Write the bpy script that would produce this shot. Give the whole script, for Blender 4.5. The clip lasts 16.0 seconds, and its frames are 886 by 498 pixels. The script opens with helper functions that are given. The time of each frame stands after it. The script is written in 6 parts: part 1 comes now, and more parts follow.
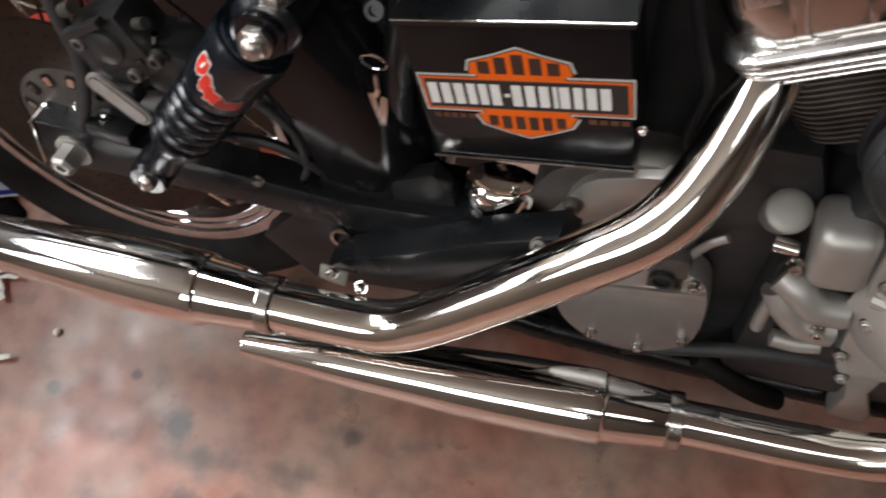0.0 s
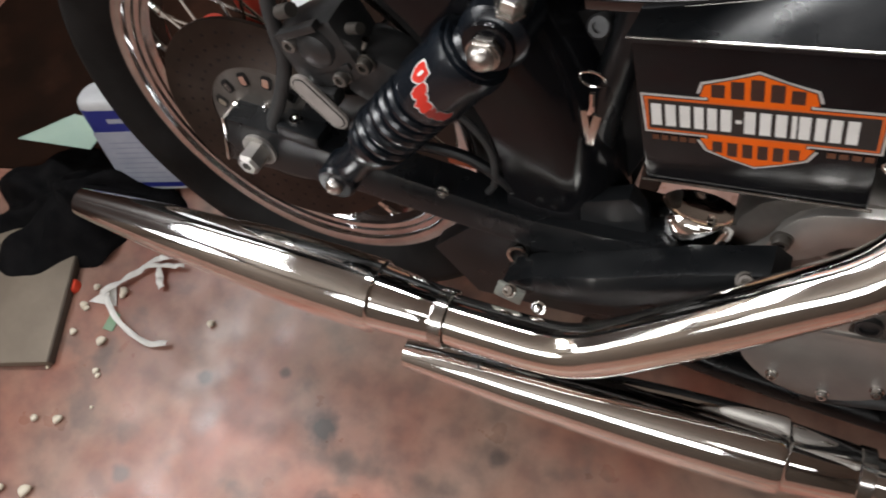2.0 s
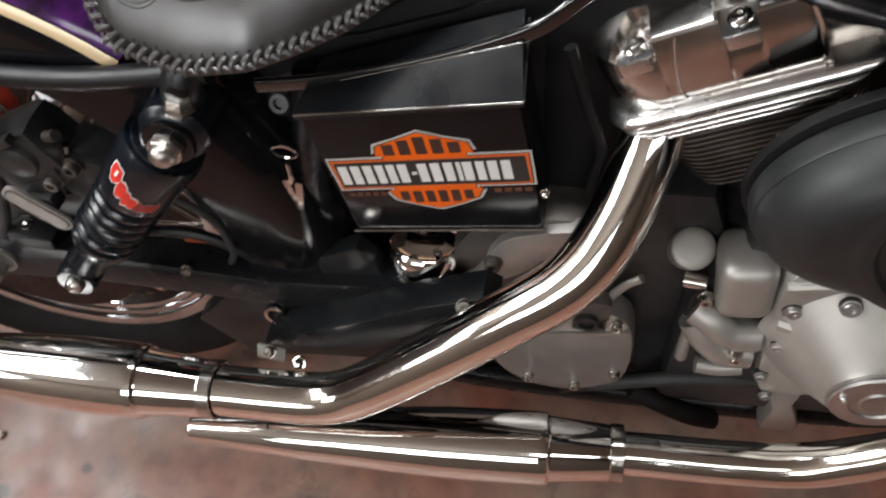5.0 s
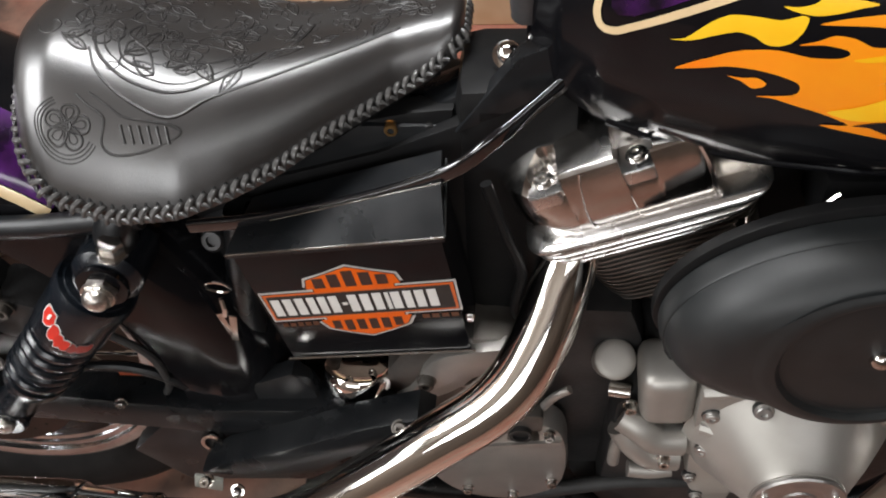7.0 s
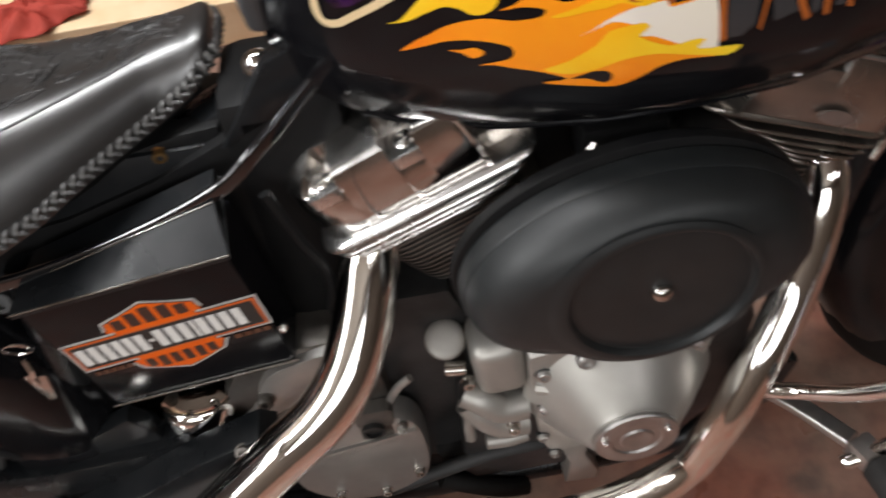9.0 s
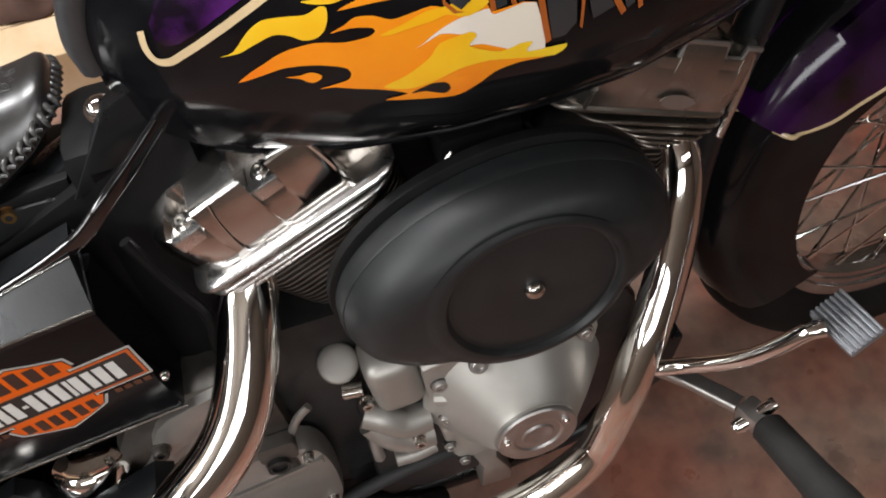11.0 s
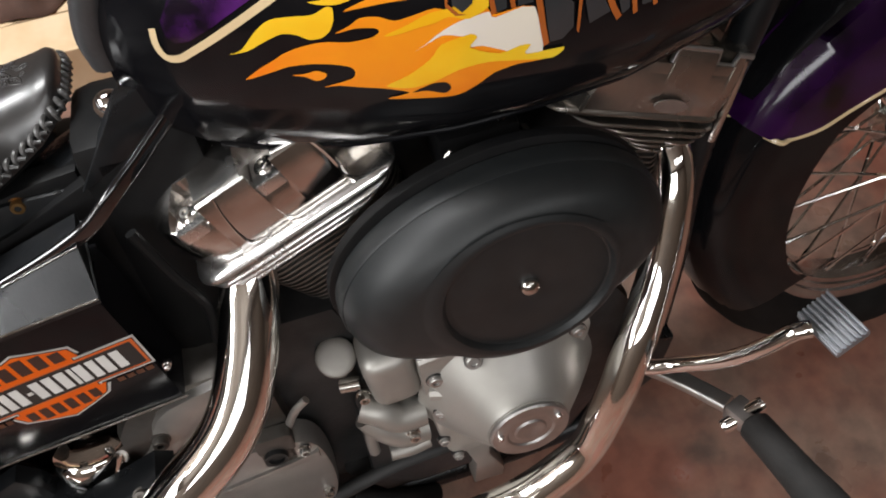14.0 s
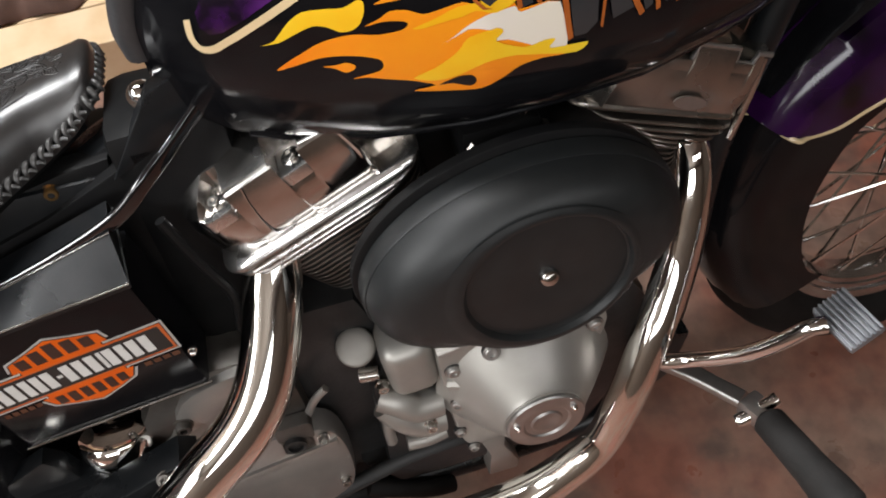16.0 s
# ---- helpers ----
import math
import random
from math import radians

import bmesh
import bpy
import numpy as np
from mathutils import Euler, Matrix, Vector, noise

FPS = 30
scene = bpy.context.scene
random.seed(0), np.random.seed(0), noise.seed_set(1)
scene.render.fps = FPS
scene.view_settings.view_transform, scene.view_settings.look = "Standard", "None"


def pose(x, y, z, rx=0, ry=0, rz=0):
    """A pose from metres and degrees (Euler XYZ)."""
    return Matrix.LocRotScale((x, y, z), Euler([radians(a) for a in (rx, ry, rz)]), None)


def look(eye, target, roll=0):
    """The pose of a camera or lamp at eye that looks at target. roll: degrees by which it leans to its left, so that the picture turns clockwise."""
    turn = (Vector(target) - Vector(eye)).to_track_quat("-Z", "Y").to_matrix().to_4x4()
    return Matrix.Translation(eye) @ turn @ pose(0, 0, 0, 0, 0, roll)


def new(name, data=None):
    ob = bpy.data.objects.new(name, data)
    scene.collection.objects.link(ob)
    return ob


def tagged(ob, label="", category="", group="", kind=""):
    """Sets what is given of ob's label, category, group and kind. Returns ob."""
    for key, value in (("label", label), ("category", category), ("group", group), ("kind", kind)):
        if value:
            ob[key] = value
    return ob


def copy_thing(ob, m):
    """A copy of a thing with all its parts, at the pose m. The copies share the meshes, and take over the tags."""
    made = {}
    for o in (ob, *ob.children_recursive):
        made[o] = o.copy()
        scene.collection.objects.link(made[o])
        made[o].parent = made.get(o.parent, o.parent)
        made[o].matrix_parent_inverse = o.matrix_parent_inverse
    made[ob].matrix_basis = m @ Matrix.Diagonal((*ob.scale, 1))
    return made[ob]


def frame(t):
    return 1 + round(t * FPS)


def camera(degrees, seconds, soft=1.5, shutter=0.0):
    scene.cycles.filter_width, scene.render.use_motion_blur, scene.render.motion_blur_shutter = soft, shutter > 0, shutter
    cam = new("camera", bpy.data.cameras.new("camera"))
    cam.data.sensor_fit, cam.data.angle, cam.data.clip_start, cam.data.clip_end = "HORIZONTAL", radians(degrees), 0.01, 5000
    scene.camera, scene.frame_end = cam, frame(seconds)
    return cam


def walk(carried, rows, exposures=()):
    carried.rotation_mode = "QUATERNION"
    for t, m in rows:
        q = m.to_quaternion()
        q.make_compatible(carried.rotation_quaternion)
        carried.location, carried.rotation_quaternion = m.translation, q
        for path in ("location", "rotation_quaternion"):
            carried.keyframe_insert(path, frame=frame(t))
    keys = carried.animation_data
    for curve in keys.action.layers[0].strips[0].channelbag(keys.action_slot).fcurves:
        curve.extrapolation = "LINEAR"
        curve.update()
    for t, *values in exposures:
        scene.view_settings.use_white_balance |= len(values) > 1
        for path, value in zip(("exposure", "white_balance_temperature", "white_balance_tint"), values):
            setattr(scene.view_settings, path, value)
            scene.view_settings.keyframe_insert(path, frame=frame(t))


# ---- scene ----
cam = camera(57.0, 16.0, soft=1.9, shutter=0.5)
PATH = [
    (0, (0.605, -0.363, 1.046), (0.17, 0.391, -0.755), -15.8),
    (0.5, (0.572, -0.379, 1.039), (0.044, 0.359, -0.743), -18.7),
    (1, (0.553, -0.379, 1.042), (-0.023, 0.338, -0.734), -20.0),
    (1.5, (0.534, -0.375, 1.044), (-0.075, 0.328, -0.726), -21.2),
    (2, (0.51, -0.383, 1.045), (-0.133, 0.333, -0.708), -22.0),
    (2.5, (0.486, -0.385, 1.043), (-0.216, 0.293, -0.703), -24.2),
    (3, (0.494, -0.368, 1.046), (-0.187, 0.304, -0.71), -24.2),
    (3.5, (0.517, -0.348, 1.054), (-0.104, 0.311, -0.73), -22.9),
    (4, (0.548, -0.333, 1.064), (-0.018, 0.37, -0.721), -21.0),
    (4.5, (0.597, -0.337, 1.068), (0.175, 0.421, -0.733), -17.7),
    (5, (0.628, -0.335, 1.083), (0.301, 0.504, -0.703), -14.5),
    (5.2, (0.627, -0.333, 1.09), (0.331, 0.531, -0.689), -12.7),
    (7.3, (0.642, -0.317, 1.124), (0.448, 0.734, -0.567), -7.9),
    (7.5, (0.64, -0.315, 1.124), (0.444, 0.736, -0.567), -8.1),
    (8, (0.639, -0.313, 1.123), (0.448, 0.735, -0.57), -7.6),
    (8.5, (0.672, -0.318, 1.118), (0.548, 0.719, -0.588), -8.1),
    (9, (0.734, -0.325, 1.117), (0.759, 0.709, -0.595), -8.4),
    (9.5, (0.772, -0.33, 1.12), (0.928, 0.68, -0.599), -6.2),
    (10, (0.777, -0.329, 1.118), (0.993, 0.672, -0.599), -5.2),
    (10.2, (0.774, -0.327, 1.117), (1.0, 0.676, -0.598), -5.5),
    (12.3, (0.763, -0.346, 1.127), (1.001, 0.694, -0.565), -5.9),
    (12.5, (0.76, -0.348, 1.129), (1.016, 0.695, -0.558), -4.7),
    (13, (0.752, -0.352, 1.127), (0.991, 0.689, -0.565), -5.3),
    (13.5, (0.757, -0.348, 1.131), (1.012, 0.688, -0.561), -4.1),
    (14, (0.762, -0.345, 1.129), (1.009, 0.676, -0.573), -4.3),
    (14.5, (0.761, -0.34, 1.132), (1.022, 0.676, -0.571), -2.8),
    (15, (0.754, -0.341, 1.137), (1.02, 0.69, -0.557), -2.5),
    (15.5, (0.757, -0.354, 1.133), (0.965, 0.689, -0.56), -5.5),
    (16, (0.75, -0.356, 1.136), (0.972, 0.675, -0.563), -4.8),
]
walk(cam, [(t, look(eye, target, roll)) for t, eye, target, roll in PATH], [(0, 0.02), (5, 0.05), (8, 0.15), (9.5, 0.0), (10.2, 0.0), (12.3, 0.0), (16, 0.02)])

# ---- light ----
EXPOSURE = 0.0
scene.view_settings.exposure = EXPOSURE
LEAN_DEG = 11.476
world = bpy.data.worlds.new("world")
scene.world = world
world.use_nodes = True
world.node_tree.nodes["Background"].inputs[0].default_value = (0.05, 0.045, 0.04, 1)
world.node_tree.nodes["Background"].inputs[1].default_value = 0.3


def area(name, where, target, sx, sy, watts, colour):
    d = bpy.data.lights.new(name, "AREA")
    d.shape, d.size, d.size_y, d.energy, d.color = "RECTANGLE", sx, sy, watts, colour
    ob = new(name, d)
    ob.matrix_world = look(where, target)
    return ob


DAY = (0.985, 0.99, 1.0)
area("rooflight", (-1.82, -0.30, 2.47), (-1.82, -0.30, 0.0), 0.9, 1.8, 104, DAY)
area("tube_light", (0.15, 0.75, 2.42), (0.15, 0.75, 0.0), 1.3, 0.14, 46, DAY)
area("tube_light_front", (1.75, -1.60, 2.42), (1.75, -1.60, 0.0), 2.0, 0.32, 12, DAY)
area("west_window_daylight", (-2.38, -1.40, 1.95), (0.6, -1.40, 1.4), 1.8, 0.7, 27, DAY)
area("south_window_daylight", (-0.10, -2.38, 1.95), (-0.10, 0.0, 1.2), 1.9, 0.7, 31, DAY)


# ---- materials ----
def mat(name, base, rough=0.5, metal=0.0, base2=None, scale=30.0, bump=0.0, bump_scale=200.0, rough_var=0.0, coat=0.0,
        stain=None, stain_scale=6.0, stain_at=0.6, spec=0.5, coat_rough=0.05):
    m = bpy.data.materials.new(name)
    m.use_nodes = True
    nt = m.node_tree
    n, lk = nt.nodes, nt.links
    b = n["Principled BSDF"]
    b.inputs["Base Color"].default_value = (*base, 1)
    b.inputs["Roughness"].default_value = rough
    b.inputs["Metallic"].default_value = metal
    b.inputs["Coat Weight"].default_value = coat
    b.inputs["Coat Roughness"].default_value = coat_rough
    b.inputs["Specular IOR Level"].default_value = spec
    tc = n.new("ShaderNodeTexCoord")
    colour = None
    if base2:
        t1 = n.new("ShaderNodeTexNoise")
        t1.inputs["Scale"].default_value, t1.inputs["Detail"].default_value = scale, 6
        lk.new(tc.outputs["Object"], t1.inputs["Vector"])
        r1 = n.new("ShaderNodeValToRGB")
        r1.color_ramp.elements[0].position, r1.color_ramp.elements[1].position = 0.35, 0.65
        r1.color_ramp.elements[0].color, r1.color_ramp.elements[1].color = (*base, 1), (*base2, 1)
        lk.new(t1.outputs["Fac"], r1.inputs["Fac"])
        colour = r1.outputs["Color"]
    if stain:
        t2 = n.new("ShaderNodeTexNoise")
        t2.inputs["Scale"].default_value, t2.inputs["Detail"].default_value = stain_scale, 8
        lk.new(tc.outputs["Object"], t2.inputs["Vector"])
        r2 = n.new("ShaderNodeValToRGB")
        r2.color_ramp.elements[0].position, r2.color_ramp.elements[1].position = stain_at, stain_at + 0.12
        r2.color_ramp.elements[0].color, r2.color_ramp.elements[1].color = (0, 0, 0, 1), (1, 1, 1, 1)
        lk.new(t2.outputs["Fac"], r2.inputs["Fac"])
        mx = n.new("ShaderNodeMix")
        mx.data_type = "RGBA"
        lk.new(r2.outputs["Color"], mx.inputs["Factor"])
        if colour:
            lk.new(colour, mx.inputs["A"])
        else:
            mx.inputs["A"].default_value = (*base, 1)
        mx.inputs["B"].default_value = (*stain, 1)
        colour = mx.outputs["Result"]
    if colour:
        lk.new(colour, b.inputs["Base Color"])
    if rough_var:
        t3 = n.new("ShaderNodeTexNoise")
        t3.inputs["Scale"].default_value, t3.inputs["Detail"].default_value = 14, 5
        lk.new(tc.outputs["Object"], t3.inputs["Vector"])
        mr = n.new("ShaderNodeMapRange")
        mr.inputs["From Min"].default_value, mr.inputs["From Max"].default_value = 0.3, 0.7
        mr.inputs["To Min"].default_value, mr.inputs["To Max"].default_value = max(0.0, rough - rough_var), rough + rough_var
        lk.new(t3.outputs["Fac"], mr.inputs["Value"])
        lk.new(mr.outputs["Result"], b.inputs["Roughness"])
    if bump:
        t4 = n.new("ShaderNodeTexNoise")
        t4.inputs["Scale"].default_value, t4.inputs["Detail"].default_value = bump_scale, 6
        lk.new(tc.outputs["Object"], t4.inputs["Vector"])
        bp = n.new("ShaderNodeBump")
        bp.inputs["Strength"].default_value, bp.inputs["Distance"].default_value = bump, 0.002
        lk.new(t4.outputs["Fac"], bp.inputs["Height"])
        lk.new(bp.outputs["Normal"], b.inputs["Normal"])
    return m


CHROME = mat("chrome", (0.90, 0.89, 0.87), 0.07, 1.0, rough_var=0.03, bump=0.02, bump_scale=60)
CHROME_HEAT = mat("heat_tinted_chrome", (0.90, 0.885, 0.865), 0.085, 1.0, (0.89, 0.845, 0.77), 14, rough_var=0.04, bump=0.06, bump_scale=40)
CHROME_DULL = mat("dusty_chrome", (0.62, 0.60, 0.57), 0.2, 1.0, (0.5, 0.48, 0.45), 40, rough_var=0.1, bump=0.05)
ALU = mat("cast_aluminium", (0.45, 0.435, 0.405), 0.50, 0.75, (0.38, 0.365, 0.335), 14, bump=0.06, bump_scale=700, rough_var=0.08)
ALU_DIRTY = mat("dirty_cast_aluminium", (0.20, 0.185, 0.17), 0.48, 0.75, (0.09, 0.08, 0.07), 16, bump=0.2, bump_scale=500, rough_var=0.1)
SATIN_BLACK = mat("satin_black_paint", (0.0115, 0.013, 0.0135), 0.45, 0.0, (0.015, 0.0165, 0.017), 60, bump=0.05, bump_scale=900, rough_var=0.06, spec=0.45)
GLOSS_BLACK = mat("gloss_black_paint", (0.004, 0.004, 0.005), 0.12, 0.0, rough_var=0.05, base2=(0.007, 0.007, 0.008), scale=20, spec=0.27)
RAIL_BLACK = mat("polished_black_paint", (0.004, 0.004, 0.005), 0.10, 0.0, (0.006, 0.006, 0.007), 20, coat=1.0, rough_var=0.03)
FRAME_BLACK = mat("frame_black_paint", (0.006, 0.007, 0.008), 0.32, 0.0, (0.010, 0.0105, 0.0115), 45, spec=0.34, rough_var=0.12, bump=0.05, bump_scale=300)
RUBBER = mat("tyre_rubber", (0.006, 0.0055, 0.0052), 0.75, 0.0, (0.011, 0.0098, 0.009), 30, bump=0.2, bump_scale=400, spec=0.2)
RUBBER_GREY = mat("dusty_sidewall", (0.013, 0.012, 0.0115), 0.68, 0.0, (0.008, 0.0073, 0.007), 25, bump=0.15, bump_scale=300, spec=0.14)
RUBBER_PLAIN = mat("black_rubber", (0.02, 0.02, 0.02), 0.6, 0.0, (0.03, 0.03, 0.03), 50, bump=0.1)
ALU_GREY = mat("grey_cast_aluminium", (0.46, 0.44, 0.41), 0.44, 0.78, (0.36, 0.34, 0.32), 14, bump=0.08, bump_scale=600, rough_var=0.08)
SHOCK_BLACK = mat("blue_black_paint", (0.005, 0.007, 0.010), 0.24, 0.0, (0.008, 0.010, 0.013), 40, rough_var=0.06, bump=0.03, spec=0.45)
BRUSHED = mat("brushed_aluminium", (0.50, 0.49, 0.47), 0.42, 1.0, (0.43, 0.42, 0.41), 60, bump=0.08, bump_scale=900)
DISC_STEEL = mat("browned_disc_steel", (0.055, 0.040, 0.032), 0.4, 0.9, (0.035, 0.026, 0.021), 20, rough_var=0.1)
DARK = mat("dark_engine_metal", (0.046, 0.045, 0.045), 0.40, 0.4, (0.028, 0.028, 0.028), 30, bump=0.15, bump_scale=300, rough_var=0.1)
BLACK_MATTE = mat("matte_black_plastic", (0.006, 0.006, 0.0065), 0.48, 0.0, (0.009, 0.009, 0.009), 40, bump=0.05, spec=0.19)
LEATHER = mat("black_tooled_leather", (0.014, 0.013, 0.013), 0.34, 0.0, (0.022, 0.020, 0.019), 30, bump=0.12, bump_scale=700, rough_var=0.05, spec=1.0, coat=0.9, coat_rough=0.28)
LACE = mat("grey_leather_lace", (0.10, 0.097, 0.094), 0.3, 0.0, (0.020, 0.019, 0.018), 120, bump=0.2)
ORANGE = mat("orange_enamel", (0.76, 0.125, 0.006), 0.4, base2=(0.66, 0.10, 0.005), scale=25, spec=0.2)
SILVER_FOIL = mat("silver_foil", (0.62, 0.62, 0.60), 0.3, 0.3, base2=(0.5, 0.5, 0.49), scale=40)
WHITE_INK = mat("white_ink", (0.72, 0.71, 0.68), 0.4, base2=(0.64, 0.63, 0.6), scale=40)
BLACK_INK = mat("black_ink", (0.012, 0.012, 0.012), 0.35, base2=(0.02, 0.018, 0.016), scale=40)
RED = mat("red_enamel", (0.62, 0.035, 0.02), 0.35, base2=(0.5, 0.03, 0.02), scale=60)
FLAME_ORANGE = mat("flame_orange_lacquer", (0.88, 0.17, 0.005), 0.25, coat=0.08, base2=(0.90, 0.30, 0.008), scale=9)
FLAME_YELLOW = mat("flame_yellow_lacquer", (0.88, 0.45, 0.008), 0.25, coat=0.08, base2=(0.90, 0.64, 0.03), scale=12)
FLAME_WHITE = mat("flame_cream_lacquer", (0.80, 0.74, 0.66), 0.2, coat=0.25, base2=(0.8, 0.74, 0.62), scale=12)
CREAM = mat("cream_pinstripe", (0.72, 0.55, 0.32), 0.25, coat=0.5, base2=(0.66, 0.5, 0.29), scale=30)
PURPLE = mat("purple_marbled_lacquer", (0.005, 0.002, 0.008), 0.14, coat=0.4, base2=(0.085, 0.012, 0.14), scale=24)
# the purple lacquer again, with the front fender's shade put into its colour
PURPLE_DIM = mat("dimmed_purple_marbled_lacquer", (0.002, 0.0006, 0.003), 0.14, coat=0.4, base2=(0.026, 0.0036, 0.043), scale=17, spec=0.3, coat_rough=0.12)
LEATHER_TOOLED = mat("tooled_leather_relief", (0.014, 0.013, 0.013), 0.42, 0.0, (0.024, 0.022, 0.021), 60, bump=0.15, bump_scale=700, spec=0.5)
RIM_CHROME = mat("weathered_rim_chrome", (0.72, 0.73, 0.74), 0.13, 1.0, (0.55, 0.56, 0.57), 30, rough_var=0.08, bump=0.05)
FLOOR_MAT = mat("red_oxide_concrete", (0.265, 0.100, 0.068), 0.36, 0.0, (0.265, 0.180, 0.138), 4.5, bump=0.08, bump_scale=60, rough_var=0.12,
                stain=(0.15, 0.095, 0.075), stain_scale=9, stain_at=0.57)


def floor_spots(m, spots):
    """Dried oil spots with ragged soft edges, and fine speckle, in the floor's colour."""
    nt = m.node_tree
    n, lk = nt.nodes, nt.links
    b = n["Principled BSDF"]
    src = b.inputs["Base Color"].links[0].from_socket
    geo = n.new("ShaderNodeNewGeometry")
    nz = n.new("ShaderNodeTexNoise")
    nz.inputs["Scale"].default_value, nz.inputs["Detail"].default_value = 55, 6
    lk.new(geo.outputs["Position"], nz.inputs["Vector"])
    sp = n.new("ShaderNodeTexNoise")
    sp.inputs["Scale"].default_value, sp.inputs["Detail"].default_value = 26, 9
    lk.new(geo.outputs["Position"], sp.inputs["Vector"])
    ramp = n.new("ShaderNodeValToRGB")
    ramp.color_ramp.elements[0].position, ramp.color_ramp.elements[1].position = 0.36, 0.62
    ramp.color_ramp.elements[0].color, ramp.color_ramp.elements[1].color = (0.70, 0.70, 0.72, 1), (1.15, 1.14, 1.12, 1)
    lk.new(sp.outputs["Fac"], ramp.inputs["Fac"])
    mul = n.new("ShaderNodeMix")
    mul.data_type, mul.blend_type = "RGBA", "MULTIPLY"
    mul.inputs["Factor"].default_value = 0.8
    lk.new(src, mul.inputs["A"])
    lk.new(ramp.outputs["Color"], mul.inputs["B"])
    src = mul.outputs["Result"]
    for x, y, r, k in spots:
        d = n.new("ShaderNodeVectorMath")
        d.operation = "DISTANCE"
        lk.new(geo.outputs["Position"], d.inputs[0])
        d.inputs[1].default_value = (x, y, 0)
        ad = n.new("ShaderNodeMath")
        ad.operation = "MULTIPLY_ADD"
        lk.new(nz.outputs["Fac"], ad.inputs[0])
        ad.inputs[1].default_value = r * 1.3
        lk.new(d.outputs["Value"], ad.inputs[2])
        mr = n.new("ShaderNodeMapRange")
        mr.inputs["From Min"].default_value, mr.inputs["From Max"].default_value = r * 1.25, r * 2.1
        mr.inputs["To Min"].default_value, mr.inputs["To Max"].default_value = k, 0.0
        lk.new(ad.outputs["Value"], mr.inputs["Value"])
        mx = n.new("ShaderNodeMix")
        mx.data_type = "RGBA"
        lk.new(mr.outputs["Result"], mx.inputs["Factor"])
        lk.new(src, mx.inputs["A"])
        mx.inputs["B"].default_value = (0.035, 0.030, 0.028, 1)
        src = mx.outputs["Result"]
    lk.new(src, b.inputs["Base Color"])


WALL_MAT = mat("dark_brown_wall", (0.12, 0.09, 0.068), 0.85, base2=(0.09, 0.068, 0.052), scale=5, bump=0.3, bump_scale=40)
CEIL_MAT = mat("buff_ceiling_paint", (0.34, 0.30, 0.26), 0.8, base2=(0.29, 0.26, 0.22), scale=3)
PINE = mat("planed_pine", (0.86, 0.66, 0.43), 0.5, base2=(0.78, 0.55, 0.32), scale=16, bump=0.1, bump_scale=90)


# ---- building helpers ----
def link(name, bm, material, parent=None, label="", smooth=True, angle=35):
    me = bpy.data.meshes.new(name)
    bmesh.ops.recalc_face_normals(bm, faces=bm.faces)
    if smooth:
        for fc in bm.faces:
            fc.smooth = True
        lim = radians(angle)
        for e in bm.edges:
            if len(e.link_faces) == 2 and e.calc_face_angle(0) > lim:
                e.smooth = False
    bm.to_mesh(me)
    bm.free()
    for m in material if isinstance(material, (list, tuple)) else [material]:
        me.materials.append(m)
    ob = new(name, me)
    if parent:
        ob.parent = parent
    if label:
        ob["label"] = label
    return ob


def part(name, bm, material, parent, label="", smooth=True, angle=35):
    return link(name, bm, material, parent, label, smooth, angle)


def face_m(x, y, z, tilt=0.0):
    """u along the machine, v up, w out to its right side; tilt in degrees raises u."""
    c, s = math.cos(radians(tilt)), math.sin(radians(tilt))
    return Matrix(((c, -s, 0, x), (0, 0, -1, y), (s, c, 0, z), (0, 0, 0, 1)))


def axis_m(a, b):
    """z of the new frame from a to b."""
    a, b = Vector(a), Vector(b)
    return Matrix.Translation(a) @ (b - a).to_track_quat("Z", "Y").to_matrix().to_4x4()


def add(bm, other, m=None):
    me = bpy.data.meshes.new("tmp")
    if m is not None:
        bmesh.ops.transform(other, matrix=m, verts=other.verts)
    other.to_mesh(me)
    other.free()
    bm.from_mesh(me)
    bpy.data.meshes.remove(me)
    return bm


def box(sx, sy, sz, bevel=0.0, m=None, segs=2):
    bm = bmesh.new()
    bmesh.ops.create_cube(bm, size=1.0, matrix=Matrix.Diagonal((sx, sy, sz, 1)))
    if bevel:
        bmesh.ops.bevel(bm, geom=bm.edges[:], offset=bevel, segments=segs, affect="EDGES", profile=0.6)
    if m is not None:
        bmesh.ops.transform(bm, matrix=m, verts=bm.verts)
    return bm


def lathe(profile, m=None, n=32, closed=False):
    """profile of (radius, height) about z."""
    bm = bmesh.new()
    rings = []
    for r, h in profile:
        if r < 1e-6:
            rings.append([bm.verts.new((0, 0, h))])
        else:
            rings.append([bm.verts.new((r * math.cos(2 * math.pi * i / n), r * math.sin(2 * math.pi * i / n), h)) for i in range(n)])
    pairs = list(zip(rings, rings[1:])) + ([(rings[-1], rings[0])] if closed else [])
    for a, b in pairs:
        for i in range(n):
            j = (i + 1) % n
            if len(a) == 1 and len(b) == 1:
                continue
            if len(a) == 1:
                bm.faces.new((a[0], b[i], b[j]))
            elif len(b) == 1:
                bm.faces.new((a[i], a[j], b[0]))
            else:
                bm.faces.new((a[i], a[j], b[j], b[i]))
    if m is not None:
        bmesh.ops.transform(bm, matrix=m, verts=bm.verts)
    return bm


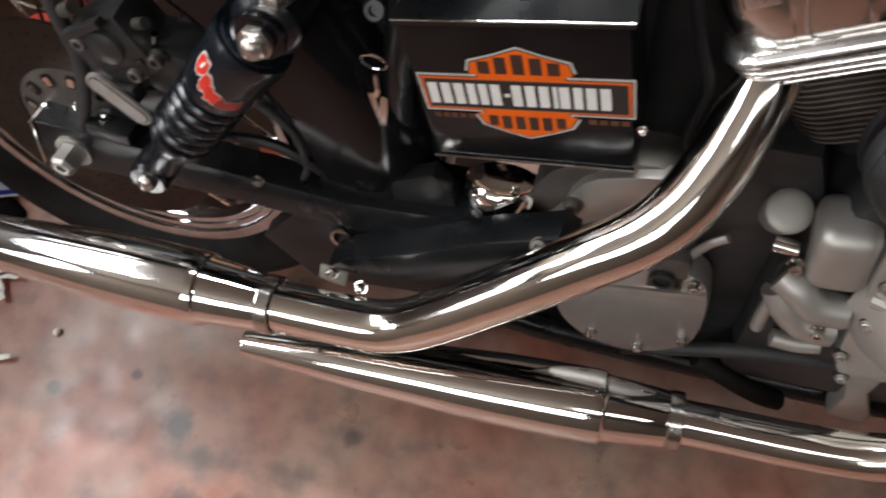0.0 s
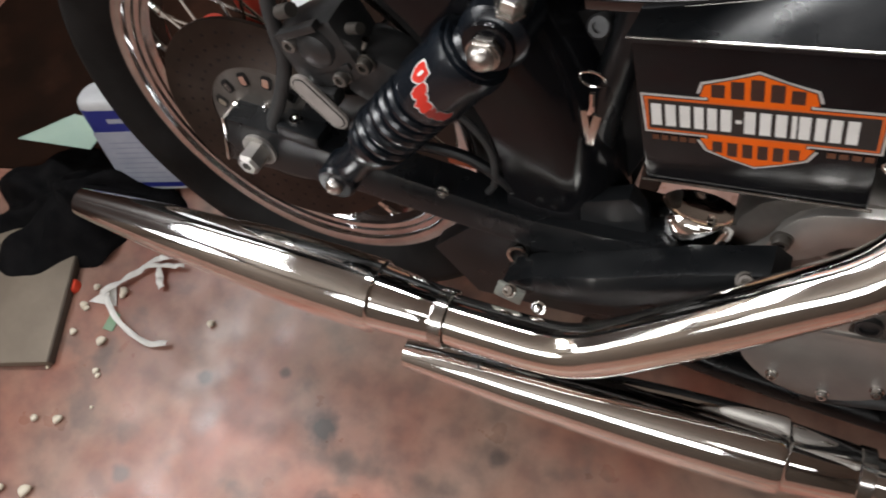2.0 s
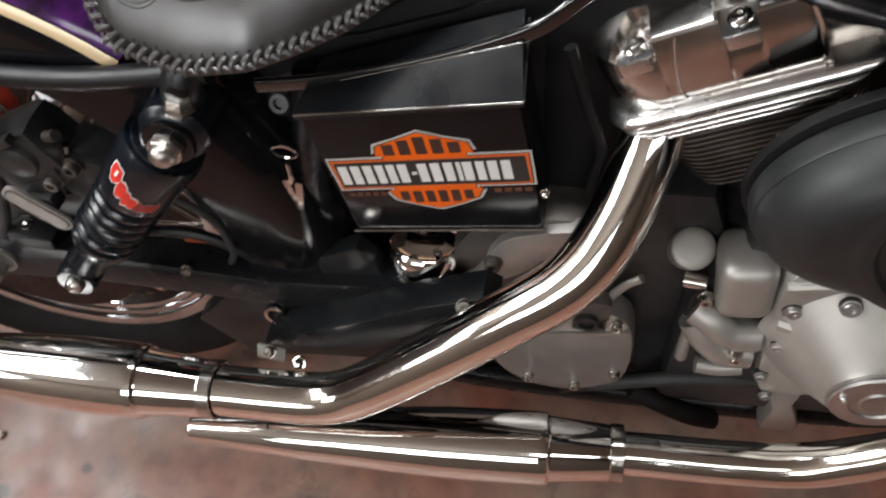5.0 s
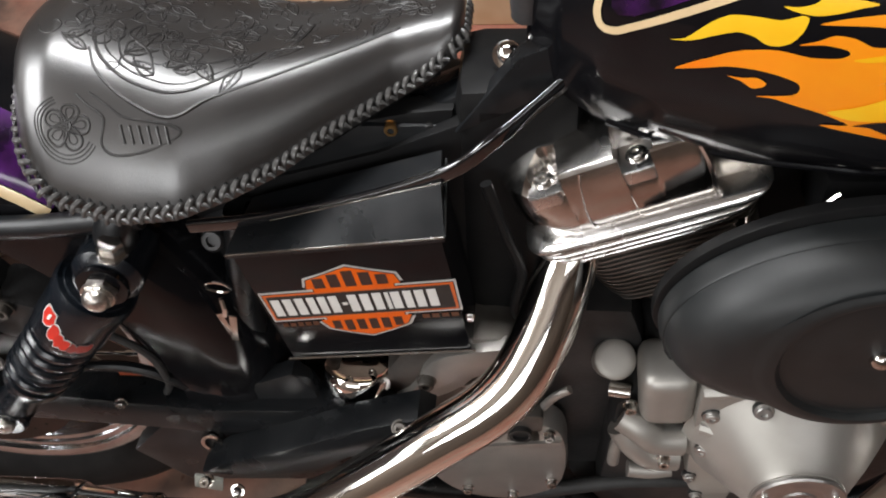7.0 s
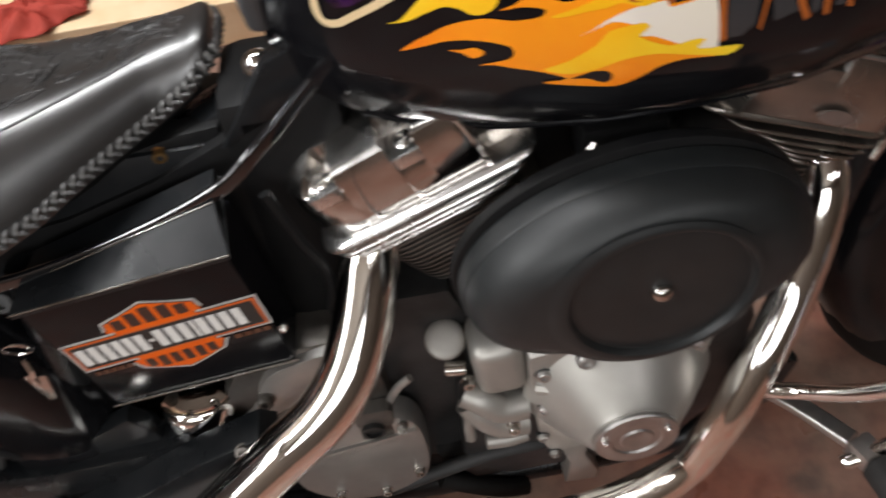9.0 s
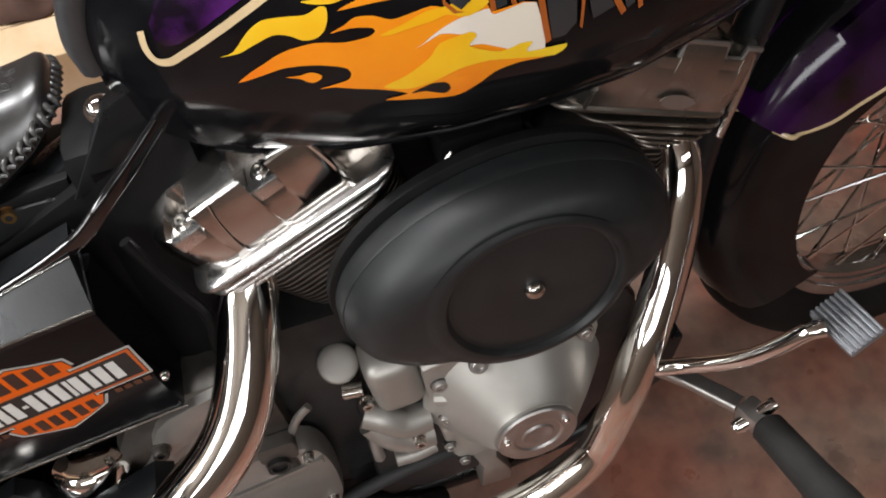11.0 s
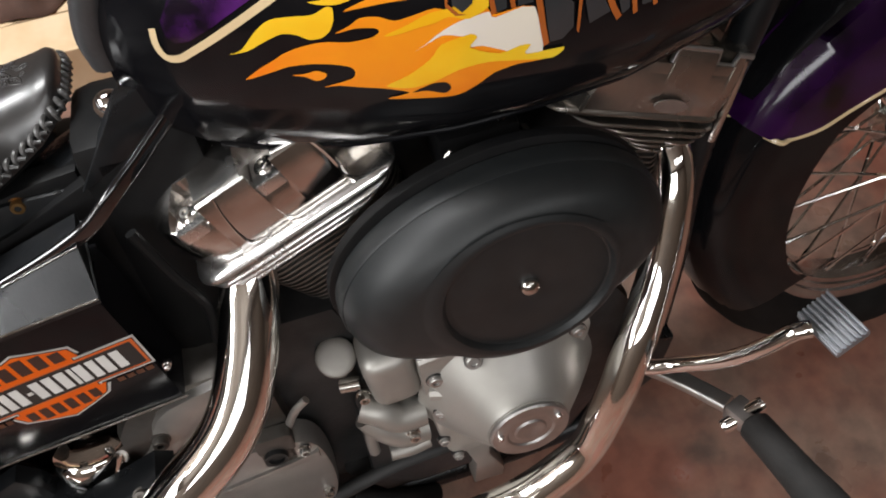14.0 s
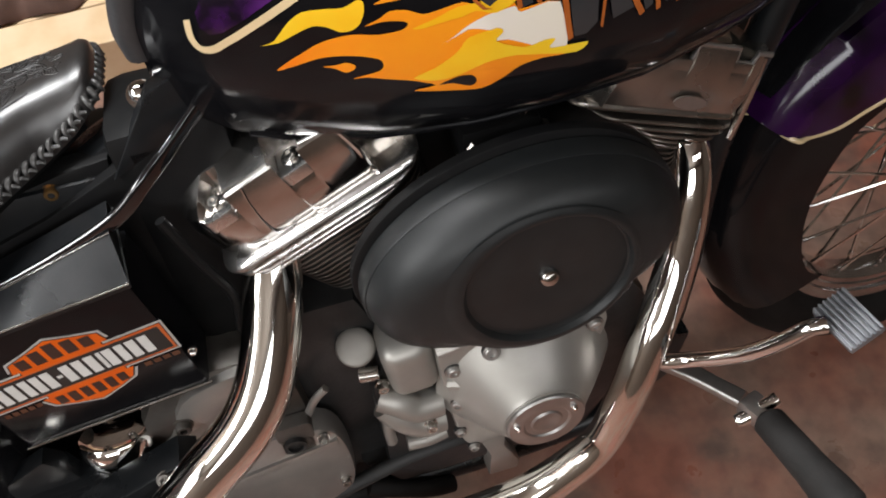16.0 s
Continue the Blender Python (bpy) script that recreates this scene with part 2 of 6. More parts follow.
def smooth_path(pts, steps=8):
    pts = [Vector(p) for p in pts]
    ext = [2 * pts[0] - pts[1]] + pts + [2 * pts[-1] - pts[-2]]
    out = []
    for i in range(1, len(ext) - 2):
        p0, p1, p2, p3 = ext[i - 1:i + 3]
        for k in range(steps):
            t = k / steps
            out.append(0.5 * (2 * p1 + (p2 - p0) * t + (2 * p0 - 5 * p1 + 4 * p2 - p3) * t * t + (3 * p1 - p0 - 3 * p2 + p3) * t ** 3))
    out.append(pts[-1])
    return out


def tube(pts, radius, n=20, steps=8, smooth=True, cap=True, hollow=0.0):
    """A swept tube; radius is a number or a list along pts."""
    raw = [Vector(p) for p in pts]
    path = smooth_path(raw, steps) if smooth and len(raw) > 2 else raw
    if isinstance(radius, (list, tuple)):
        at = np.linspace(0, 1, len(radius))
        radii = [float(r) for r in np.interp(np.linspace(0, 1, len(path)), at, radius)]
    else:
        radii = [radius] * len(path)
    bm = bmesh.new()
    t0 = (path[1] - path[0]).normalized()
    side = t0.orthogonal().normalized()
    rings = []
    for i, p in enumerate(path):
        tan = (path[min(i + 1, len(path) - 1)] - path[max(i - 1, 0)]).normalized()
        side = (side - tan * side.dot(tan)).normalized()
        up = tan.cross(side)
        rings.append([bm.verts.new(p + radii[i] * (math.cos(2 * math.pi * k / n) * side + math.sin(2 * math.pi * k / n) * up)) for k in range(n)])
    for a, b in zip(rings, rings[1:]):
        for k in range(n):
            bm.faces.new((a[k], a[(k + 1) % n], b[(k + 1) % n], b[k]))
    if cap:
        bm.faces.new(rings[0])
        bm.faces.new(rings[-1][::-1])
    return bm


def prism(poly, depth, m=None, bevel=0.0, segs=2):
    """A flat outline (u, v) with depth along w, from 0 to depth."""
    bm = bmesh.new()
    vs = [bm.verts.new((u, v, 0)) for u, v in poly]
    bm.faces.new(vs)
    res = bmesh.ops.extrude_face_region(bm, geom=bm.faces[:])
    bmesh.ops.translate(bm, vec=(0, 0, depth), verts=[g for g in res["geom"] if isinstance(g, bmesh.types.BMVert)])
    if bevel:
        top = [e for e in bm.edges if all(abs(v.co.z - depth) < 1e-6 for v in e.verts)]
        bmesh.ops.bevel(bm, geom=top, offset=bevel, segments=segs, affect="EDGES", profile=0.6)
    if m is not None:
        bmesh.ops.transform(bm, matrix=m, verts=bm.verts)
    return bm


def loft(rings, cap=True):
    """Closed rings with the same count of points."""
    bm = bmesh.new()
    vr = [[bm.verts.new(p) for p in r] for r in rings]
    for a, b in zip(vr, vr[1:]):
        n = len(a)
        for k in range(n):
            bm.faces.new((a[k], a[(k + 1) % n], b[(k + 1) % n], b[k]))
    if cap:
        bm.faces.new(vr[0])
        bm.faces.new(vr[-1][::-1])
    return bm


def soft(pts, times=2):
    """An outline with its corners cut round, twice by default."""
    for _ in range(times):
        out = []
        for (a, b), (c, d) in zip(pts, pts[1:] + pts[:1]):
            out += [(a * 0.75 + c * 0.25, b * 0.75 + d * 0.25), (a * 0.25 + c * 0.75, b * 0.25 + d * 0.75)]
        pts = out
    return pts


def rounded(w, h, r, n=5):
    """A rounded rectangle outline centred on 0."""
    out = []
    for cx, cy, a0 in ((w / 2 - r, h / 2 - r, 0), (-w / 2 + r, h / 2 - r, 90), (-w / 2 + r, -h / 2 + r, 180), (w / 2 - r, -h / 2 + r, 270)):
        for i in range(n + 1):
            a = radians(a0 + 90 * i / n)
            out.append((cx + r * math.cos(a), cy + r * math.sin(a)))
    return out


def bolt(parent, where, towards, r=0.007, h=0.007, material=None, name="bolt", label=""):
    """A hexagon socket bolt head standing on a surface."""
    prof = [(0, h * 0.45), (r * 0.5, h * 0.45), (r * 0.5, h), (r * 0.88, h), (r, h * 0.8), (r, 0), (r * 1.25, 0), (r * 1.25, -0.002)]
    bm = lathe(prof, axis_m(where, Vector(where) + Vector(towards)), 14)
    return part(name, bm, material or CHROME, parent, label)


def dome(parent, where, towards, r=0.012, h=0.008, material=None, name="cap_nut", label=""):
    prof = [(r * math.cos(a), h + r * 0.75 * math.sin(a)) for a in np.linspace(math.pi / 2, 0, 8)] + [(r, 0), (r * 1.3, 0), (r * 1.3, -0.003)]
    bm = lathe(prof, axis_m(where, Vector(where) + Vector(towards)), 20)
    return part(name, bm, material or CHROME, parent, label)


# ---- the room ----
floor_spots(FLOOR_MAT, [(0.072, -0.255, 0.019, 0.9), (-0.014, -0.204, 0.008, 0.75), (-0.128, -0.25, 0.01, 0.75), (0.311, -0.213, 0.011, 0.6), (0.12, -0.348, 0.018, 0.8), (-0.175, -0.413, 0.012, 0.7), (0.19, -0.33, 0.013, 0.5), (-0.1, -0.3, 0.02, 0.35), (0.02, -0.4, 0.025, 0.3), (-0.2, -0.36, 0.016, 0.35), (0.45, -0.33, 0.02, 0.4)])
fl = bmesh.new()
bmesh.ops.create_grid(fl, x_segments=1, y_segments=1, size=1.0, matrix=Matrix.Translation((0.6, 0.2, 0)) @ Matrix.Diagonal((3.0, 2.6, 1, 1)))
floor = tagged(link("floor", fl, FLOOR_MAT, smooth=False), "worn red oxide painted concrete floor with dark oil spots", "floor", kind="structure")
for nm, sx, sy, x, y in (("wall_north", 6.2, 0.1, 0.6, 2.85), ("wall_south_a", 1.45, 0.1, -1.775, -2.45), ("wall_south_b", 2.85, 0.1, 2.275, -2.45), ("wall_east", 0.1, 5.2, 3.65, 0.2), ("wall_west_a", 0.1, 0.1, -2.45, -2.35), ("wall_west_b", 0.1, 3.3, -2.45, 1.15)):
    tagged(link(nm, box(sx, sy, 2.5, m=Matrix.Translation((x, y, 1.25))), WALL_MAT, smooth=False), "brown rendered workshop wall", "wall", kind="structure")
for nm, sx, sy, x, y in (("wall_south_c", 1.9, 0.1, -0.10, -2.45), ("wall_west_c", 0.1, 1.8, -2.45, -1.40)):
    for sz, z in ((1.6, 0.8), (0.2, 2.4)):
        tagged(link(nm, box(sx, sy, sz, m=Matrix.Translation((x, y, z))), WALL_MAT, smooth=False), "brown rendered wall round the high window", "wall", kind="structure")
# the ceiling has an opening for the rooflight
cb = bmesh.new()
for x0, x1, y0, y1 in ((-2.5, -2.27, -2.5, 2.9), (-2.27, -1.37, -2.5, -1.2), (-2.27, -1.37, 0.6, 2.9), (-1.37, 3.7, -2.5, 2.9)):
    add(cb, box(x1 - x0, y1 - y0, 0.1, m=Matrix.Translation(((x0 + x1) / 2, (y0 + y1) / 2, 2.55))))
tagged(link("ceiling", cb, CEIL_MAT, smooth=False), "buff painted workshop ceiling with a rooflight opening", "ceiling", kind="structure")

# ---- the motorcycle ----
bike = tagged(new("motorcycle"), "black and purple flame-painted motorcycle leaning on its stand", "motorcycle")
bike.matrix_world = pose(0, 0, 0, -LEAN_DEG, 0, 0)
RIGHT = (0, -1, 0)


def wheel(name, x, y, z, steer, rim_r, tyre_r, half_w, spokes, label, disc):
    m = Matrix.Translation((x, y, z)) @ Matrix.Rotation(radians(steer), 4, "Z") @ Matrix.Rotation(radians(90), 4, "X")
    hub = [(0, 0.075), (0.018, 0.075), (0.022, 0.07), (0.03, 0.068), (0.03, 0.055), (0.042, 0.052), (0.042, 0.045), (0.026, 0.04), (0.026, -0.04),
           (0.042, -0.045), (0.042, -0.052), (0.03, -0.055), (0.018, -0.075), (0, -0.075)]
    w = part(name, lathe(hub, m, 28), CHROME_DULL, bike, label)
    hw = half_w * 0.66
    rim = [(rim_r - 0.034, 0.0), (rim_r - 0.033, hw * 0.35), (rim_r - 0.027, hw * 0.52), (rim_r - 0.0255, hw * 0.60), (rim_r - 0.020, hw * 0.64), (rim_r - 0.0185, hw * 0.74), (rim_r - 0.0125, hw * 0.78), (rim_r - 0.011, hw * 0.93), (rim_r - 0.003, hw), (rim_r + 0.003, hw * 0.99),
           (rim_r + 0.004, hw * 0.9), (rim_r - 0.006, hw * 0.8)]
    prof = rim + [(r, -h) for r, h in rim[::-1][:-1]]
    part("rim", lathe(prof, m, 96, closed=True), RIM_CHROME, w, "stepped chromed steel wheel rim")
    side = [(rim_r + 0.001, hw * 0.96), (rim_r + 0.012, half_w * 0.86), (rim_r + 0.03, half_w * 0.97), ((rim_r + tyre_r) / 2 + 0.006, half_w), (tyre_r - 0.028, half_w * 0.95),
            (tyre_r - 0.016, half_w * 0.82), (tyre_r - 0.006, half_w * 0.5), (tyre_r, 0.0)]
    prof = side + [(r, -h) for r, h in side[::-1][1:]]
    tb = lathe(prof, m, 112)
    tb.faces.ensure_lookup_table()
    lim = tyre_r - 0.026
    for fc in tb.faces:
        c = m.inverted() @ fc.calc_center_median()
        fc.material_index = 1 if math.hypot(c.x, c.y) < lim - 0.012 else 0
    part("tyre", tb, [RUBBER, RUBBER_GREY], w, "black rubber tyre with a dusty sidewall")
    for i in range(spokes):
        a = 2 * math.pi * i / spokes
        sgn = 1 if i % 2 else -1
        lead = 0.55 if (i // 2) % 2 else -0.55
        p = m @ Vector((0.036 * math.cos(a + lead), 0.036 * math.sin(a + lead), sgn * 0.048))
        q = m @ Vector(((rim_r - 0.03) * math.cos(a), (rim_r - 0.03) * math.sin(a), sgn * 0.008))
        sp = tube([p, q], 0.0021, 6, smooth=False)
        add(sp, tube([q, q + (p - q).normalized() * 0.018], 0.0036, 6, smooth=False))
        part("spoke", sp, CHROME, w)
    if disc:
        dm = m @ Matrix.Translation((0, 0, 0.062))
        db = lathe([(0.085, 0.0025), (0.146, 0.0025), (0.146, -0.0025), (0.085, -0.0025)], dm, 64, closed=True)
        d = part("brake_disc", db, DISC_STEEL, w, "drilled steel brake disc")
        hole_me = None
        for k in range(36):
            for j, r in enumerate((0.098, 0.114, 0.130)):
                a = 2 * math.pi * (k + j / 3) / 36
                if hole_me is None:
                    hole_me = part("drilled_hole", lathe([(0, 0.0003), (0.0022, 0.0003), (0.0022, -0.002)], None, 8), BLACK_MATTE, d)
                    hole = hole_me
                else:
                    hole = new("drilled_hole", hole_me.data)
                    hole.parent = d
                hole.matrix_local = dm @ Matrix.Translation((r * math.cos(a), r * math.sin(a), 0.0025))
        for k in range(14):
            a = 2 * math.pi * k / 14 + 0.1
            sl = dm @ Matrix.Rotation(a, 4, "Z") @ Matrix.Translation((0.070, 0, 0.0045))
            part("carrier_slot", prism(rounded(0.017, 0.013, 0.004, 4), 0.0006, sl @ Matrix.Rotation(radians(8), 4, "Y")), BLACK_MATTE, w, "dark carrier opening")
            part("hub_shine", prism(rounded(0.011, 0.008, 0.002, 3), 0.0004, sl @ Matrix.Translation((-0.001, 0.001, 0.0007)) @ Matrix.Rotation(radians(8), 4, "Y")), CHROME, w, "chrome hub showing in the opening")
        cb = bmesh.new()
        cr = lathe([(0.02, 0.006), (0.05, 0.006), (0.088, 0.001), (0.088, -0.003), (0.05, 0.001), (0.02, 0.001)], dm, 40, closed=True)
        add(cb, cr)
        part("disc_carrier", cb, ALU_DIRTY, w, "grey alloy disc carrier")
        for i in range(5):
            a = 2 * math.pi * i / 5 + 0.3
            where = dm @ Vector((0.034 * math.cos(a), 0.034 * math.sin(a), 0.006))
            bolt(w, where, RIGHT, 0.006, 0.006, CHROME)
    return w


rear_wheel = wheel("rear_wheel", 0.0, 0.0, 0.316, 0.0, 0.234, 0.316, 0.058, 40, "spoked rear wheel with a chrome rim", True)
front_wheel = wheel("front_wheel", 1.495, 0.04, 0.335, 4.0, 0.250, 0.335, 0.05, 40, "spoked front wheel with a chrome rim", False)

# exhausts
rp = [(0.2350, -0.1900, 0.2360), (0.3100, -0.1900, 0.2375), (0.3700, -0.1895, 0.2410), (0.4060, -0.1870, 0.2520), (0.4460, -0.1815, 0.2790), (0.5138, -0.1670, 0.3300), (0.5700, -0.1515, 0.3715), (0.6120, -0.1370, 0.4000), (0.6390, -0.1195, 0.4255), (0.6575, -0.0970, 0.4540), (0.6700, -0.0740, 0.4815), (0.6780, -0.0540, 0.5050), (0.6830, -0.0330, 0.5260)]
rear_pipe = part("rear_exhaust_pipe", tube(rp, 0.0272, 40, 8), CHROME_HEAT, bike, "bent chrome exhaust pipe with golden heat tint")
fp = [(0.665, -0.162, 0.132), (0.72, -0.16, 0.132), (0.81, -0.16, 0.138), (0.88, -0.158, 0.149), (0.934, -0.157, 0.184), (0.966, -0.155, 0.217), (0.983, -0.152, 0.259), (0.999, -0.147, 0.299), (1.0125, -0.138, 0.332),
      (1.0265, -0.128, 0.360), (1.042, -0.115, 0.385), (1.0595, -0.098, 0.418), (1.0705, -0.085, 0.4505), (1.0787, -0.070, 0.4874), (1.083, -0.055, 0.5124), (1.084, -0.035, 0.528), (1.084, -0.010, 0.536)]
front_pipe = part("front_exhaust_pipe", tube(fp, [0.024] * 4 + [0.0225] + [0.0205] * 12, 40, 8), CHROME_HEAT, bike, "bent chrome exhaust pipe with golden heat tint")


def muffler(a, b, prof, parent, label):
    a, b = Vector(a), Vector(b)
    ln = (b - a).length
    return part("muffler", lathe([(r, h * ln) for r, h in prof], axis_m(a, b), 48), CHROME, parent, label)


MP = [(0.0, 0.955), (0.013, 0.955), (0.0145, 1.0), (0.0175, 1.0), (0.0185, 0.99), (0.0305, 0.72), (0.0385, 0.47), (0.0405, 0.38), (0.0412, 0.28), (0.0408, 0.180), (0.0405, 0.166), (0.0398, 0.160), (0.0372, 0.156), (0.0362, 0.150), (0.0312, 0.03), (0.0306, 0.028), (0.0302, 0.0), (0.02, 0.0)]
muffler((0.262, -0.19, 0.236), (-0.235, -0.19, 0.234), MP, rear_pipe, "tapered chrome muffler")
muffler((0.69, -0.162, 0.133), (0.198, -0.19, 0.128), MP, front_pipe, "tapered chrome muffler")

# exhaust clamps
for pipe, a, b in ((rear_pipe, (0.266, -0.19, 0.236), (0.250, -0.19, 0.236)), (front_pipe, (0.694, -0.162, 0.133), (0.678, -0.1625, 0.133))):
    part("clamp", lathe([(0.0300, 0), (0.0318, 0.001), (0.0318, 0.014), (0.0300, 0.016)], axis_m(a, b), 40, closed=True), CHROME_DULL, pipe, "narrow steel exhaust clamp")

# ---- rear end ----
swing_pts = [(-0.055, 0.281), (-0.036, 0.351), (0.05, 0.345), (0.18, 0.329), (0.32, 0.315), (0.46, 0.325), (0.47, 0.27), (0.30, 0.272), (0.12, 0.285)]
XZ = Matrix(((1, 0, 0, 0), (0, 0, -1, 0), (0, 1, 0, 0), (0, 0, 0, 1)))


def plate(pts, y_in, y_out, bevel=0.002):
    """An outline (x, z) of the machine's side view between two depths; y_out is nearer its right side."""
    return prism(pts, y_in - y_out, Matrix.Translation((0, y_in, 0)) @ XZ, bevel)


swingarm = part("swingarm", plate(swing_pts, -0.062, -0.10, 0.004), FRAME_BLACK, bike, "black painted steel swingarm")
part("end_cap", plate([(-0.058, 0.282), (-0.040, 0.352), (-0.036, 0.352), (-0.054, 0.281)], -0.06, -0.102, 0.001), CHROME_DULL, swingarm, "bright swingarm end cap")
nut = lathe([(0, 0.012), (0.006, 0.012), (0.006, 0.03), (0.011, 0.03), (0.0145, 0.026), (0.0145, 0.004), (0.02, 0.004), (0.02, 0.0)], axis_m((0, -0.10, 0.316), (0, -0.13, 0.316)), 6)
add(nut, lathe([(0.012, 0), (0.021, 0), (0.021, 0.004), (0.012, 0.004)], axis_m((0, -0.10, 0.316), (0, -0.13, 0.316)), 28))
part("axle_nut", nut, ALU_GREY, swingarm, "steel castellated axle nut", smooth=False)
part("adjuster_bracket", box(0.05, 0.03, 0.018, 0.003, Matrix.Translation((0.06, -0.088, 0.353)) @ Matrix.Rotation(radians(7), 4, "Y")), FRAME_BLACK, swingarm)
bolt(swingarm, (0.052, -0.088, 0.362), (0.1, -0.3, 1), 0.006, 0.006)
bolt(swingarm, (0.226, -0.101, 0.326), RIGHT, 0.0055, 0.005, CHROME_DULL)
part("chain_guard_bracket", tube([(0.14, -0.085, 0.36), (0.19, -0.09, 0.375), (0.25, -0.088, 0.372), (0.29, -0.085, 0.345), (0.30, -0.08, 0.32)], 0.006, 10), FRAME_BLACK, swingarm)

# caliper
cal = bmesh.new()
add(cal, box(0.085, 0.06, 0.075, 0.022, Matrix.Translation((0.115, -0.075, 0.472)) @ Matrix.Rotation(radians(-25), 4, "Y")))
add(cal, box(0.05, 0.05, 0.06, 0.01, Matrix.Translation((0.165, -0.07, 0.45)) @ Matrix.Rotation(radians(20), 4, "Y")))
add(cal, lathe([(0, 0.012), (0.010, 0.012), (0.018, 0.008), (0.022, 0)], axis_m((0.118, -0.10, 0.485), (0.118, -0.13, 0.485)), 24))
caliper = part("brake_caliper", cal, DARK, bike, "dark cast brake caliper")
for p in ((0.094, -0.104, 0.488), (0.14, -0.103, 0.458), (0.165, -0.098, 0.475)):
    bolt(caliper, p, RIGHT, 0.0075, 0.008, ALU_DIRTY)
sm = face_m(0.1136, -0.112, 0.4285, -48)
part("pad_cover", prism(rounded(0.070, 0.024, 0.0118, 8), 0.004, sm, 0.001), mat("grey_cover_plate", (0.30, 0.27, 0.25), 0.45, base2=(0.24, 0.22, 0.20), scale=60), caliper, "grey elongated caliper cover plate")
part("pad_cover_groove", prism(rounded(0.064, 0.0185, 0.0091, 8), 0.0005, sm @ Matrix.Translation((0, 0, 0.004))), BLACK_MATTE, caliper, "black outline of the cover plate")
part("pad_cover_centre", prism(rounded(0.0615, 0.0160, 0.0079, 8), 0.0008, sm @ Matrix.Translation((0, 0, 0.0042))), mat("grey_cover_inset", (0.32, 0.29, 0.27), 0.45, base2=(0.26, 0.24, 0.22), scale=60), caliper, "paler raised centre of the cover plate")
part("pad_cover_stem", box(0.03, 0.02, 0.02, 0.004, Matrix.Translation((0.1136, -0.100, 0.4285))), DARK, caliper)
for p, q, r in (((0.082, -0.095, 0.512), (0.10, -0.10, 0.522), 0.007), ((0.15, -0.09, 0.505), (0.165, -0.095, 0.512), 0.0055), ((0.19, -0.095, 0.447), (0.205, -0.097, 0.442), 0.005)):
    part("caliper_fitting", tube([p, q], r, 12, smooth=False), ALU_DIRTY, caliper)
part("caliper_rib", box(0.05, 0.010, 0.008, 0.003, Matrix.Translation((0.128, -0.100, 0.462)) @ Matrix.Rotation(radians(-25), 4, "Y")), DARK, caliper)
part("caliper_rib", box(0.05, 0.012, 0.008, 0.002, Matrix.Translation((0.105, -0.106, 0.505)) @ Matrix.Rotation(radians(-25), 4, "Y")), DARK, caliper)
part("bleed_nipple", tube([(0.158, -0.09, 0.48), (0.166, -0.092, 0.498)], 0.0035, 8, smooth=False), CHROME_DULL, caliper, "small steel bleed nipple")
part("torque_arm", plate([(0.05, 0.36), (0.075, 0.40), (0.16, 0.42), (0.20, 0.405), (0.19, 0.385), (0.10, 0.375), (0.07, 0.35)], -0.068, -0.08), FRAME_BLACK, caliper)
part("brake_hose", tube([(0.07, -0.085, 0.56), (0.066, -0.09, 0.505), (0.067, -0.092, 0.453), (0.045, -0.092, 0.396), (0.022, -0.09, 0.352), (0.03, -0.088, 0.335)], 0.0075, 12), RUBBER_PLAIN, bike, "black rubber brake hose")

# shock absorber
WORN_NUT = mat("worn_chrome_nut", (0.60, 0.57, 0.53), 0.30, 1.0, (0.34, 0.31, 0.28), 160, rough_var=0.12, bump=0.35, bump_scale=350)
lo, hi = Vector((0.126, -0.125, 0.345)), Vector((0.303, -0.104, 0.553))
ax = axis_m(lo, hi)
body = [(0.0, 0.0), (0.016, 0.004), (0.019, 0.02), (0.0195, 0.05), (0.0225, 0.055), (0.0305, 0.072), (0.031, 0.082), (0.025, 0.085), (0.023, 0.09), (0.023, 0.2), (0.0, 0.2)]
shock = part("shock_absorber", lathe(body, ax, 36), SHOCK_BLACK, bike, "black coil-over shock absorber with a chrome cap nut")
coil = []
for i in range(6 * 18):
    a = i / 18 * 2 * math.pi
    coil.append((ax @ Vector((0.0268 * math.cos(a), 0.0268 * math.sin(a), 0.088 + 0.0142 * i / 18))))
part("spring", tube(coil, 0.0062, 10, smooth=False), SHOCK_BLACK, shock, "black coil spring")
up = [(0.0275, 0.165), (0.0335, 0.168), (0.0345, 0.172), (0.0345, 0.222), (0.0350, 0.2225), (0.0362, 0.224), (0.0362, 0.232), (0.0345, 0.238), (0.030, 0.2385), (0.0295, 0.241), (0.024, 0.242), (0.020, 0.25), (0, 0.252)]
part("top_cover", lathe(up, ax, 40), SHOCK_BLACK, shock, "smooth satin black spring cover")
part("upper_eye", lathe([(0, -0.028), (0.026, -0.028), (0.029, -0.024), (0.029, 0.018), (0.024, 0.024), (0.017, 0.026), (0, 0.026)], axis_m(hi, hi + Vector((0, -1, 0.0))), 36), SHOCK_BLACK, shock, "black rubber shock eye")
part("washer", lathe([(0, 0), (0.021, 0), (0.022, 0.002), (0.021, 0.005), (0.013, 0.006), (0, 0.006)], axis_m(hi + Vector((0, -0.026, 0)), hi + Vector((0, -1, 0))), 32), GLOSS_BLACK, shock)
part("cap_nut_foot", lathe([(0, 0.010), (0.0125, 0.010), (0.0138, 0.008), (0.0138, 0)], axis_m(hi + Vector((0, -0.032, 0)), hi + Vector((0, -1, 0))), 6), WORN_NUT, shock, "worn hexagon nut foot", smooth=False)
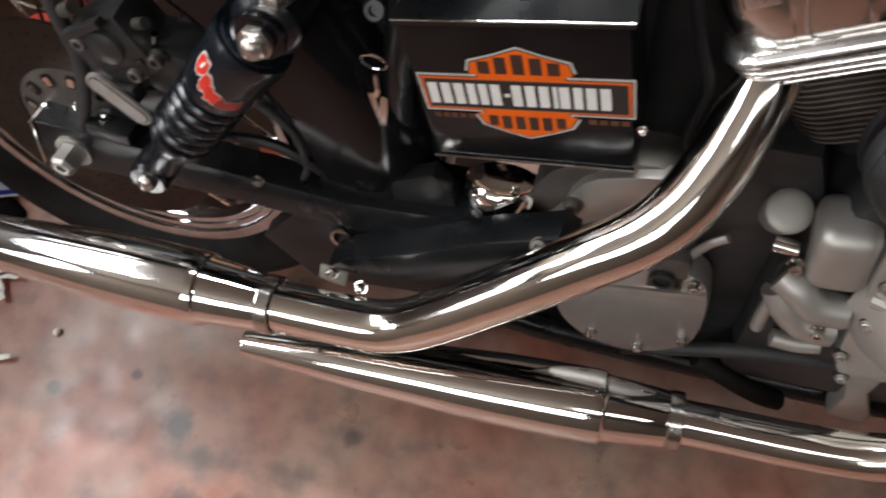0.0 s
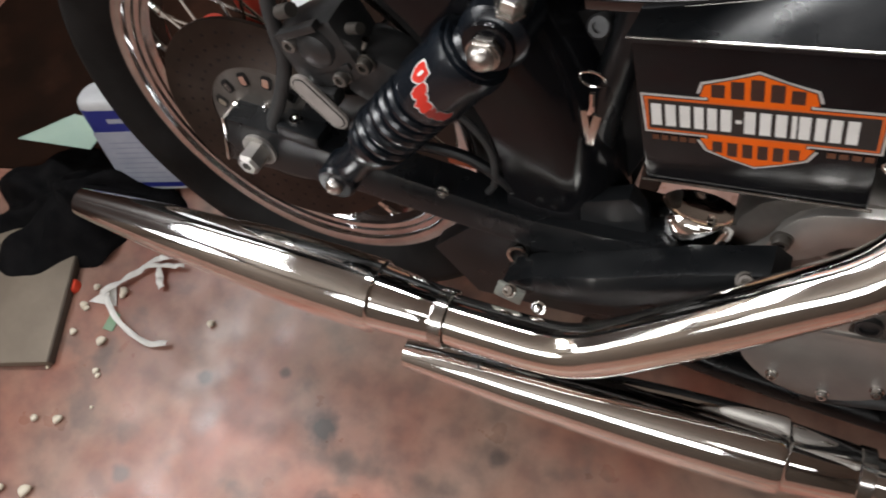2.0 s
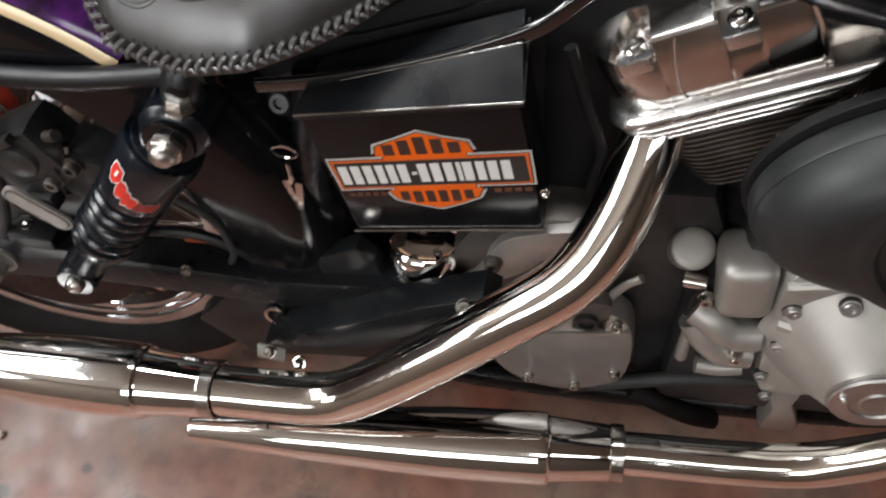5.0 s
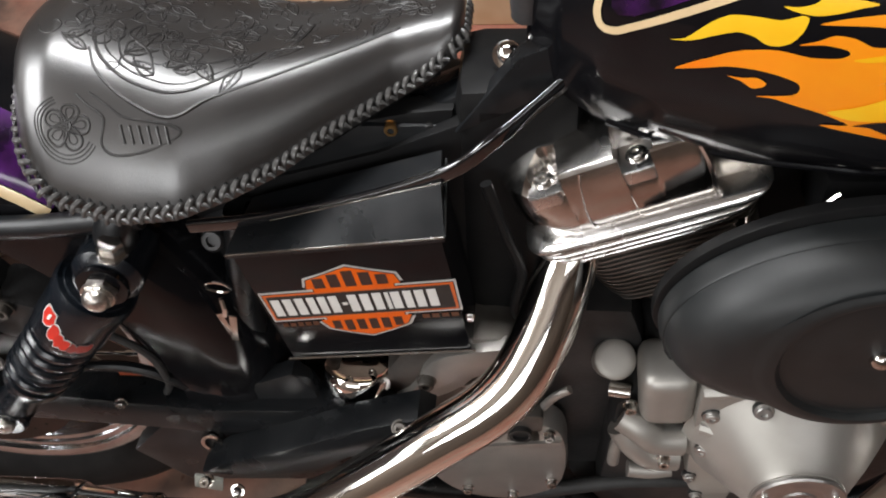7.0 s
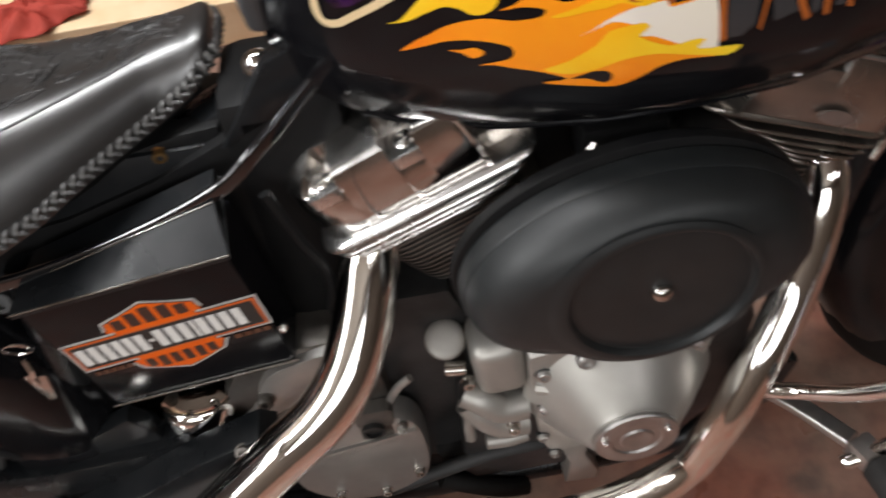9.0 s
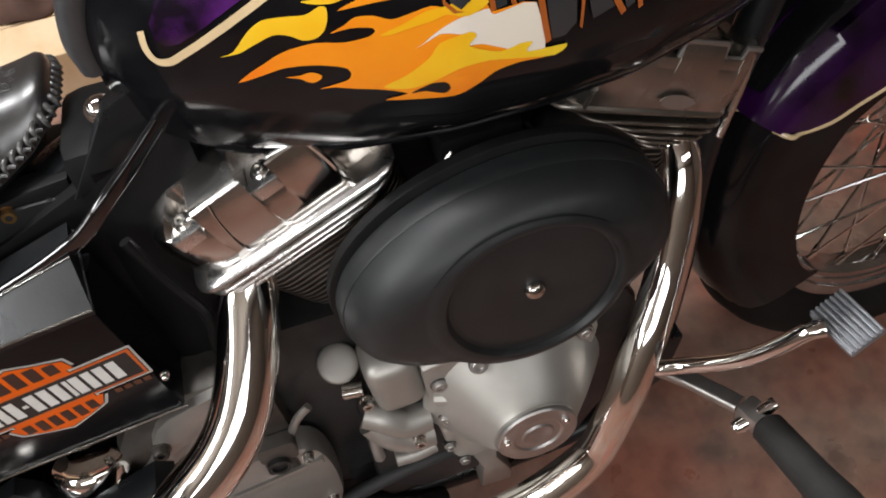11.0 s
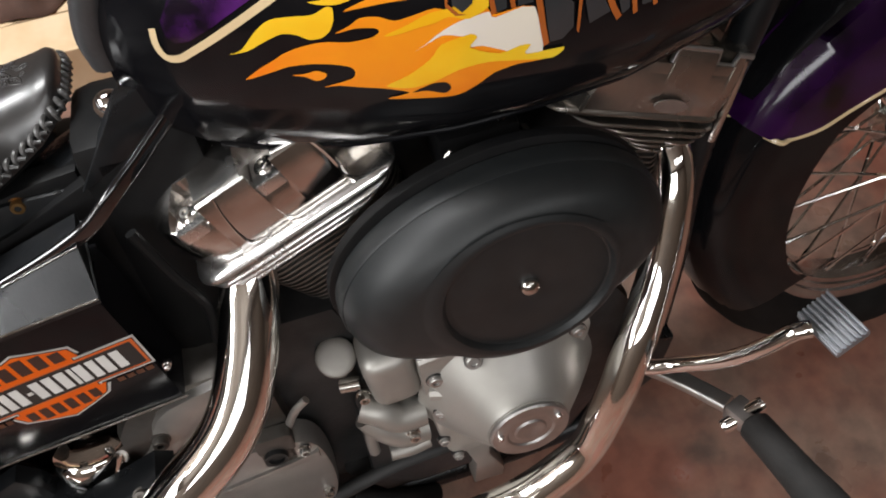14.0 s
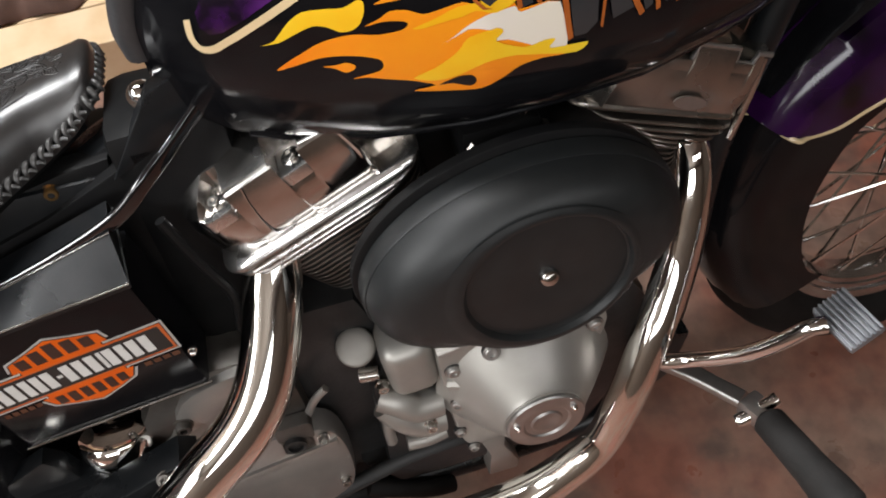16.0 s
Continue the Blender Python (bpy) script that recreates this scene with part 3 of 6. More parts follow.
dome(shock, hi + Vector((0, -0.040, 0)), RIGHT, 0.0108, 0.004, WORN_NUT, "cap_nut", "round worn chrome cap nut")
dome(shock, (0.126, -0.142, 0.345), RIGHT, 0.0098, 0.003, WORN_NUT, "lower_cap_nut", "small chrome cap nut")
part("lower_eye", lathe([(0, -0.018), (0.019, -0.018), (0.021, -0.014), (0.021, 0.014), (0.018, 0.018), (0, 0.018)], axis_m(lo, lo + Vector((0, -1, 0))), 28), SHOCK_BLACK, shock)
# curved lettering on the spring cover, as plain blobs
rng = random.Random(4)
# duller inks for the label marks from the fifth on
DIM_LABEL = mat("dull_label_edge", (0.28, 0.25, 0.24), 0.5, base2=(0.16, 0.14, 0.13), scale=90)
DULL_RED = mat("dull_label_red", (0.30, 0.025, 0.018), 0.45, base2=(0.20, 0.02, 0.015), scale=90)


def cover_patch(a, w, h0, h1, off, slant):
    """A small patch wrapped on the spring cover with soft corners."""
    bm = bmesh.new()
    cols = []
    for i in range(6):
        t = i / 5
        inset = (h1 - h0) * 0.18 * (2 * t - 1) ** 4
        aa = a + w * t + 3.2
        cols.append([bm.verts.new(ax @ Vector(((0.0345 + off) * math.cos(aa), (0.0345 + off) * math.sin(aa), h + slant * t))) for h in (h0 + inset, h1 - inset)])
    for g, k in zip(cols, cols[1:]):
        bm.faces.new((g[0], g[1], k[1], k[0]))
    return bm


def cover_outline(pts, off):
    """A small flat outline (angle, height) wrapped on the spring cover."""
    bm = bmesh.new()
    bm.faces.new([bm.verts.new(ax @ Vector(((0.0345 + off) * math.cos(u + 3.2), (0.0345 + off) * math.sin(u + 3.2), v))) for u, v in pts])
    bmesh.ops.triangulate(bm, faces=bm.faces[:])
    return bm


def jagged(u0, v0, ru, rv, n):
    """A ragged blot round (u0, v0)."""
    out = []
    for k in range(n):
        r = rng.uniform(0.62, 1.15)
        out.append((u0 + ru * r * math.cos(2 * math.pi * k / n), v0 + rv * r * math.sin(2 * math.pi * k / n)))
    return out


blots = [(-0.78, 0.204, 0.27, 0.0165, 15), (-0.52, 0.193, 0.19, 0.0120, 9), (-0.31, 0.188, 0.17, 0.0105, 11), (-0.12, 0.185, 0.16, 0.0100, 8), (0.07, 0.184, 0.18, 0.0092, 10), (0.26, 0.185, 0.18, 0.0095, 9), (0.44, 0.187, 0.15, 0.0085, 9)]
for i, (u0, v0, ru, rv, n) in enumerate(blots):
    pts = jagged(u0, v0, ru, rv, n)
    inner = [(u0 + (u - u0) * 0.84, v0 + (v - v0) * 0.86) for u, v in pts]
    part("label_edge", cover_outline(pts, 0.0004 + 0.00002 * i), WHITE_INK if i < 4 else DIM_LABEL, shock, "pale outline of a label mark")
    part("label_patch", cover_outline(inner, 0.0008 + 0.00002 * i), RED if i < 4 else DULL_RED, shock, "red label mark")
    if i == 0:
        part("label_bar", cover_patch(u0 - ru * 0.2, ru * 0.3, v0 - rv * 0.22, v0 + rv * 0.28, 0.0013, 0.002), WHITE_INK, shock, "pale bar on a label mark")
part("upper_mount", tube([hi + Vector((0, 0.02, 0)), (0.315, -0.105, 0.585), (0.325, -0.095, 0.61)], 0.017, 16), FRAME_BLACK, shock)
part("mount_nut", lathe([(0, 0.014), (0.009, 0.014), (0.0105, 0.012), (0.0105, 0), (0.013, 0), (0.013, -0.003)], axis_m((0.318, -0.122, 0.584), (0.328, -0.128, 0.62)), 6), CHROME_DULL, shock, "grey hexagon mounting nut", smooth=False)

# rear fender
FC = Vector((0.0, 0.0, 0.318))


def fender_ring(a, rt, ri, hw, c=FC, n=9, thick=0.0025):
    """A section of a mudguard at angle a: side skirt, round crown, other skirt, and back along the inside."""
    pts = []
    prof = [(ri, -hw), (ri + (rt - ri) * 0.45, -hw * 1.02)]
    for k in range(n):
        b = math.pi * k / (n - 1)
        prof.append((rt - 0.045 + 0.045 * math.sin(b), -hw * math.cos(b)))
    prof += [(ri + (rt - ri) * 0.45, hw * 1.02), (ri, hw)]
    inner = [(r - (thick if abs(y) < hw * 0.98 else 0), y * 0.96) for r, y in prof[::-1]]
    for r, y in prof + inner:
        pts.append(c + Vector((r * math.cos(a), y, r * math.sin(a))))
    return pts


def fender(name, a0, a1, rt, ri_of, hw, c, label, steps=40):
    rings = [fender_ring(radians(a), rt(a), ri_of(a), hw, c) for a in np.linspace(a0, a1, steps)]
    return part(name, loft(rings), GLOSS_BLACK, bike, label)


rear_fender = fender("rear_fender", -28, 150, lambda a: 0.405, lambda a: 0.292, 0.088, FC, "gloss black rear fender with a purple panel")


def ring_patch(a0, a1, r0, r1, y, c, grow, steps=28):
    """A thin painted panel lying on a fender's right side."""
    bm = bmesh.new()
    rows = []
    for a in np.linspace(a0, a1, steps):
        row = []
        for k in range(7):
            r = r0 + (r1 - r0) * k / 6
            row.append(bm.verts.new(c + Vector((r * math.cos(radians(a)), y(r) - grow, r * math.sin(radians(a))))))
        rows.append(row)
    for g, h in zip(rows, rows[1:]):
        for k in range(6):
            bm.faces.new((g[k], g[k + 1], h[k + 1], h[k]))
    return bm


def side_y(rt, ri, hw):
    def y(r):
        m = ri + (rt - ri) * 0.45
        if r < m:
            return -hw * (1 + 0.02 * (r - ri) / (m - ri))
        s = min(1.0, max(0.0, (r - (rt - 0.045)) / 0.045))
        return -hw * math.cos(math.asin(s)) if r > rt - 0.045 else -hw * 1.01
    return y


RY = side_y(0.405, 0.292, 0.088)
part("pinstripe", ring_patch(47, 150, 0.366, 0.375, RY, FC, 0.0022), CREAM, rear_fender, "cream pinstripe")
part("purple_panel", ring_patch(47, 150, 0.376, 0.402, RY, FC, 0.0022), PURPLE, rear_fender, "marbled purple panel")
part("fender_strut", tube([(0.10, -0.097, 0.585), (0.22, -0.10, 0.585), (0.34, -0.10, 0.60)], 0.010, 12), FRAME_BLACK, rear_fender)

# ---- frame ----
def flat_bar(pts, thick, high, r, steps=6):
    """A bar of rounded rectangular section, its height upright, along a path."""
    path = smooth_path(pts, steps)
    rings = []
    for i, p in enumerate(path):
        t = (path[min(i + 1, len(path) - 1)] - path[max(i - 1, 0)]).normalized()
        side = t.cross(Vector((0, 0, 1))).normalized()
        upw = side.cross(t)
        rings.append([p + side * a + upw * b for a, b in rounded(thick, high, r, 4)])
    return loft(rings)


part("seat_rail", flat_bar([(0.36, -0.072, 0.562), (0.424, -0.072, 0.572), (0.514, -0.072, 0.597), (0.582, -0.070, 0.624), (0.616, -0.064, 0.649), (0.654, -0.040, 0.671), (0.69, -0.02, 0.695)], 0.007, 0.014, 0.0033), RAIL_BLACK, bike, "gloss black frame rail below the seat", angle=50)
part("frame_spine", box(0.16, 0.05, 0.05, 0.012, Matrix.Translation((0.61, 0.02, 0.632)) @ Matrix.Rotation(radians(-24), 4, "Y")), FRAME_BLACK, bike, "black frame backbone")
part("tank_bracket", plate([(0.585, 0.63), (0.60, 0.652), (0.635, 0.70), (0.66, 0.71), (0.665, 0.675), (0.62, 0.645)], -0.012, -0.03), FRAME_BLACK, bike, "black rear tank bracket")
dome(bike, (0.626, 0.004, 0.680), (0.1, -0.6, 0.8), 0.0095, 0.006, CHROME, "tank_bolt", "chrome tank mounting bolt")
part("under_seat_cover", plate([(0.455, 0.585), (0.505, 0.590), (0.552, 0.594), (0.574, 0.604), (0.582, 0.626), (0.583, 0.640), (0.55, 0.637), (0.50, 0.626), (0.46, 0.612)], 0.01, -0.012, 0.004), BLACK_MATTE, bike, "matte black under-seat cover")
bolt(bike, (0.531, -0.012, 0.622), RIGHT, 0.006, 0.006, mat("brass", (0.45, 0.26, 0.1), 0.35, 0.9, (0.3, 0.17, 0.06), 50), "cover_screw", "small brass-coloured screw")
bolt(bike, (0.563, -0.012, 0.622), RIGHT, 0.005, 0.004, DARK, "cover_screw")
bolt(bike, (0.545, -0.012, 0.612), RIGHT, 0.004, 0.004, DARK, "cover_screw")
part("seat_pan", loft([[Vector((x, o + y, z)) for y, z in ((-w, e), (w, e), (w * 0.9, e - 0.014), (-w * 0.9, e - 0.014))] for x, w, e, o in ((0.262, 0.05, 0.665, 0), (0.30, 0.095, 0.624, 0), (0.39, 0.108, 0.620, 0.004), (0.48, 0.070, 0.634, 0.028), (0.57, 0.035, 0.662, 0.056))]), BLACK_MATTE, bike, "black steel seat pan")
part("down_tube", tube([(1.165, -0.03, 0.66), (1.12, -0.035, 0.50), (1.10, -0.05, 0.34), (1.07, -0.06, 0.20), (1.0, -0.06, 0.10), (0.7, -0.06, 0.085), (0.45, -0.06, 0.11), (0.40, -0.06, 0.22)], 0.016, 16), FRAME_BLACK, bike, "black frame down tube")
part("frame_upright", tube([(0.39, -0.055, 0.24), (0.37, -0.05, 0.40), (0.40, -0.05, 0.56)], 0.017, 16), FRAME_BLACK, bike, "black frame upright")
part("side_plate", plate([(0.345, 0.315), (0.37, 0.345), (0.412, 0.366), (0.428, 0.345), (0.436, 0.31), (0.47, 0.292), (0.54, 0.285), (0.45, 0.255), (0.36, 0.262)], -0.065, -0.085, 0.004), FRAME_BLACK, bike, "black frame side plate")
ring = lathe([(0.0085, -0.004), (0.0125, -0.004), (0.0135, 0), (0.0125, 0.006), (0.0085, 0.006)], axis_m((0.307, -0.100, 0.257), (0.307, -0.13, 0.263)), 24, closed=True)
part("lug", ring, CHROME_DULL, swingarm, "round steel lug with a hole")
part("lower_plate", plate([(0.20, 0.215), (0.262, 0.285), (0.30, 0.312), (0.36, 0.318), (0.452, 0.326), (0.52, 0.322), (0.49, 0.245), (0.40, 0.165), (0.25, 0.15)], -0.07, -0.095, 0.004), FRAME_BLACK, bike, "black frame plate behind the exhaust")
part("belly_plate", plate([(0.36, 0.05), (0.84, 0.04), (0.86, 0.12), (0.70, 0.18), (0.40, 0.19)], -0.03, -0.05, 0.004), BLACK_MATTE, bike, "matte black lower frame plate")
step_bracket = part("exhaust_bracket", plate([(0.30, 0.245), (0.33, 0.268), (0.40, 0.30), (0.48, 0.345), (0.545, 0.372), (0.56, 0.362), (0.50, 0.318), (0.43, 0.262), (0.36, 0.24)], -0.10, -0.135, 0.004), FRAME_BLACK, bike, "black exhaust mounting bracket")
part("tab", box(0.030, 0.004, 0.026, 0.0012, face_m(0.314, -0.148, 0.252, -15) @ Matrix.Rotation(radians(90), 4, "X")), mat("zinc_plate", (0.46, 0.47, 0.42), 0.5, 0.5, (0.36, 0.37, 0.33), 80, bump=0.2), step_bracket, "zinc-plated square tab")
bolt(step_bracket, (0.316, -0.152, 0.262), (0, -0.6, 0.8), 0.006, 0.01, CHROME_DULL)
dome(step_bracket, (0.35, -0.160, 0.259), (0, -0.7, 0.7), 0.0055, 0.005)
bolt(step_bracket, (0.528, -0.137, 0.36), (0, -0.7, 0.7), 0.007, 0.006, ALU_DIRTY)
bolt(bike, (0.333, -0.063, 0.38), RIGHT, 0.006, 0.006, CHROME_DULL, "guard_bolt", "small steel guard bolt")
# added black plate that keeps the gap behind the shock dark
part("inner_filler", plate([(0.30, 0.40), (0.33, 0.52), (0.40, 0.55), (0.43, 0.42), (0.40, 0.34), (0.33, 0.34)], -0.025, -0.038, 0.004), BLACK_MATTE, bike, "black plate added to fill the dark gap")
part("cable", tube([(0.275, -0.040, 0.525), (0.301, -0.0434, 0.485), (0.324, -0.054, 0.455), (0.342, -0.064, 0.432), (0.356, -0.066, 0.425), (0.366, -0.064, 0.43)], 0.0035, 8), mat("brown_cable", (0.09, 0.06, 0.04), 0.5, base2=(0.07, 0.045, 0.03), scale=60), bike, "thin brown cable")
part("brake_line", tube([(0.19, -0.09, 0.42), (0.24, -0.095, 0.44), (0.275, -0.09, 0.40), (0.28, -0.088, 0.35), (0.27, -0.085, 0.325)], 0.004, 8), RUBBER_PLAIN, bike, "thin black brake line")
part("reflector", box(0.03, 0.006, 0.016, 0.002, face_m(0.245, -0.085, 0.365, 0) @ Matrix.Rotation(radians(90), 4, "X")), mat("amber_plastic", (0.30, 0.06, 0.02), 0.3, base2=(0.22, 0.045, 0.015), scale=50), bike, "small amber reflector")

# oil filler cup
cupm = axis_m((0.473, -0.071, 0.309), (0.475, -0.055, 0.344))
cup = part("filler_cup", lathe([(0.016, 0.0), (0.029, 0.006), (0.036, 0.018), (0.0385, 0.030), (0.0385, 0.036), (0.0365, 0.0395), (0.0350, 0.0380), (0.0315, 0.0335), (0.0250, 0.0285), (0.0150, 0.0255), (0, 0.0245)], cupm, 40), CHROME, bike, "small chrome oil filler cup")
part("neck", lathe([(0.017, -0.03), (0.019, -0.03), (0.019, 0.004), (0.015, 0.004)], cupm, 24), BLACK_MATTE, cup, "black filler neck")
for a in (0.9, 3.9):
    bolt(cup, cupm @ Vector((0.014 * math.cos(a), 0.014 * math.sin(a), 0.0255)), cupm.to_3x3() @ Vector((0, 0, 1)), 0.004, 0.004)

# ---- battery box ----
BOXP = [(0.401, 0.562), (0.577, 0.587), (0.597, 0.438), (0.427, 0.415)]
battery_box = part("battery_box", plate(BOXP, -0.04, -0.10, 0.004), GLOSS_BLACK, bike, "gloss black battery box with an orange badge")
lid_rings = [[Vector(p) for p in ((0.4000, -0.1045, 0.5575), (0.4000, -0.1045, 0.5640), (0.4030, -0.0780, 0.5665), (0.4040, -0.0740, 0.5665), (0.4080, -0.0400, 0.5670), (0.4080, -0.0400, 0.5600))],
             [Vector(p) for p in ((0.5805, -0.1045, 0.5837), (0.5805, -0.1045, 0.5902), (0.5770, -0.0780, 0.6185), (0.5765, -0.0740, 0.6195), (0.5750, -0.0400, 0.6215), (0.5750, -0.0400, 0.6100))]]
lid_rings = [[a.lerp(b, t) for a, b in zip(*lid_rings)] for t in (0.0, 0.5, 1.0)]
part("lid", loft(lid_rings), FRAME_BLACK, battery_box, "folded gloss black lid", angle=24)
# dull chrome tubes paint the highlights along the box's black edges
part("lid_fold_glint", tube([(0.4340, -0.0765, 0.5757), (0.5768, -0.0765, 0.6194)], 0.0007, 8, smooth=False), CHROME_DULL, battery_box, "thin bright highlight along the lid fold")
part("lid_edge", tube([(0.400, -0.1045, 0.5625), (0.5805, -0.1045, 0.5885)], 0.0012, 8, smooth=False), CHROME_DULL, battery_box, "thin bright highlight along the lid edge")
part("lid_edge", tube([(0.579, -0.047, 0.6185), (0.5805, -0.1045, 0.5895)], 0.0010, 8, smooth=False), SATIN_BLACK, battery_box)
part("bottom_edge_glint", tube([(0.424, -0.101, 0.4165), (0.60, -0.101, 0.4395)], 0.0013, 8, smooth=False), CHROME_DULL, battery_box)
dome(battery_box, (0.597, -0.1005, 0.487), RIGHT, 0.003, 0.003, CHROME, "stud")
BM = face_m(0.5025, -0.1003, 0.5035, 8.6)


def badge_outline(g):
    bw, bh, hw, hn, tip = 0.0865 + g, 0.0195 + g, 0.044 + g, 0.034 + g * 0.8, 0.0475 + g
    return [(bw, -bh), (bw + 0.001, bh), (hw - 0.006, bh), (hw - 0.006, bh + 0.004), (hw, bh + 0.004), (hw - 0.003, hn), (0.020, hn + 0.006), (0, tip), (-0.020, hn + 0.006), (-hw + 0.003, hn),
            (-hw, bh + 0.004), (-hw + 0.006, bh + 0.004), (-hw + 0.006, bh), (-bw, bh), (-bw + 0.002, -bh), (-hw + 0.006, -bh), (-hw + 0.006, -bh - 0.004), (-hw, -bh - 0.004), (-hw + 0.006, -hn),
            (-0.020, -hn - 0.007), (0, -tip), (0.020, -hn - 0.007), (hw - 0.006, -hn), (hw, -bh - 0.004), (hw - 0.006, -bh - 0.004), (hw - 0.006, -bh)]


def bars(rows, h, depth):
    bm = bmesh.new()
    for u0, u1, v0, v1, slant in rows:
        add(bm, prism([(u0, v0), (u1, v0), (u1 + slant, v1), (u0 + slant, v1)], depth, BM @ Matrix.Translation((0, 0, h))))
    return bm


part("badge_border", prism(badge_outline(0.0), 0.0006, BM), SILVER_FOIL, battery_box, "silver badge border", smooth=False)
part("badge_line", prism(badge_outline(-0.0018), 0.0002, BM @ Matrix.Translation((0, 0, 0.0006))), BLACK_INK, battery_box, smooth=False)
part("badge_field", prism(badge_outline(-0.0027), 0.0002, BM @ Matrix.Translation((0, 0, 0.0008))), ORANGE, battery_box, "orange shield badge", smooth=False)
part("badge_bar_edge", prism(rounded(0.167, 0.0325, 0.001, 2), 0.0002, BM @ Matrix.Translation((0.0005, 0, 0.0010))), mat("deep_orange", (0.60, 0.12, 0.02), 0.4, base2=(0.52, 0.10, 0.015), scale=40), battery_box, smooth=False)
part("badge_bar", prism(rounded(0.1625, 0.0295, 0.001, 2), 0.0002, BM @ Matrix.Translation((0.0005, 0, 0.0012))), BLACK_INK, battery_box, "black badge bar", smooth=False)
rows = []
u = -0.0785
for wd in (9, 9, 9, 8, 8, 9, 5, 9, 9, 9, 4, 9, 8, 9, 9):
    k = wd * 0.00118
    v = 0.0108 if wd != 5 else 0.0017
    rows.append((u, u + k * 0.74, -v, v, 0.0))
    u += k + 0.00035
for row in rows:
    part("badge_letter_bar", bars([row], 0.0014, 0.0003), WHITE_INK, battery_box, smooth=False)
rows = [(-0.033 + i * 0.0138, -0.033 + i * 0.0138 + 0.0095, 0.0215, 0.0335 + (0.004 if i in (1, 3) else 0.007 if i == 2 else 0), 0) for i in range(5)]
rows += [(-0.032 + i * 0.0112, -0.032 + i * 0.0112 + 0.0075, -0.0335 - (0.003 if 0 < i < 5 else 0), -0.0225, 0) for i in range(6)]
BAR_INK = mat("brown_black_ink", (0.05, 0.018, 0.01), 0.4, base2=(0.035, 0.014, 0.01), scale=40)
for row in rows:
    part("badge_small_bar", bars([row], 0.001, 0.0003), BAR_INK, battery_box, smooth=False)
rows = [(-0.079 + i * 0.0072, -0.079 + i * 0.0072 + 0.0052, -0.0275, -0.0225, 0) for i in range(5)] + [(0.05 + i * 0.0085, 0.05 + i * 0.0085 + 0.0062, -0.0275, -0.0225, 0) for i in range(4)]
DIM_INK = mat("faded_orange_ink", (0.10, 0.03, 0.008), 0.5, base2=(0.07, 0.02, 0.006), scale=60)
for row in rows:
    part("badge_dim_bar", bars([row], 0.0002, 0.0003), DIM_INK, battery_box, smooth=False)

# ---- seat ----
SX = (0.249, 0.252, 0.2556, 0.2637, 0.276, 0.2903, 0.338, 0.385, 0.42, 0.45, 0.48, 0.51, 0.54, 0.565, 0.580, 0.586, 0.590)
SW = (0.015, 0.035, 0.058, 0.092, 0.108, 0.118, 0.126, 0.125, 0.112, 0.098, 0.082, 0.068, 0.056, 0.048, 0.042, 0.034, 0.02)
SO = (0, 0, 0, 0, 0, 0, 0.002, 0.004, 0.010, 0.018, 0.028, 0.040, 0.053, 0.056, 0.056, 0.056, 0.056)
SE = (0.691, 0.688, 0.678, 0.658, 0.645, 0.633, 0.6205, 0.625, 0.6285, 0.632, 0.640, 0.645, 0.651, 0.662, 0.674, 0.677, 0.678)
SC = (0.698, 0.702, 0.706, 0.711, 0.714, 0.716, 0.709, 0.699, 0.694, 0.690, 0.687, 0.685, 0.684, 0.686, 0.688, 0.687, 0.684)


def seat_pt(x, s, lift=0.0):
    w, e, c, o = (float(np.interp(x, SX, k)) for k in (SW, SE, SC, SO))
    z = e + (c - e) * (1 - abs(s) ** 2.7) + 0.012 * (1 - abs(s) ** 12)
    if 0.30 < x < 0.58:
        z -= 0.011 * math.exp(-(s / 0.45) ** 2) * math.sin(math.pi * (x - 0.30) / 0.28)
    return Vector((x, o + w * s, z + lift))


def seat_ring(x, n=33):
    w, e, o = (float(np.interp(x, SX, k)) for k in (SW, SE, SO))
    return [seat_pt(x, -1 + 2 * k / (n - 1)) for k in range(n)] + [Vector((x, o + w * s, e - 0.006)) for s in np.linspace(1, -1, 9)]


xs = list(np.linspace(0.249, 0.31, 16)) + list(np.linspace(0.318, 0.580, 34)) + [0.583, 0.586, 0.590]
seat = part("seat", loft([seat_ring(x) for x in xs]), LEATHER, bike, "black tooled leather solo seat with laced edge", angle=60)
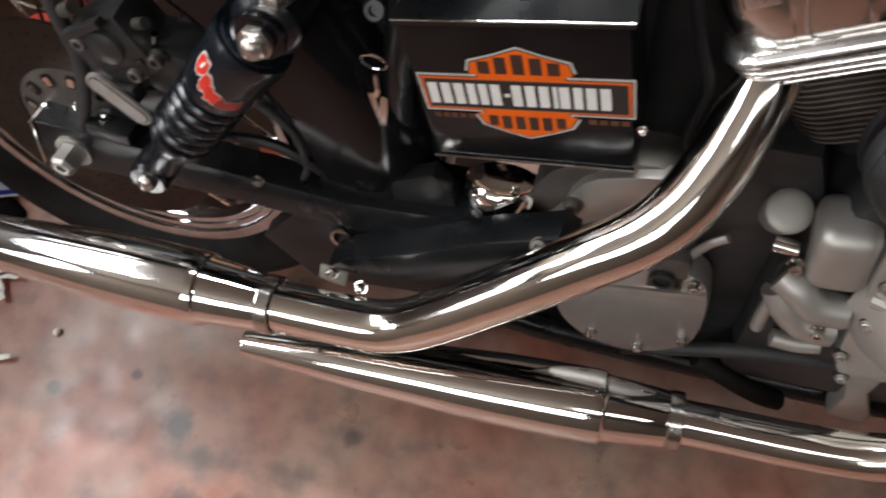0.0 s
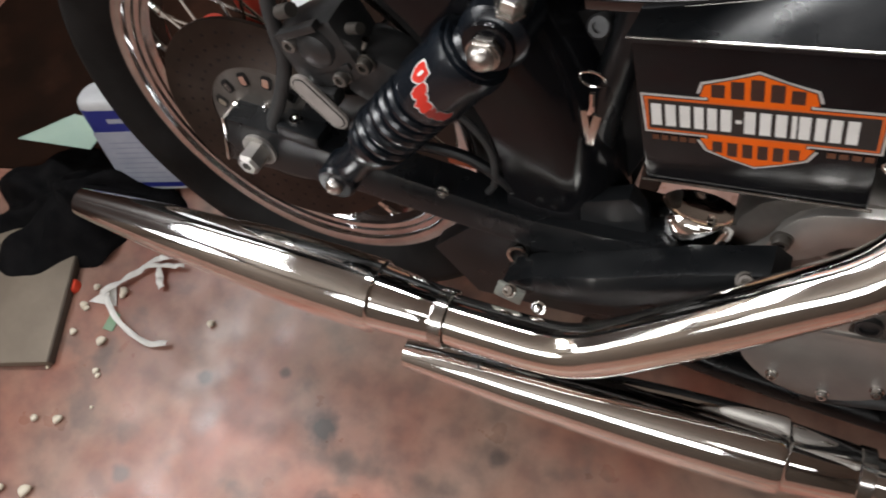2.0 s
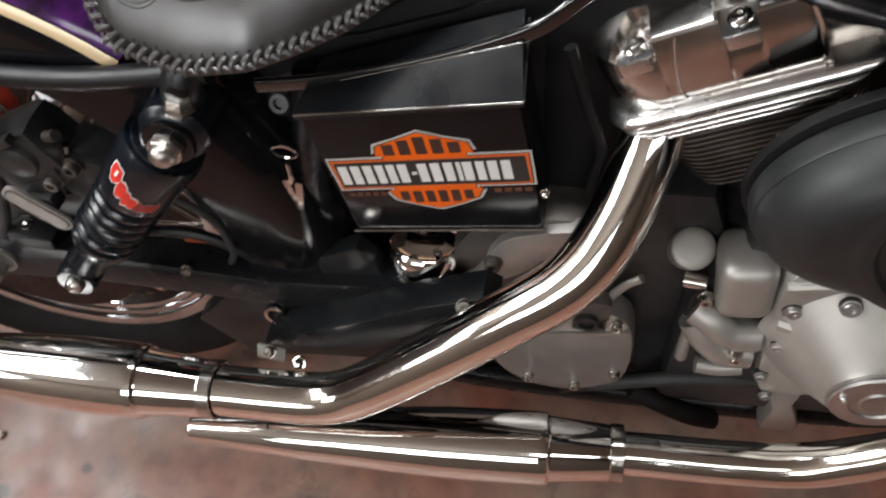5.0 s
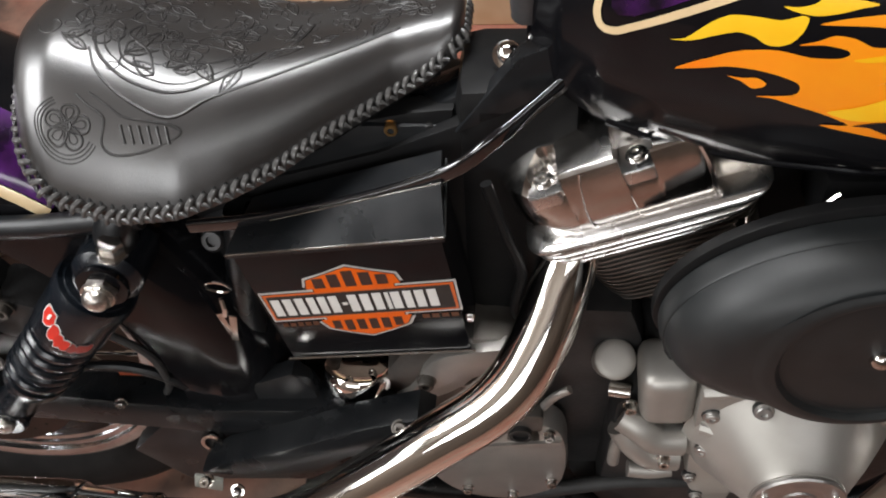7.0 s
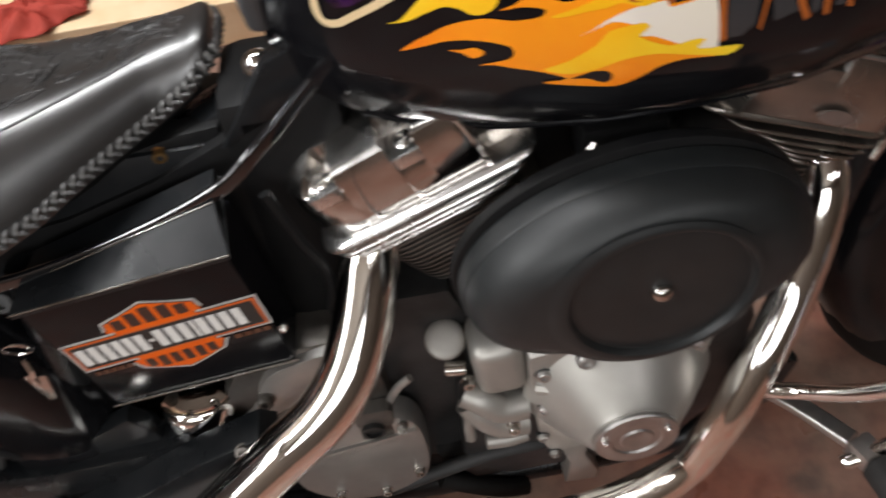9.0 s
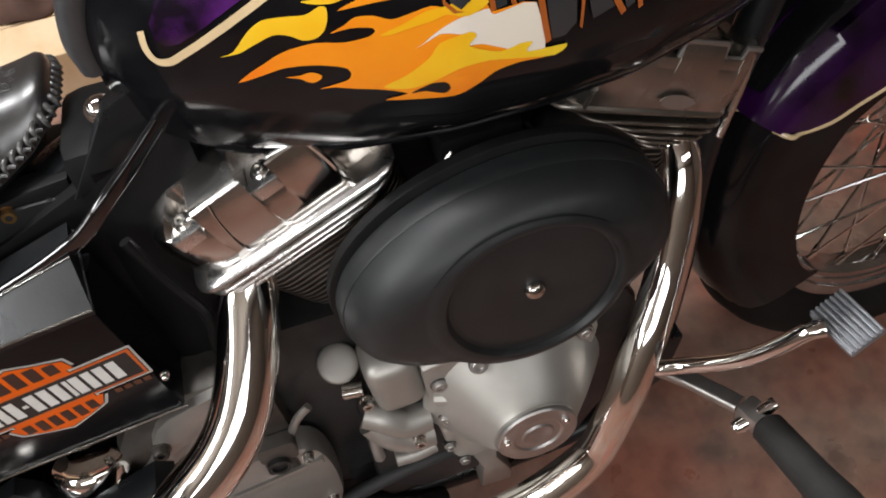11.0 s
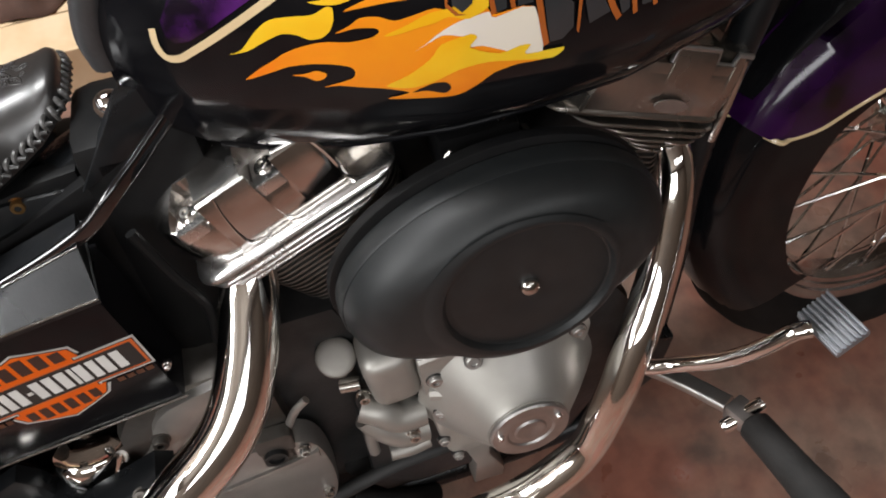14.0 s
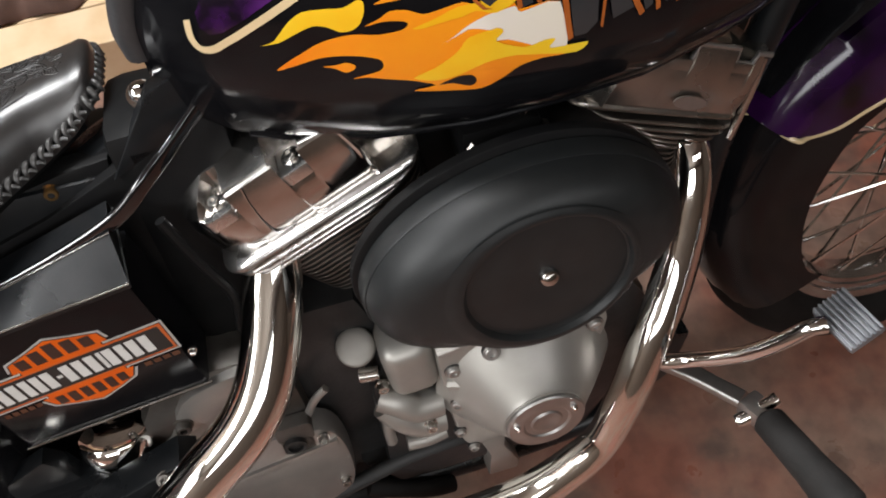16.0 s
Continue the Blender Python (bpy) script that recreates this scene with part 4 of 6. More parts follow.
# lacing round the edge
edge = [(x, -1.0) for x in np.linspace(0.251, 0.589, 64)] + [(x, 1.0) for x in np.linspace(0.589, 0.251, 64)]
lace_me = hole_me = None
dense = [seat_pt(x, s) for x, s in edge]
lens = [0.0]
for a, b in zip(dense, dense[1:]):
    lens.append(lens[-1] + (b - a).length)
count = int(lens[-1] / 0.0088)
for i in range(count):
    d = (i + 0.5) * lens[-1] / count
    p = Vector([float(np.interp(d, lens, [q[k] for q in dense])) for k in range(3)])
    q = Vector([float(np.interp(d + 0.004, lens, [q[k] for q in dense])) for k in range(3)])
    tang = (q - p).normalized()
    outw = Vector((0, -1 if i < count / 2 else 1, 0)) if 0.285 < p.x < 0.578 else Vector((p.x - 0.42, (p.y - (0.05 if p.x > 0.5 else 0)) * 0.6, 0)).normalized()
    inn = (-outw + Vector((0, 0, 0.55))).normalized()
    m = Matrix.Translation(p + Vector((0, 0, 0.003))) @ Matrix((tang, inn, tang.cross(inn).normalized())).transposed().to_4x4()
    if lace_me is None:
        lb = tube([(-0.0040, -0.0065, -0.0015), (-0.0026, -0.0020, 0.0030), (0.0004, 0.0025, 0.0030), (0.0026, 0.0062, -0.0008)], [0.0016, 0.0025, 0.0024, 0.0012], 8, 3)
        add(lb, tube([(-0.0045, -0.0048, 0.0002), (-0.0005, -0.0030, 0.0016), (0.0045, -0.0058, 0.0004)], [0.0015, 0.0020, 0.0015], 7, 3))
        ob = part("lace_stitch", lb, LACE, seat)
        lace_me = ob.data
    else:
        ob = new("lace_stitch", lace_me)
        ob.parent = seat
    ob.matrix_local = m
    if hole_me is None:
        ob = part("lace_hole", lathe([(0, 0.0009), (0.0017, 0.0007), (0.0022, -0.001)], Matrix.Diagonal((0.75, 1.5, 1, 1)), 8), BLACK_MATTE, seat)
        hole_me = ob.data
    else:
        ob = new("lace_hole", hole_me)
        ob.parent = seat
    hx = min(0.585, max(0.255, p.x))
    side = -0.975 if i < count / 2 else 0.975
    ob.matrix_local = Matrix.Translation(seat_pt(hx, side)) @ (Vector((0, math.copysign(0.75, side), 0.65)).to_track_quat("Z", "Y").to_matrix().to_4x4())


def tool(pts, r=0.0013):
    """A raised tooled line lying on the leather; pts are (x, share of half width)."""
    q = [seat_pt(x, s, -r * 0.5) for x, s in pts]
    return tube(q, r, 6, 5)


def on_leather(cx, cs, u, v):
    """Seat coordinates of a place u, v metres along the leather from (cx, cs)."""
    tx = (seat_pt(cx + 0.004, cs) - seat_pt(cx - 0.004, cs)) / 0.008
    ts = (seat_pt(cx, cs + 0.03) - seat_pt(cx, cs - 0.03)) / 0.06
    e1 = tx.normalized()
    side = ts - e1 * ts.dot(e1)
    b = v / side.length
    return cx + (u - b * ts.dot(e1)) / tx.length, max(-0.985, min(0.985, cs + b))


def disc_on_seat(cx, cs, ang, ln, wd):
    """A leaf or petal outline on the leather."""
    out = []
    for k in range(13):
        t = k / 12 * 2 * math.pi
        u, v = ln * (0.5 + 0.5 * math.cos(t)), wd * math.sin(t) * (1.25 + 0.45 * math.cos(t))
        out.append(on_leather(cx, cs, u * math.cos(ang) - v * math.sin(ang), u * math.sin(ang) + v * math.cos(ang)))
    return out


def carve(pts, r=0.0012, parent_bm=None):
    add(parent_bm, tool(pts, r))


def scroll(bm, cx, cs, a0, r, turn, n=9, th=0.0011):
    """A curling vine end."""
    w = float(np.interp(cx, SX, SW))
    carve([(cx + r * (1 - 0.10 * j) * math.cos(a0 + turn * j), cs + r * (1 - 0.10 * j) * math.sin(a0 + turn * j) / w) for j in range(n)], th, bm)


def leaf_on_seat(bm, cx, cs, ang, ln, wd):
    """A pointed leaf with its midrib and side veins."""
    w = float(np.interp(cx, SX, SW))
    c, s = math.cos(ang), math.sin(ang)

    def at(u, v):
        return (cx + u * c - v * s, cs + (u * s + v * c) / w)
    carve([at(0, 0), at(ln * 0.3, wd), at(ln * 0.7, wd * 0.7), at(ln, 0)], 0.0012, bm)
    carve([at(0, 0), at(ln * 0.35, -wd), at(ln * 0.75, -wd * 0.6), at(ln, 0)], 0.0012, bm)
    carve([at(0, 0), at(ln * 0.5, wd * 0.08), at(ln * 0.9, 0)], 0.0008, bm)
    for k in (0.3, 0.5, 0.7):
        carve([at(ln * k, 0), at(ln * (k + 0.12), wd * 0.6 * (1.1 - k))], 0.0006, bm)
        carve([at(ln * k, 0), at(ln * (k + 0.12), -wd * 0.6 * (1.1 - k))], 0.0006, bm)


tooling = bmesh.new()
FX, FS = 0.309, -0.76
for k in range(5):
    a = k * 2 * math.pi / 5 + 0.3
    carve(disc_on_seat(FX, FS, a, 0.0170, 0.0050), 0.0011, tooling)
    carve(disc_on_seat(*on_leather(FX, FS, 0.005 * math.cos(a), 0.005 * math.sin(a)), a, 0.009, 0.0022), 0.0007, tooling)
carve(disc_on_seat(*on_leather(FX, FS, -0.003, 0), 0, 0.006, 0.0025), 0.0014, tooling)
for r in (0.0195, 0.0220, 0.0245):
    carve([on_leather(FX, FS, r * math.cos(t), r * math.sin(t)) for t in np.linspace(2.2, 5.9, 18)], 0.0007, tooling)
carve([(0.319, -0.34), (0.328, -0.48), (0.349, -0.60), (0.382, -0.68), (0.409, -0.61), (0.451, -0.54), (0.50, -0.50), (0.54, -0.45)], 0.0016, tooling)
carve([(0.315, 0.05), (0.322, -0.30), (0.338, -0.45), (0.36, -0.53), (0.39, -0.55), (0.43, -0.42), (0.46, -0.18), (0.47, 0.1)], 0.0016, tooling)
carve([(0.321, 0.05), (0.328, -0.28), (0.343, -0.41), (0.362, -0.48), (0.39, -0.50), (0.425, -0.38), (0.452, -0.17), (0.46, 0.1)], 0.0009, tooling)
carve([(0.316, -0.62), (0.325, -0.66), (0.336, -0.70), (0.334, -0.80), (0.345, -0.83), (0.37, -0.81), (0.39, -0.76), (0.384, -0.71), (0.352, -0.69), (0.338, -0.64), (0.325, -0.60)], 0.0012, tooling)
for k in range(6):
    carve([(0.348 + 0.0065 * k, -0.72), (0.351 + 0.0065 * k, -0.79)], 0.0015, tooling)
carve([(0.365, -0.20), (0.375, -0.33), (0.40, -0.36), (0.42, -0.28), (0.405, -0.18), (0.38, -0.15), (0.365, -0.20)], 0.0014, tooling)
carve([(0.335, -0.22), (0.345, -0.38), (0.365, -0.42), (0.36, -0.30), (0.345, -0.20)], 0.0014, tooling)
rng = random.Random(7)
for cx, cs in ((0.325, -0.18), (0.385, -0.22), (0.355, 0.12), (0.42, 0.05), (0.30, 0.15)):
    for k in range(5):
        carve(disc_on_seat(cx, cs, k * 1.2566 + cx * 30, 0.015, 0.0048), 0.001, tooling)
    scroll(tooling, cx, cs, cx * 50, 0.004, 0.8, 8, 0.0009)
for k in range(46):
    cx, cs = rng.uniform(0.30, 0.56), rng.uniform(-0.46, 0.6)
    if cx > 0.47 and cs < -0.25:
        cs += 0.3
    leaf_on_seat(tooling, cx, cs, rng.uniform(0, 6.28), rng.uniform(0.014, 0.026), rng.uniform(0.0035, 0.006))
for k in range(40):
    scroll(tooling, rng.uniform(0.28, 0.54), rng.uniform(-0.42, 0.6), rng.uniform(0, 6.28), rng.uniform(0.006, 0.014), rng.choice((-0.7, 0.7)), 8, 0.0009)
for k in range(110):
    cx, cs = rng.uniform(0.30, 0.565), rng.uniform(-0.44, 0.6)
    if cx < 0.33 and cs < -0.2 or cx > 0.45 and cs < -0.3:
        cs += 0.3
    carve(disc_on_seat(cx, cs, rng.uniform(0, 6.28), rng.uniform(0.006, 0.011), rng.uniform(0.0014, 0.0026)), 0.0006, tooling)
part("tooled_relief", tooling, LEATHER_TOOLED, seat, "tooled floral relief")

# ---- ignition lock ----
lock = part("ignition_lock", lathe([(0, 0.010), (0.005, 0.010), (0.005, 0.014), (0.0085, 0.014), (0.0105, 0.011), (0.0105, -0.02), (0, -0.02)], axis_m((0.367, -0.048, 0.524), (0.367, -0.1, 0.555)), 28), DARK, bike, "small dark ignition lock")
part("oil_tank", box(0.20, 0.11, 0.20, 0.02, Matrix.Translation((0.49, 0.035, 0.53))), FRAME_BLACK, bike, "black oil tank behind the battery box")
part("inner_panel", plate([(0.30, 0.56), (0.44, 0.58), (0.52, 0.605), (0.60, 0.64), (0.665, 0.67), (0.66, 0.44), (0.60, 0.40), (0.42, 0.40), (0.40, 0.30), (0.62, 0.30), (0.62, 0.24), (0.36, 0.24), (0.30, 0.34)], -0.01, -0.025), BLACK_MATTE, bike, "matte black inner panel")


# ---- engine ----
def tilt_m(x, z, deg, y=0.0, k=1.0):
    """u along the slope, second axis across the machine, third up from the slope, all k times as large."""
    c, s = k * math.cos(radians(deg)), k * math.sin(radians(deg))
    return Matrix(((c, 0, -s, x), (0, k, 0, y), (s, 0, c, z), (0, 0, 0, 1)))


def slab(u0, u1, y0, y1, v0, v1, r, bevel=0.0):
    w, h = u1 - u0, y1 - y0
    return prism(rounded(w, h, r, 6), v1 - v0, Matrix.Translation(((u0 + u1) / 2, (y0 + y1) / 2, v0)), bevel)


crank = bmesh.new()
add(crank, plate([(0.765, 0.40), (0.79, 0.43), (1.00, 0.43), (1.04, 0.36), (1.03, 0.22), (0.97, 0.13), (0.78, 0.12), (0.73, 0.16), (0.735, 0.33)], 0.09, -0.085, 0.012))
engine = part("crankcase", crank, DARK, bike, "dark oily cast crankcase")
part("crankcase_lower", plate([(0.70, 0.16), (1.02, 0.17), (0.98, 0.10), (0.74, 0.095)], 0.07, -0.07, 0.01), DARK, engine)


def cylinder(x, y, z, deg, size, name, label):
    m = tilt_m(x, z, deg, y, size)
    core = slab(-0.05, 0.05, -0.05, 0.05, -0.30, -0.02, 0.045)
    core.transform(m)
    c = part(name, core, DARK, bike, label)
    for k in range(14):
        g = 0.080 - 0.0010 * k
        fin = slab(-g, g, -g, g, -0.0309 - 0.0064 * k, -0.0288 - 0.0064 * k, 0.03)
        fin.transform(m)
        part("fin", fin, ALU_DIRTY, c, smooth=True)
    return c


rear_cyl = cylinder(0.737, 0.0325, 0.575, 24, 1.08, "rear_cylinder", "finned rear engine cylinder")
front_cyl = cylinder(1.038, 0.0317, 0.573, -21.5, 1.06, "front_cylinder", "finned front engine cylinder")


def cover_ring(u0, u1, y0, y1, g, r_lo, r_hi, us, n=10):
    """Plan outline of a rocker cover shrunk by g: the near side through the given stations, then round both ends."""
    out = [(u, y0 + g) for u in us if u0 + r_lo <= u <= u1 - r_hi]
    a, b = max(r_hi - g, 0.0012), max(r_lo - g, 0.0012)
    for k in range(n + 1):
        t = radians(-90 + 90 * k / n)
        out.append((u1 - r_hi + a * math.cos(t), y0 + r_hi + a * math.sin(t)))
    for k in range(n + 1):
        t = radians(90 * k / n)
        out.append((u1 - r_hi + a * math.cos(t), y1 - r_hi + a * math.sin(t)))
    for k in range(n + 1):
        t = radians(90 + 90 * k / n)
        out.append((u0 + r_lo + b * math.cos(t), y1 - r_lo + b * math.sin(t)))
    for k in range(n + 1):
        t = radians(180 + 90 * k / n)
        out.append((u0 + r_lo + b * math.cos(t), y0 + r_lo + b * math.sin(t)))
    return out


def rocker(m, name, label, span, radii, lips, steps, far, pads, material, lip_material, foot=0.004):
    """A layered rocker box: thin lips, a smooth cover whose top edge is stepped, and bolt bosses in its pockets."""
    base = None
    for u0, u1, v0, v1, g in lips[:-1]:
        half = (v1 - v0) / 2
        rings = []
        for a in (-90, -60, -30, 0, 25, 50, 70, 90):
            d, up = half * 1.3 * (1 - math.cos(radians(a))), half * math.sin(radians(a))
            w, h = u1 - u0 - 2 * d, 0.156 - g - 2 * d
            rings.append([m @ Vector(((u0 + u1) / 2 + p, (g - 0.036) / 2 + q, v0 + half + up)) for p, q in rounded(w, h, 0.022, 6)])
        bm = loft(rings)
        if base is None:
            base = part(name, bm, lip_material, bike, label)
        else:
            part("lip", bm, lip_material, base, "bright polished lip")
    u0, u1, v0, v1, g = lips[-1]
    core = slab(u0, u1, -0.096 + g, 0.06, v0, v1, 0.022)
    core.transform(m)
    part("joint_core", core, DARK, base, "dark recess between the lips")
    cuts = [u for u, _ in steps] + [u + d for u, _, _ in pads for d in (-0.0135, 0.0135)]
    us = sorted({round(u + d, 5) for u in cuts for d in (-0.0004, 0.0004) if span[0] < u + d < span[1]} | set(np.linspace(span[0], span[1], 22).round(5)))

    def top(u, y):
        if y > -0.035:
            return far
        h = steps[0][1]
        for at, level in steps:
            if u >= at:
                h = level
        return h

    plain = cover_ring(*span, -0.093, 0.055, 0.0, *radii, us)
    rings = []
    for g, dv, kind in ((0.0, 0.0, 0), (-0.0018, 0.2, 0), (-0.0030, 0.45, 0), (-0.0025, 0.75, 0), (-0.0006, 0.95, 0), (0.0, -0.0014, 1), (0.0016, 0.0, 1), (0.006, 0.25, 3), (0.012, 0.50, 3), (0.020, 0.75, 3), (0.029, 0.93, 3), (0.033, 0.0, 2), (0.045, 0.0025, 2)):
        ring = []
        for (pu, py), (u, y) in zip(plain, cover_ring(*span, -0.093, 0.055, g, *radii, us)):
            h = top(pu, py)
            if kind == 0:
                v = foot + dv * (h - 0.0014 - foot)
            elif kind == 1:
                v = h + dv
            elif kind == 2:
                v = far + 0.013 + dv
            else:
                v = h + (far + 0.013 - h) * dv
                if py < -0.05:
                    for at, _, low in pads:
                        if abs(pu - at) < 0.0135:
                            v = min(v, low + 0.009)
            ring.append(m @ Vector((u, y, v)))
        rings.append(ring)
    part("cover", loft(rings), material, base, "polished rocker cover with a stepped edge", angle=26)
    for u, y, v in pads:
        pad = slab(u - 0.0130, u + 0.0130, -0.0945, -0.058, v, v + 0.011, 0.004, 0.0015)
        pad.transform(m)
        part("bolt_pad", pad, lip_material, base, "bright flat bolt pad")
        n = (m.to_3x3() @ Vector((0, -0.25, 1))).normalized()
        at = m @ Vector((u, y + 0.006, v + 0.0105))
        part("bolt_boss", lathe([(0, 0.003), (0.0075, 0.003), (0.009, 0.002), (0.0095, -0.003)], axis_m(at, at + n), 24), material, base)
        bolt(base, at + n * 0.003, n, 0.0052, 0.003, CHROME_DULL)
    return base


LIP_CHROME = mat("worn_bright_aluminium", (0.80, 0.79, 0.775), 0.27, 1.0, (0.68, 0.665, 0.65), 40, rough_var=0.08, bump=0.05, bump_scale=90)
POLISH = mat("polished_aluminium", (0.66, 0.645, 0.625), 0.19, 1.0, (0.50, 0.47, 0.44), 22, rough_var=0.10, bump=0.06, bump_scale=45)
DULL_POLISH = mat("dull_polished_aluminium", (0.42, 0.39, 0.35), 0.28, 0.95, (0.32, 0.29, 0.26), 16, rough_var=0.1, bump=0.08, bump_scale=120)
RM = tilt_m(0.737, 0.575, 24, 0.0325, 1.08)
rr = rocker(RM, "rear_rocker_box", "polished rear rocker box with layered lips", (-0.096, 0.054), (0.046, 0.004),
            ((-0.094, 0.092, -0.0050, 0.0070, -0.007), (-0.091, 0.082, -0.0130, -0.0070, -0.004), (-0.087, 0.070, -0.0205, -0.0150, -0.001), (-0.080, 0.050, -0.0268, -0.0225, 0.002), (-0.078, 0.075, -0.0275, -0.0035, 0.012)),
            [(-1, 0.052), (-0.0735, 0.048), (-0.0445, 0.063), (-0.0012, 0.046), (0.0208, 0.0625)], 0.055, ((-0.059, -0.084, 0.0405), (0.010, -0.084, 0.0385)), POLISH, LIP_CHROME)
step = slab(0.052, 0.104, -0.078, 0.05, 0.004, 0.036, 0.006, 0.003)
step.transform(RM)
part("cover_end", step, DULL_POLISH, rr, "lower end of the polished cover")
step = slab(0.062, 0.098, -0.068, 0.04, 0.036, 0.044, 0.006, 0.002)
step.transform(RM)
part("cover_end_step", step, DULL_POLISH, rr)
part("seam", tube([RM @ Vector(p) for p in ((-0.029, -0.0937, 0.062), (-0.0335, -0.0957, 0.045), (-0.037, -0.0960, 0.020), (-0.034, -0.0945, 0.009), (-0.02, -0.0942, 0.008))], 0.0011, 6), POLISH, rr, "raised seam on the cover")
part("end_rib", tube([RM @ Vector(p) for p in ((0.0535, -0.0938, 0.060), (0.056, -0.0945, 0.036), (0.0545, -0.0935, 0.016), (0.056, -0.0935, 0.007))], 0.0022, 6), POLISH, rr)
FM = tilt_m(1.038, 0.573, -21.5, 0.0317, 1.06)
fr = rocker(FM, "front_rocker_box", "dull polished front rocker box", (-0.080, 0.080), (0.020, 0.020),
            ((-0.092, 0.082, 0.010, 0.0185, 0.001), (-0.060, 0.084, 0.001, 0.005, 0.002), (-0.030, 0.082, -0.007, -0.003, 0.004), (-0.012, 0.078, -0.0145, -0.0108, 0.006), (0.0, 0.072, -0.0215, -0.018, 0.009), (0.01, 0.066, -0.0285, -0.025, 0.012), (-0.075, 0.066, -0.0285, 0.010, 0.022)),
            [(-1, 0.068), (-0.0168, 0.062), (0.002, 0.077), (0.041, 0.065), (0.060, 0.075)], 0.056, ((-0.0074, -0.080, 0.053), (0.0505, -0.080, 0.055)), DULL_POLISH, DULL_POLISH, 0.017)
part("rim", tube([FM @ Vector((u, -0.0915, v)) for u, v in ((-0.060, 0.068), (-0.0170, 0.068), (-0.0150, 0.062), (0.0005, 0.062), (0.0022, 0.077), (0.0405, 0.077), (0.0425, 0.065), (0.0590, 0.065), (0.0605, 0.075), (0.074, 0.075))], 0.0026, 8, smooth=False), BRUSHED, fr, "bright stepped rim")
oval = prism([(0.0160 * math.cos(t), 0.0062 * math.sin(t)) for t in np.linspace(0, 2 * math.pi, 25)[:-1]], 0.0015, FM @ Matrix.Translation((0.014, -0.0985, 0.029)) @ Matrix.Rotation(radians(90), 4, "X"))
part("oval_plate", oval, BRUSHED, fr, "small bright oval plate")
part("seam", tube([FM @ Vector(p) for p in ((-0.052, -0.0940, 0.056), (-0.060, -0.0958, 0.036), (-0.062, -0.0935, 0.016))], 0.0022, 6), DULL_POLISH, fr, "raised seam on the cover")
# push rod tubes behind the air cleaner
for a, b in (((0.80, -0.04, 0.42), (0.772, -0.035, 0.545)), ((0.84, -0.045, 0.43), (0.815, -0.04, 0.56)), ((0.93, -0.045, 0.43), (0.96, -0.04, 0.56)), ((0.965, -0.04, 0.42), (1.0, -0.035, 0.545))):
    part("push_rod_tube", tube([a, b], 0.0095, 14, smooth=False), CHROME, engine, "chrome push rod tube")

# cam cover
cam_pts = [(0.803, 0.405), (0.815, 0.42), (0.86, 0.425), (0.93, 0.42), (0.972, 0.40), (0.985, 0.385), (0.98, 0.355), (0.962, 0.32), (0.95, 0.25), (0.92, 0.222), (0.86, 0.212), (0.828, 0.205), (0.815, 0.23), (0.808, 0.30)]
cam_cover = part("cam_cover", plate(soft(cam_pts, 1), -0.07, -0.112, 0.006), ALU, bike, "silver cast aluminium cam cover")
cone = []
for k, (r, w) in enumerate(((0.088, -0.004), (0.080, 0.006), (0.066, 0.022), (0.055, 0.033), (0.0480, 0.0400), (0.0448, 0.0430), (0.0425, 0.0450), (0.0420, 0.0460))):
    ring_pts = []
    for i in range(48):
        a = 2 * math.pi * i / 48
        st = 1.0 + (0.16 * max(0, math.cos(a - 2.2)) + 0.10 * max(0, math.cos(a - 0.9))) * max(0, (r - 0.046) / 0.042)
        ring_pts.append(face_m(0.894 + 0.003 * (r - 0.0435) / 0.0445, -0.108, 0.323 - 0.012 * (r - 0.0435) / 0.0445, 8) @ Vector((r * st * math.cos(a), r * st * math.sin(a), w * 1.30)))
    cone.append(ring_pts)
part("cover_boss", loft(cone), ALU, cam_cover, "raised conical boss")
tm = face_m(0.895, -0.1660, 0.322, 8)
timing = part("timing_cover", lathe([(0, 0.0062), (0.010, 0.0062), (0.012, 0.0074), (0.015, 0.0074), (0.017, 0.0058), (0.023, 0.0058), (0.025, 0.0076), (0.031, 0.0079), (0.034, 0.0066), (0.0395, 0.007), (0.0410, 0.005), (0.0410, 0)], tm, 56), BRUSHED, cam_cover, "round polished timing cover")
for a in (0.35, 2.8):
    dome(cam_cover, tm @ Vector((0.032 * math.cos(a), 0.032 * math.sin(a), 0.0085)), RIGHT, 0.003, 0.0015, CHROME, "screw")
for p, n, r in (((0.856, -0.126, 0.397), (-0.1, -0.9, 0.35), 0.0075), ((0.8185, -0.113, 0.366), RIGHT, 0.0075), ((0.931, -0.119, 0.395), (0.05, -0.9, 0.3), 0.0075), ((0.968, -0.113, 0.377), RIGHT, 0.0075),
                ((0.8163, -0.122, 0.319), (-0.3, -0.9, 0.1), 0.006), ((0.8165, -0.112, 0.248), RIGHT, 0.006), ((0.829, -0.112, 0.209), RIGHT, 0.006)):
    n = Vector(n).normalized()
    # a proud dark disc paints the shaded recess round each bolt
    part("bolt_recess_shade", lathe([(0, 0.0008), (r * 1.22, 0.0008), (r * 1.26, -0.004)], axis_m(p, Vector(p) + n), 20), DARK, cam_cover, "dark disc painting the recess shade round a bolt")
    bolt(cam_cover, Vector(p) + n * 0.0012, n, r * 0.92, 0.004, BRUSHED)
part("cover_rib", tube([(0.806, -0.112, 0.40), (0.86, -0.114, 0.412), (0.92, -0.113, 0.405)], 0.006, 10), ALU, cam_cover)
part("cover_rib", tube([(0.812, -0.112, 0.345), (0.845, -0.124, 0.35), (0.88, -0.126, 0.375)], 0.008, 10), ALU, cam_cover)

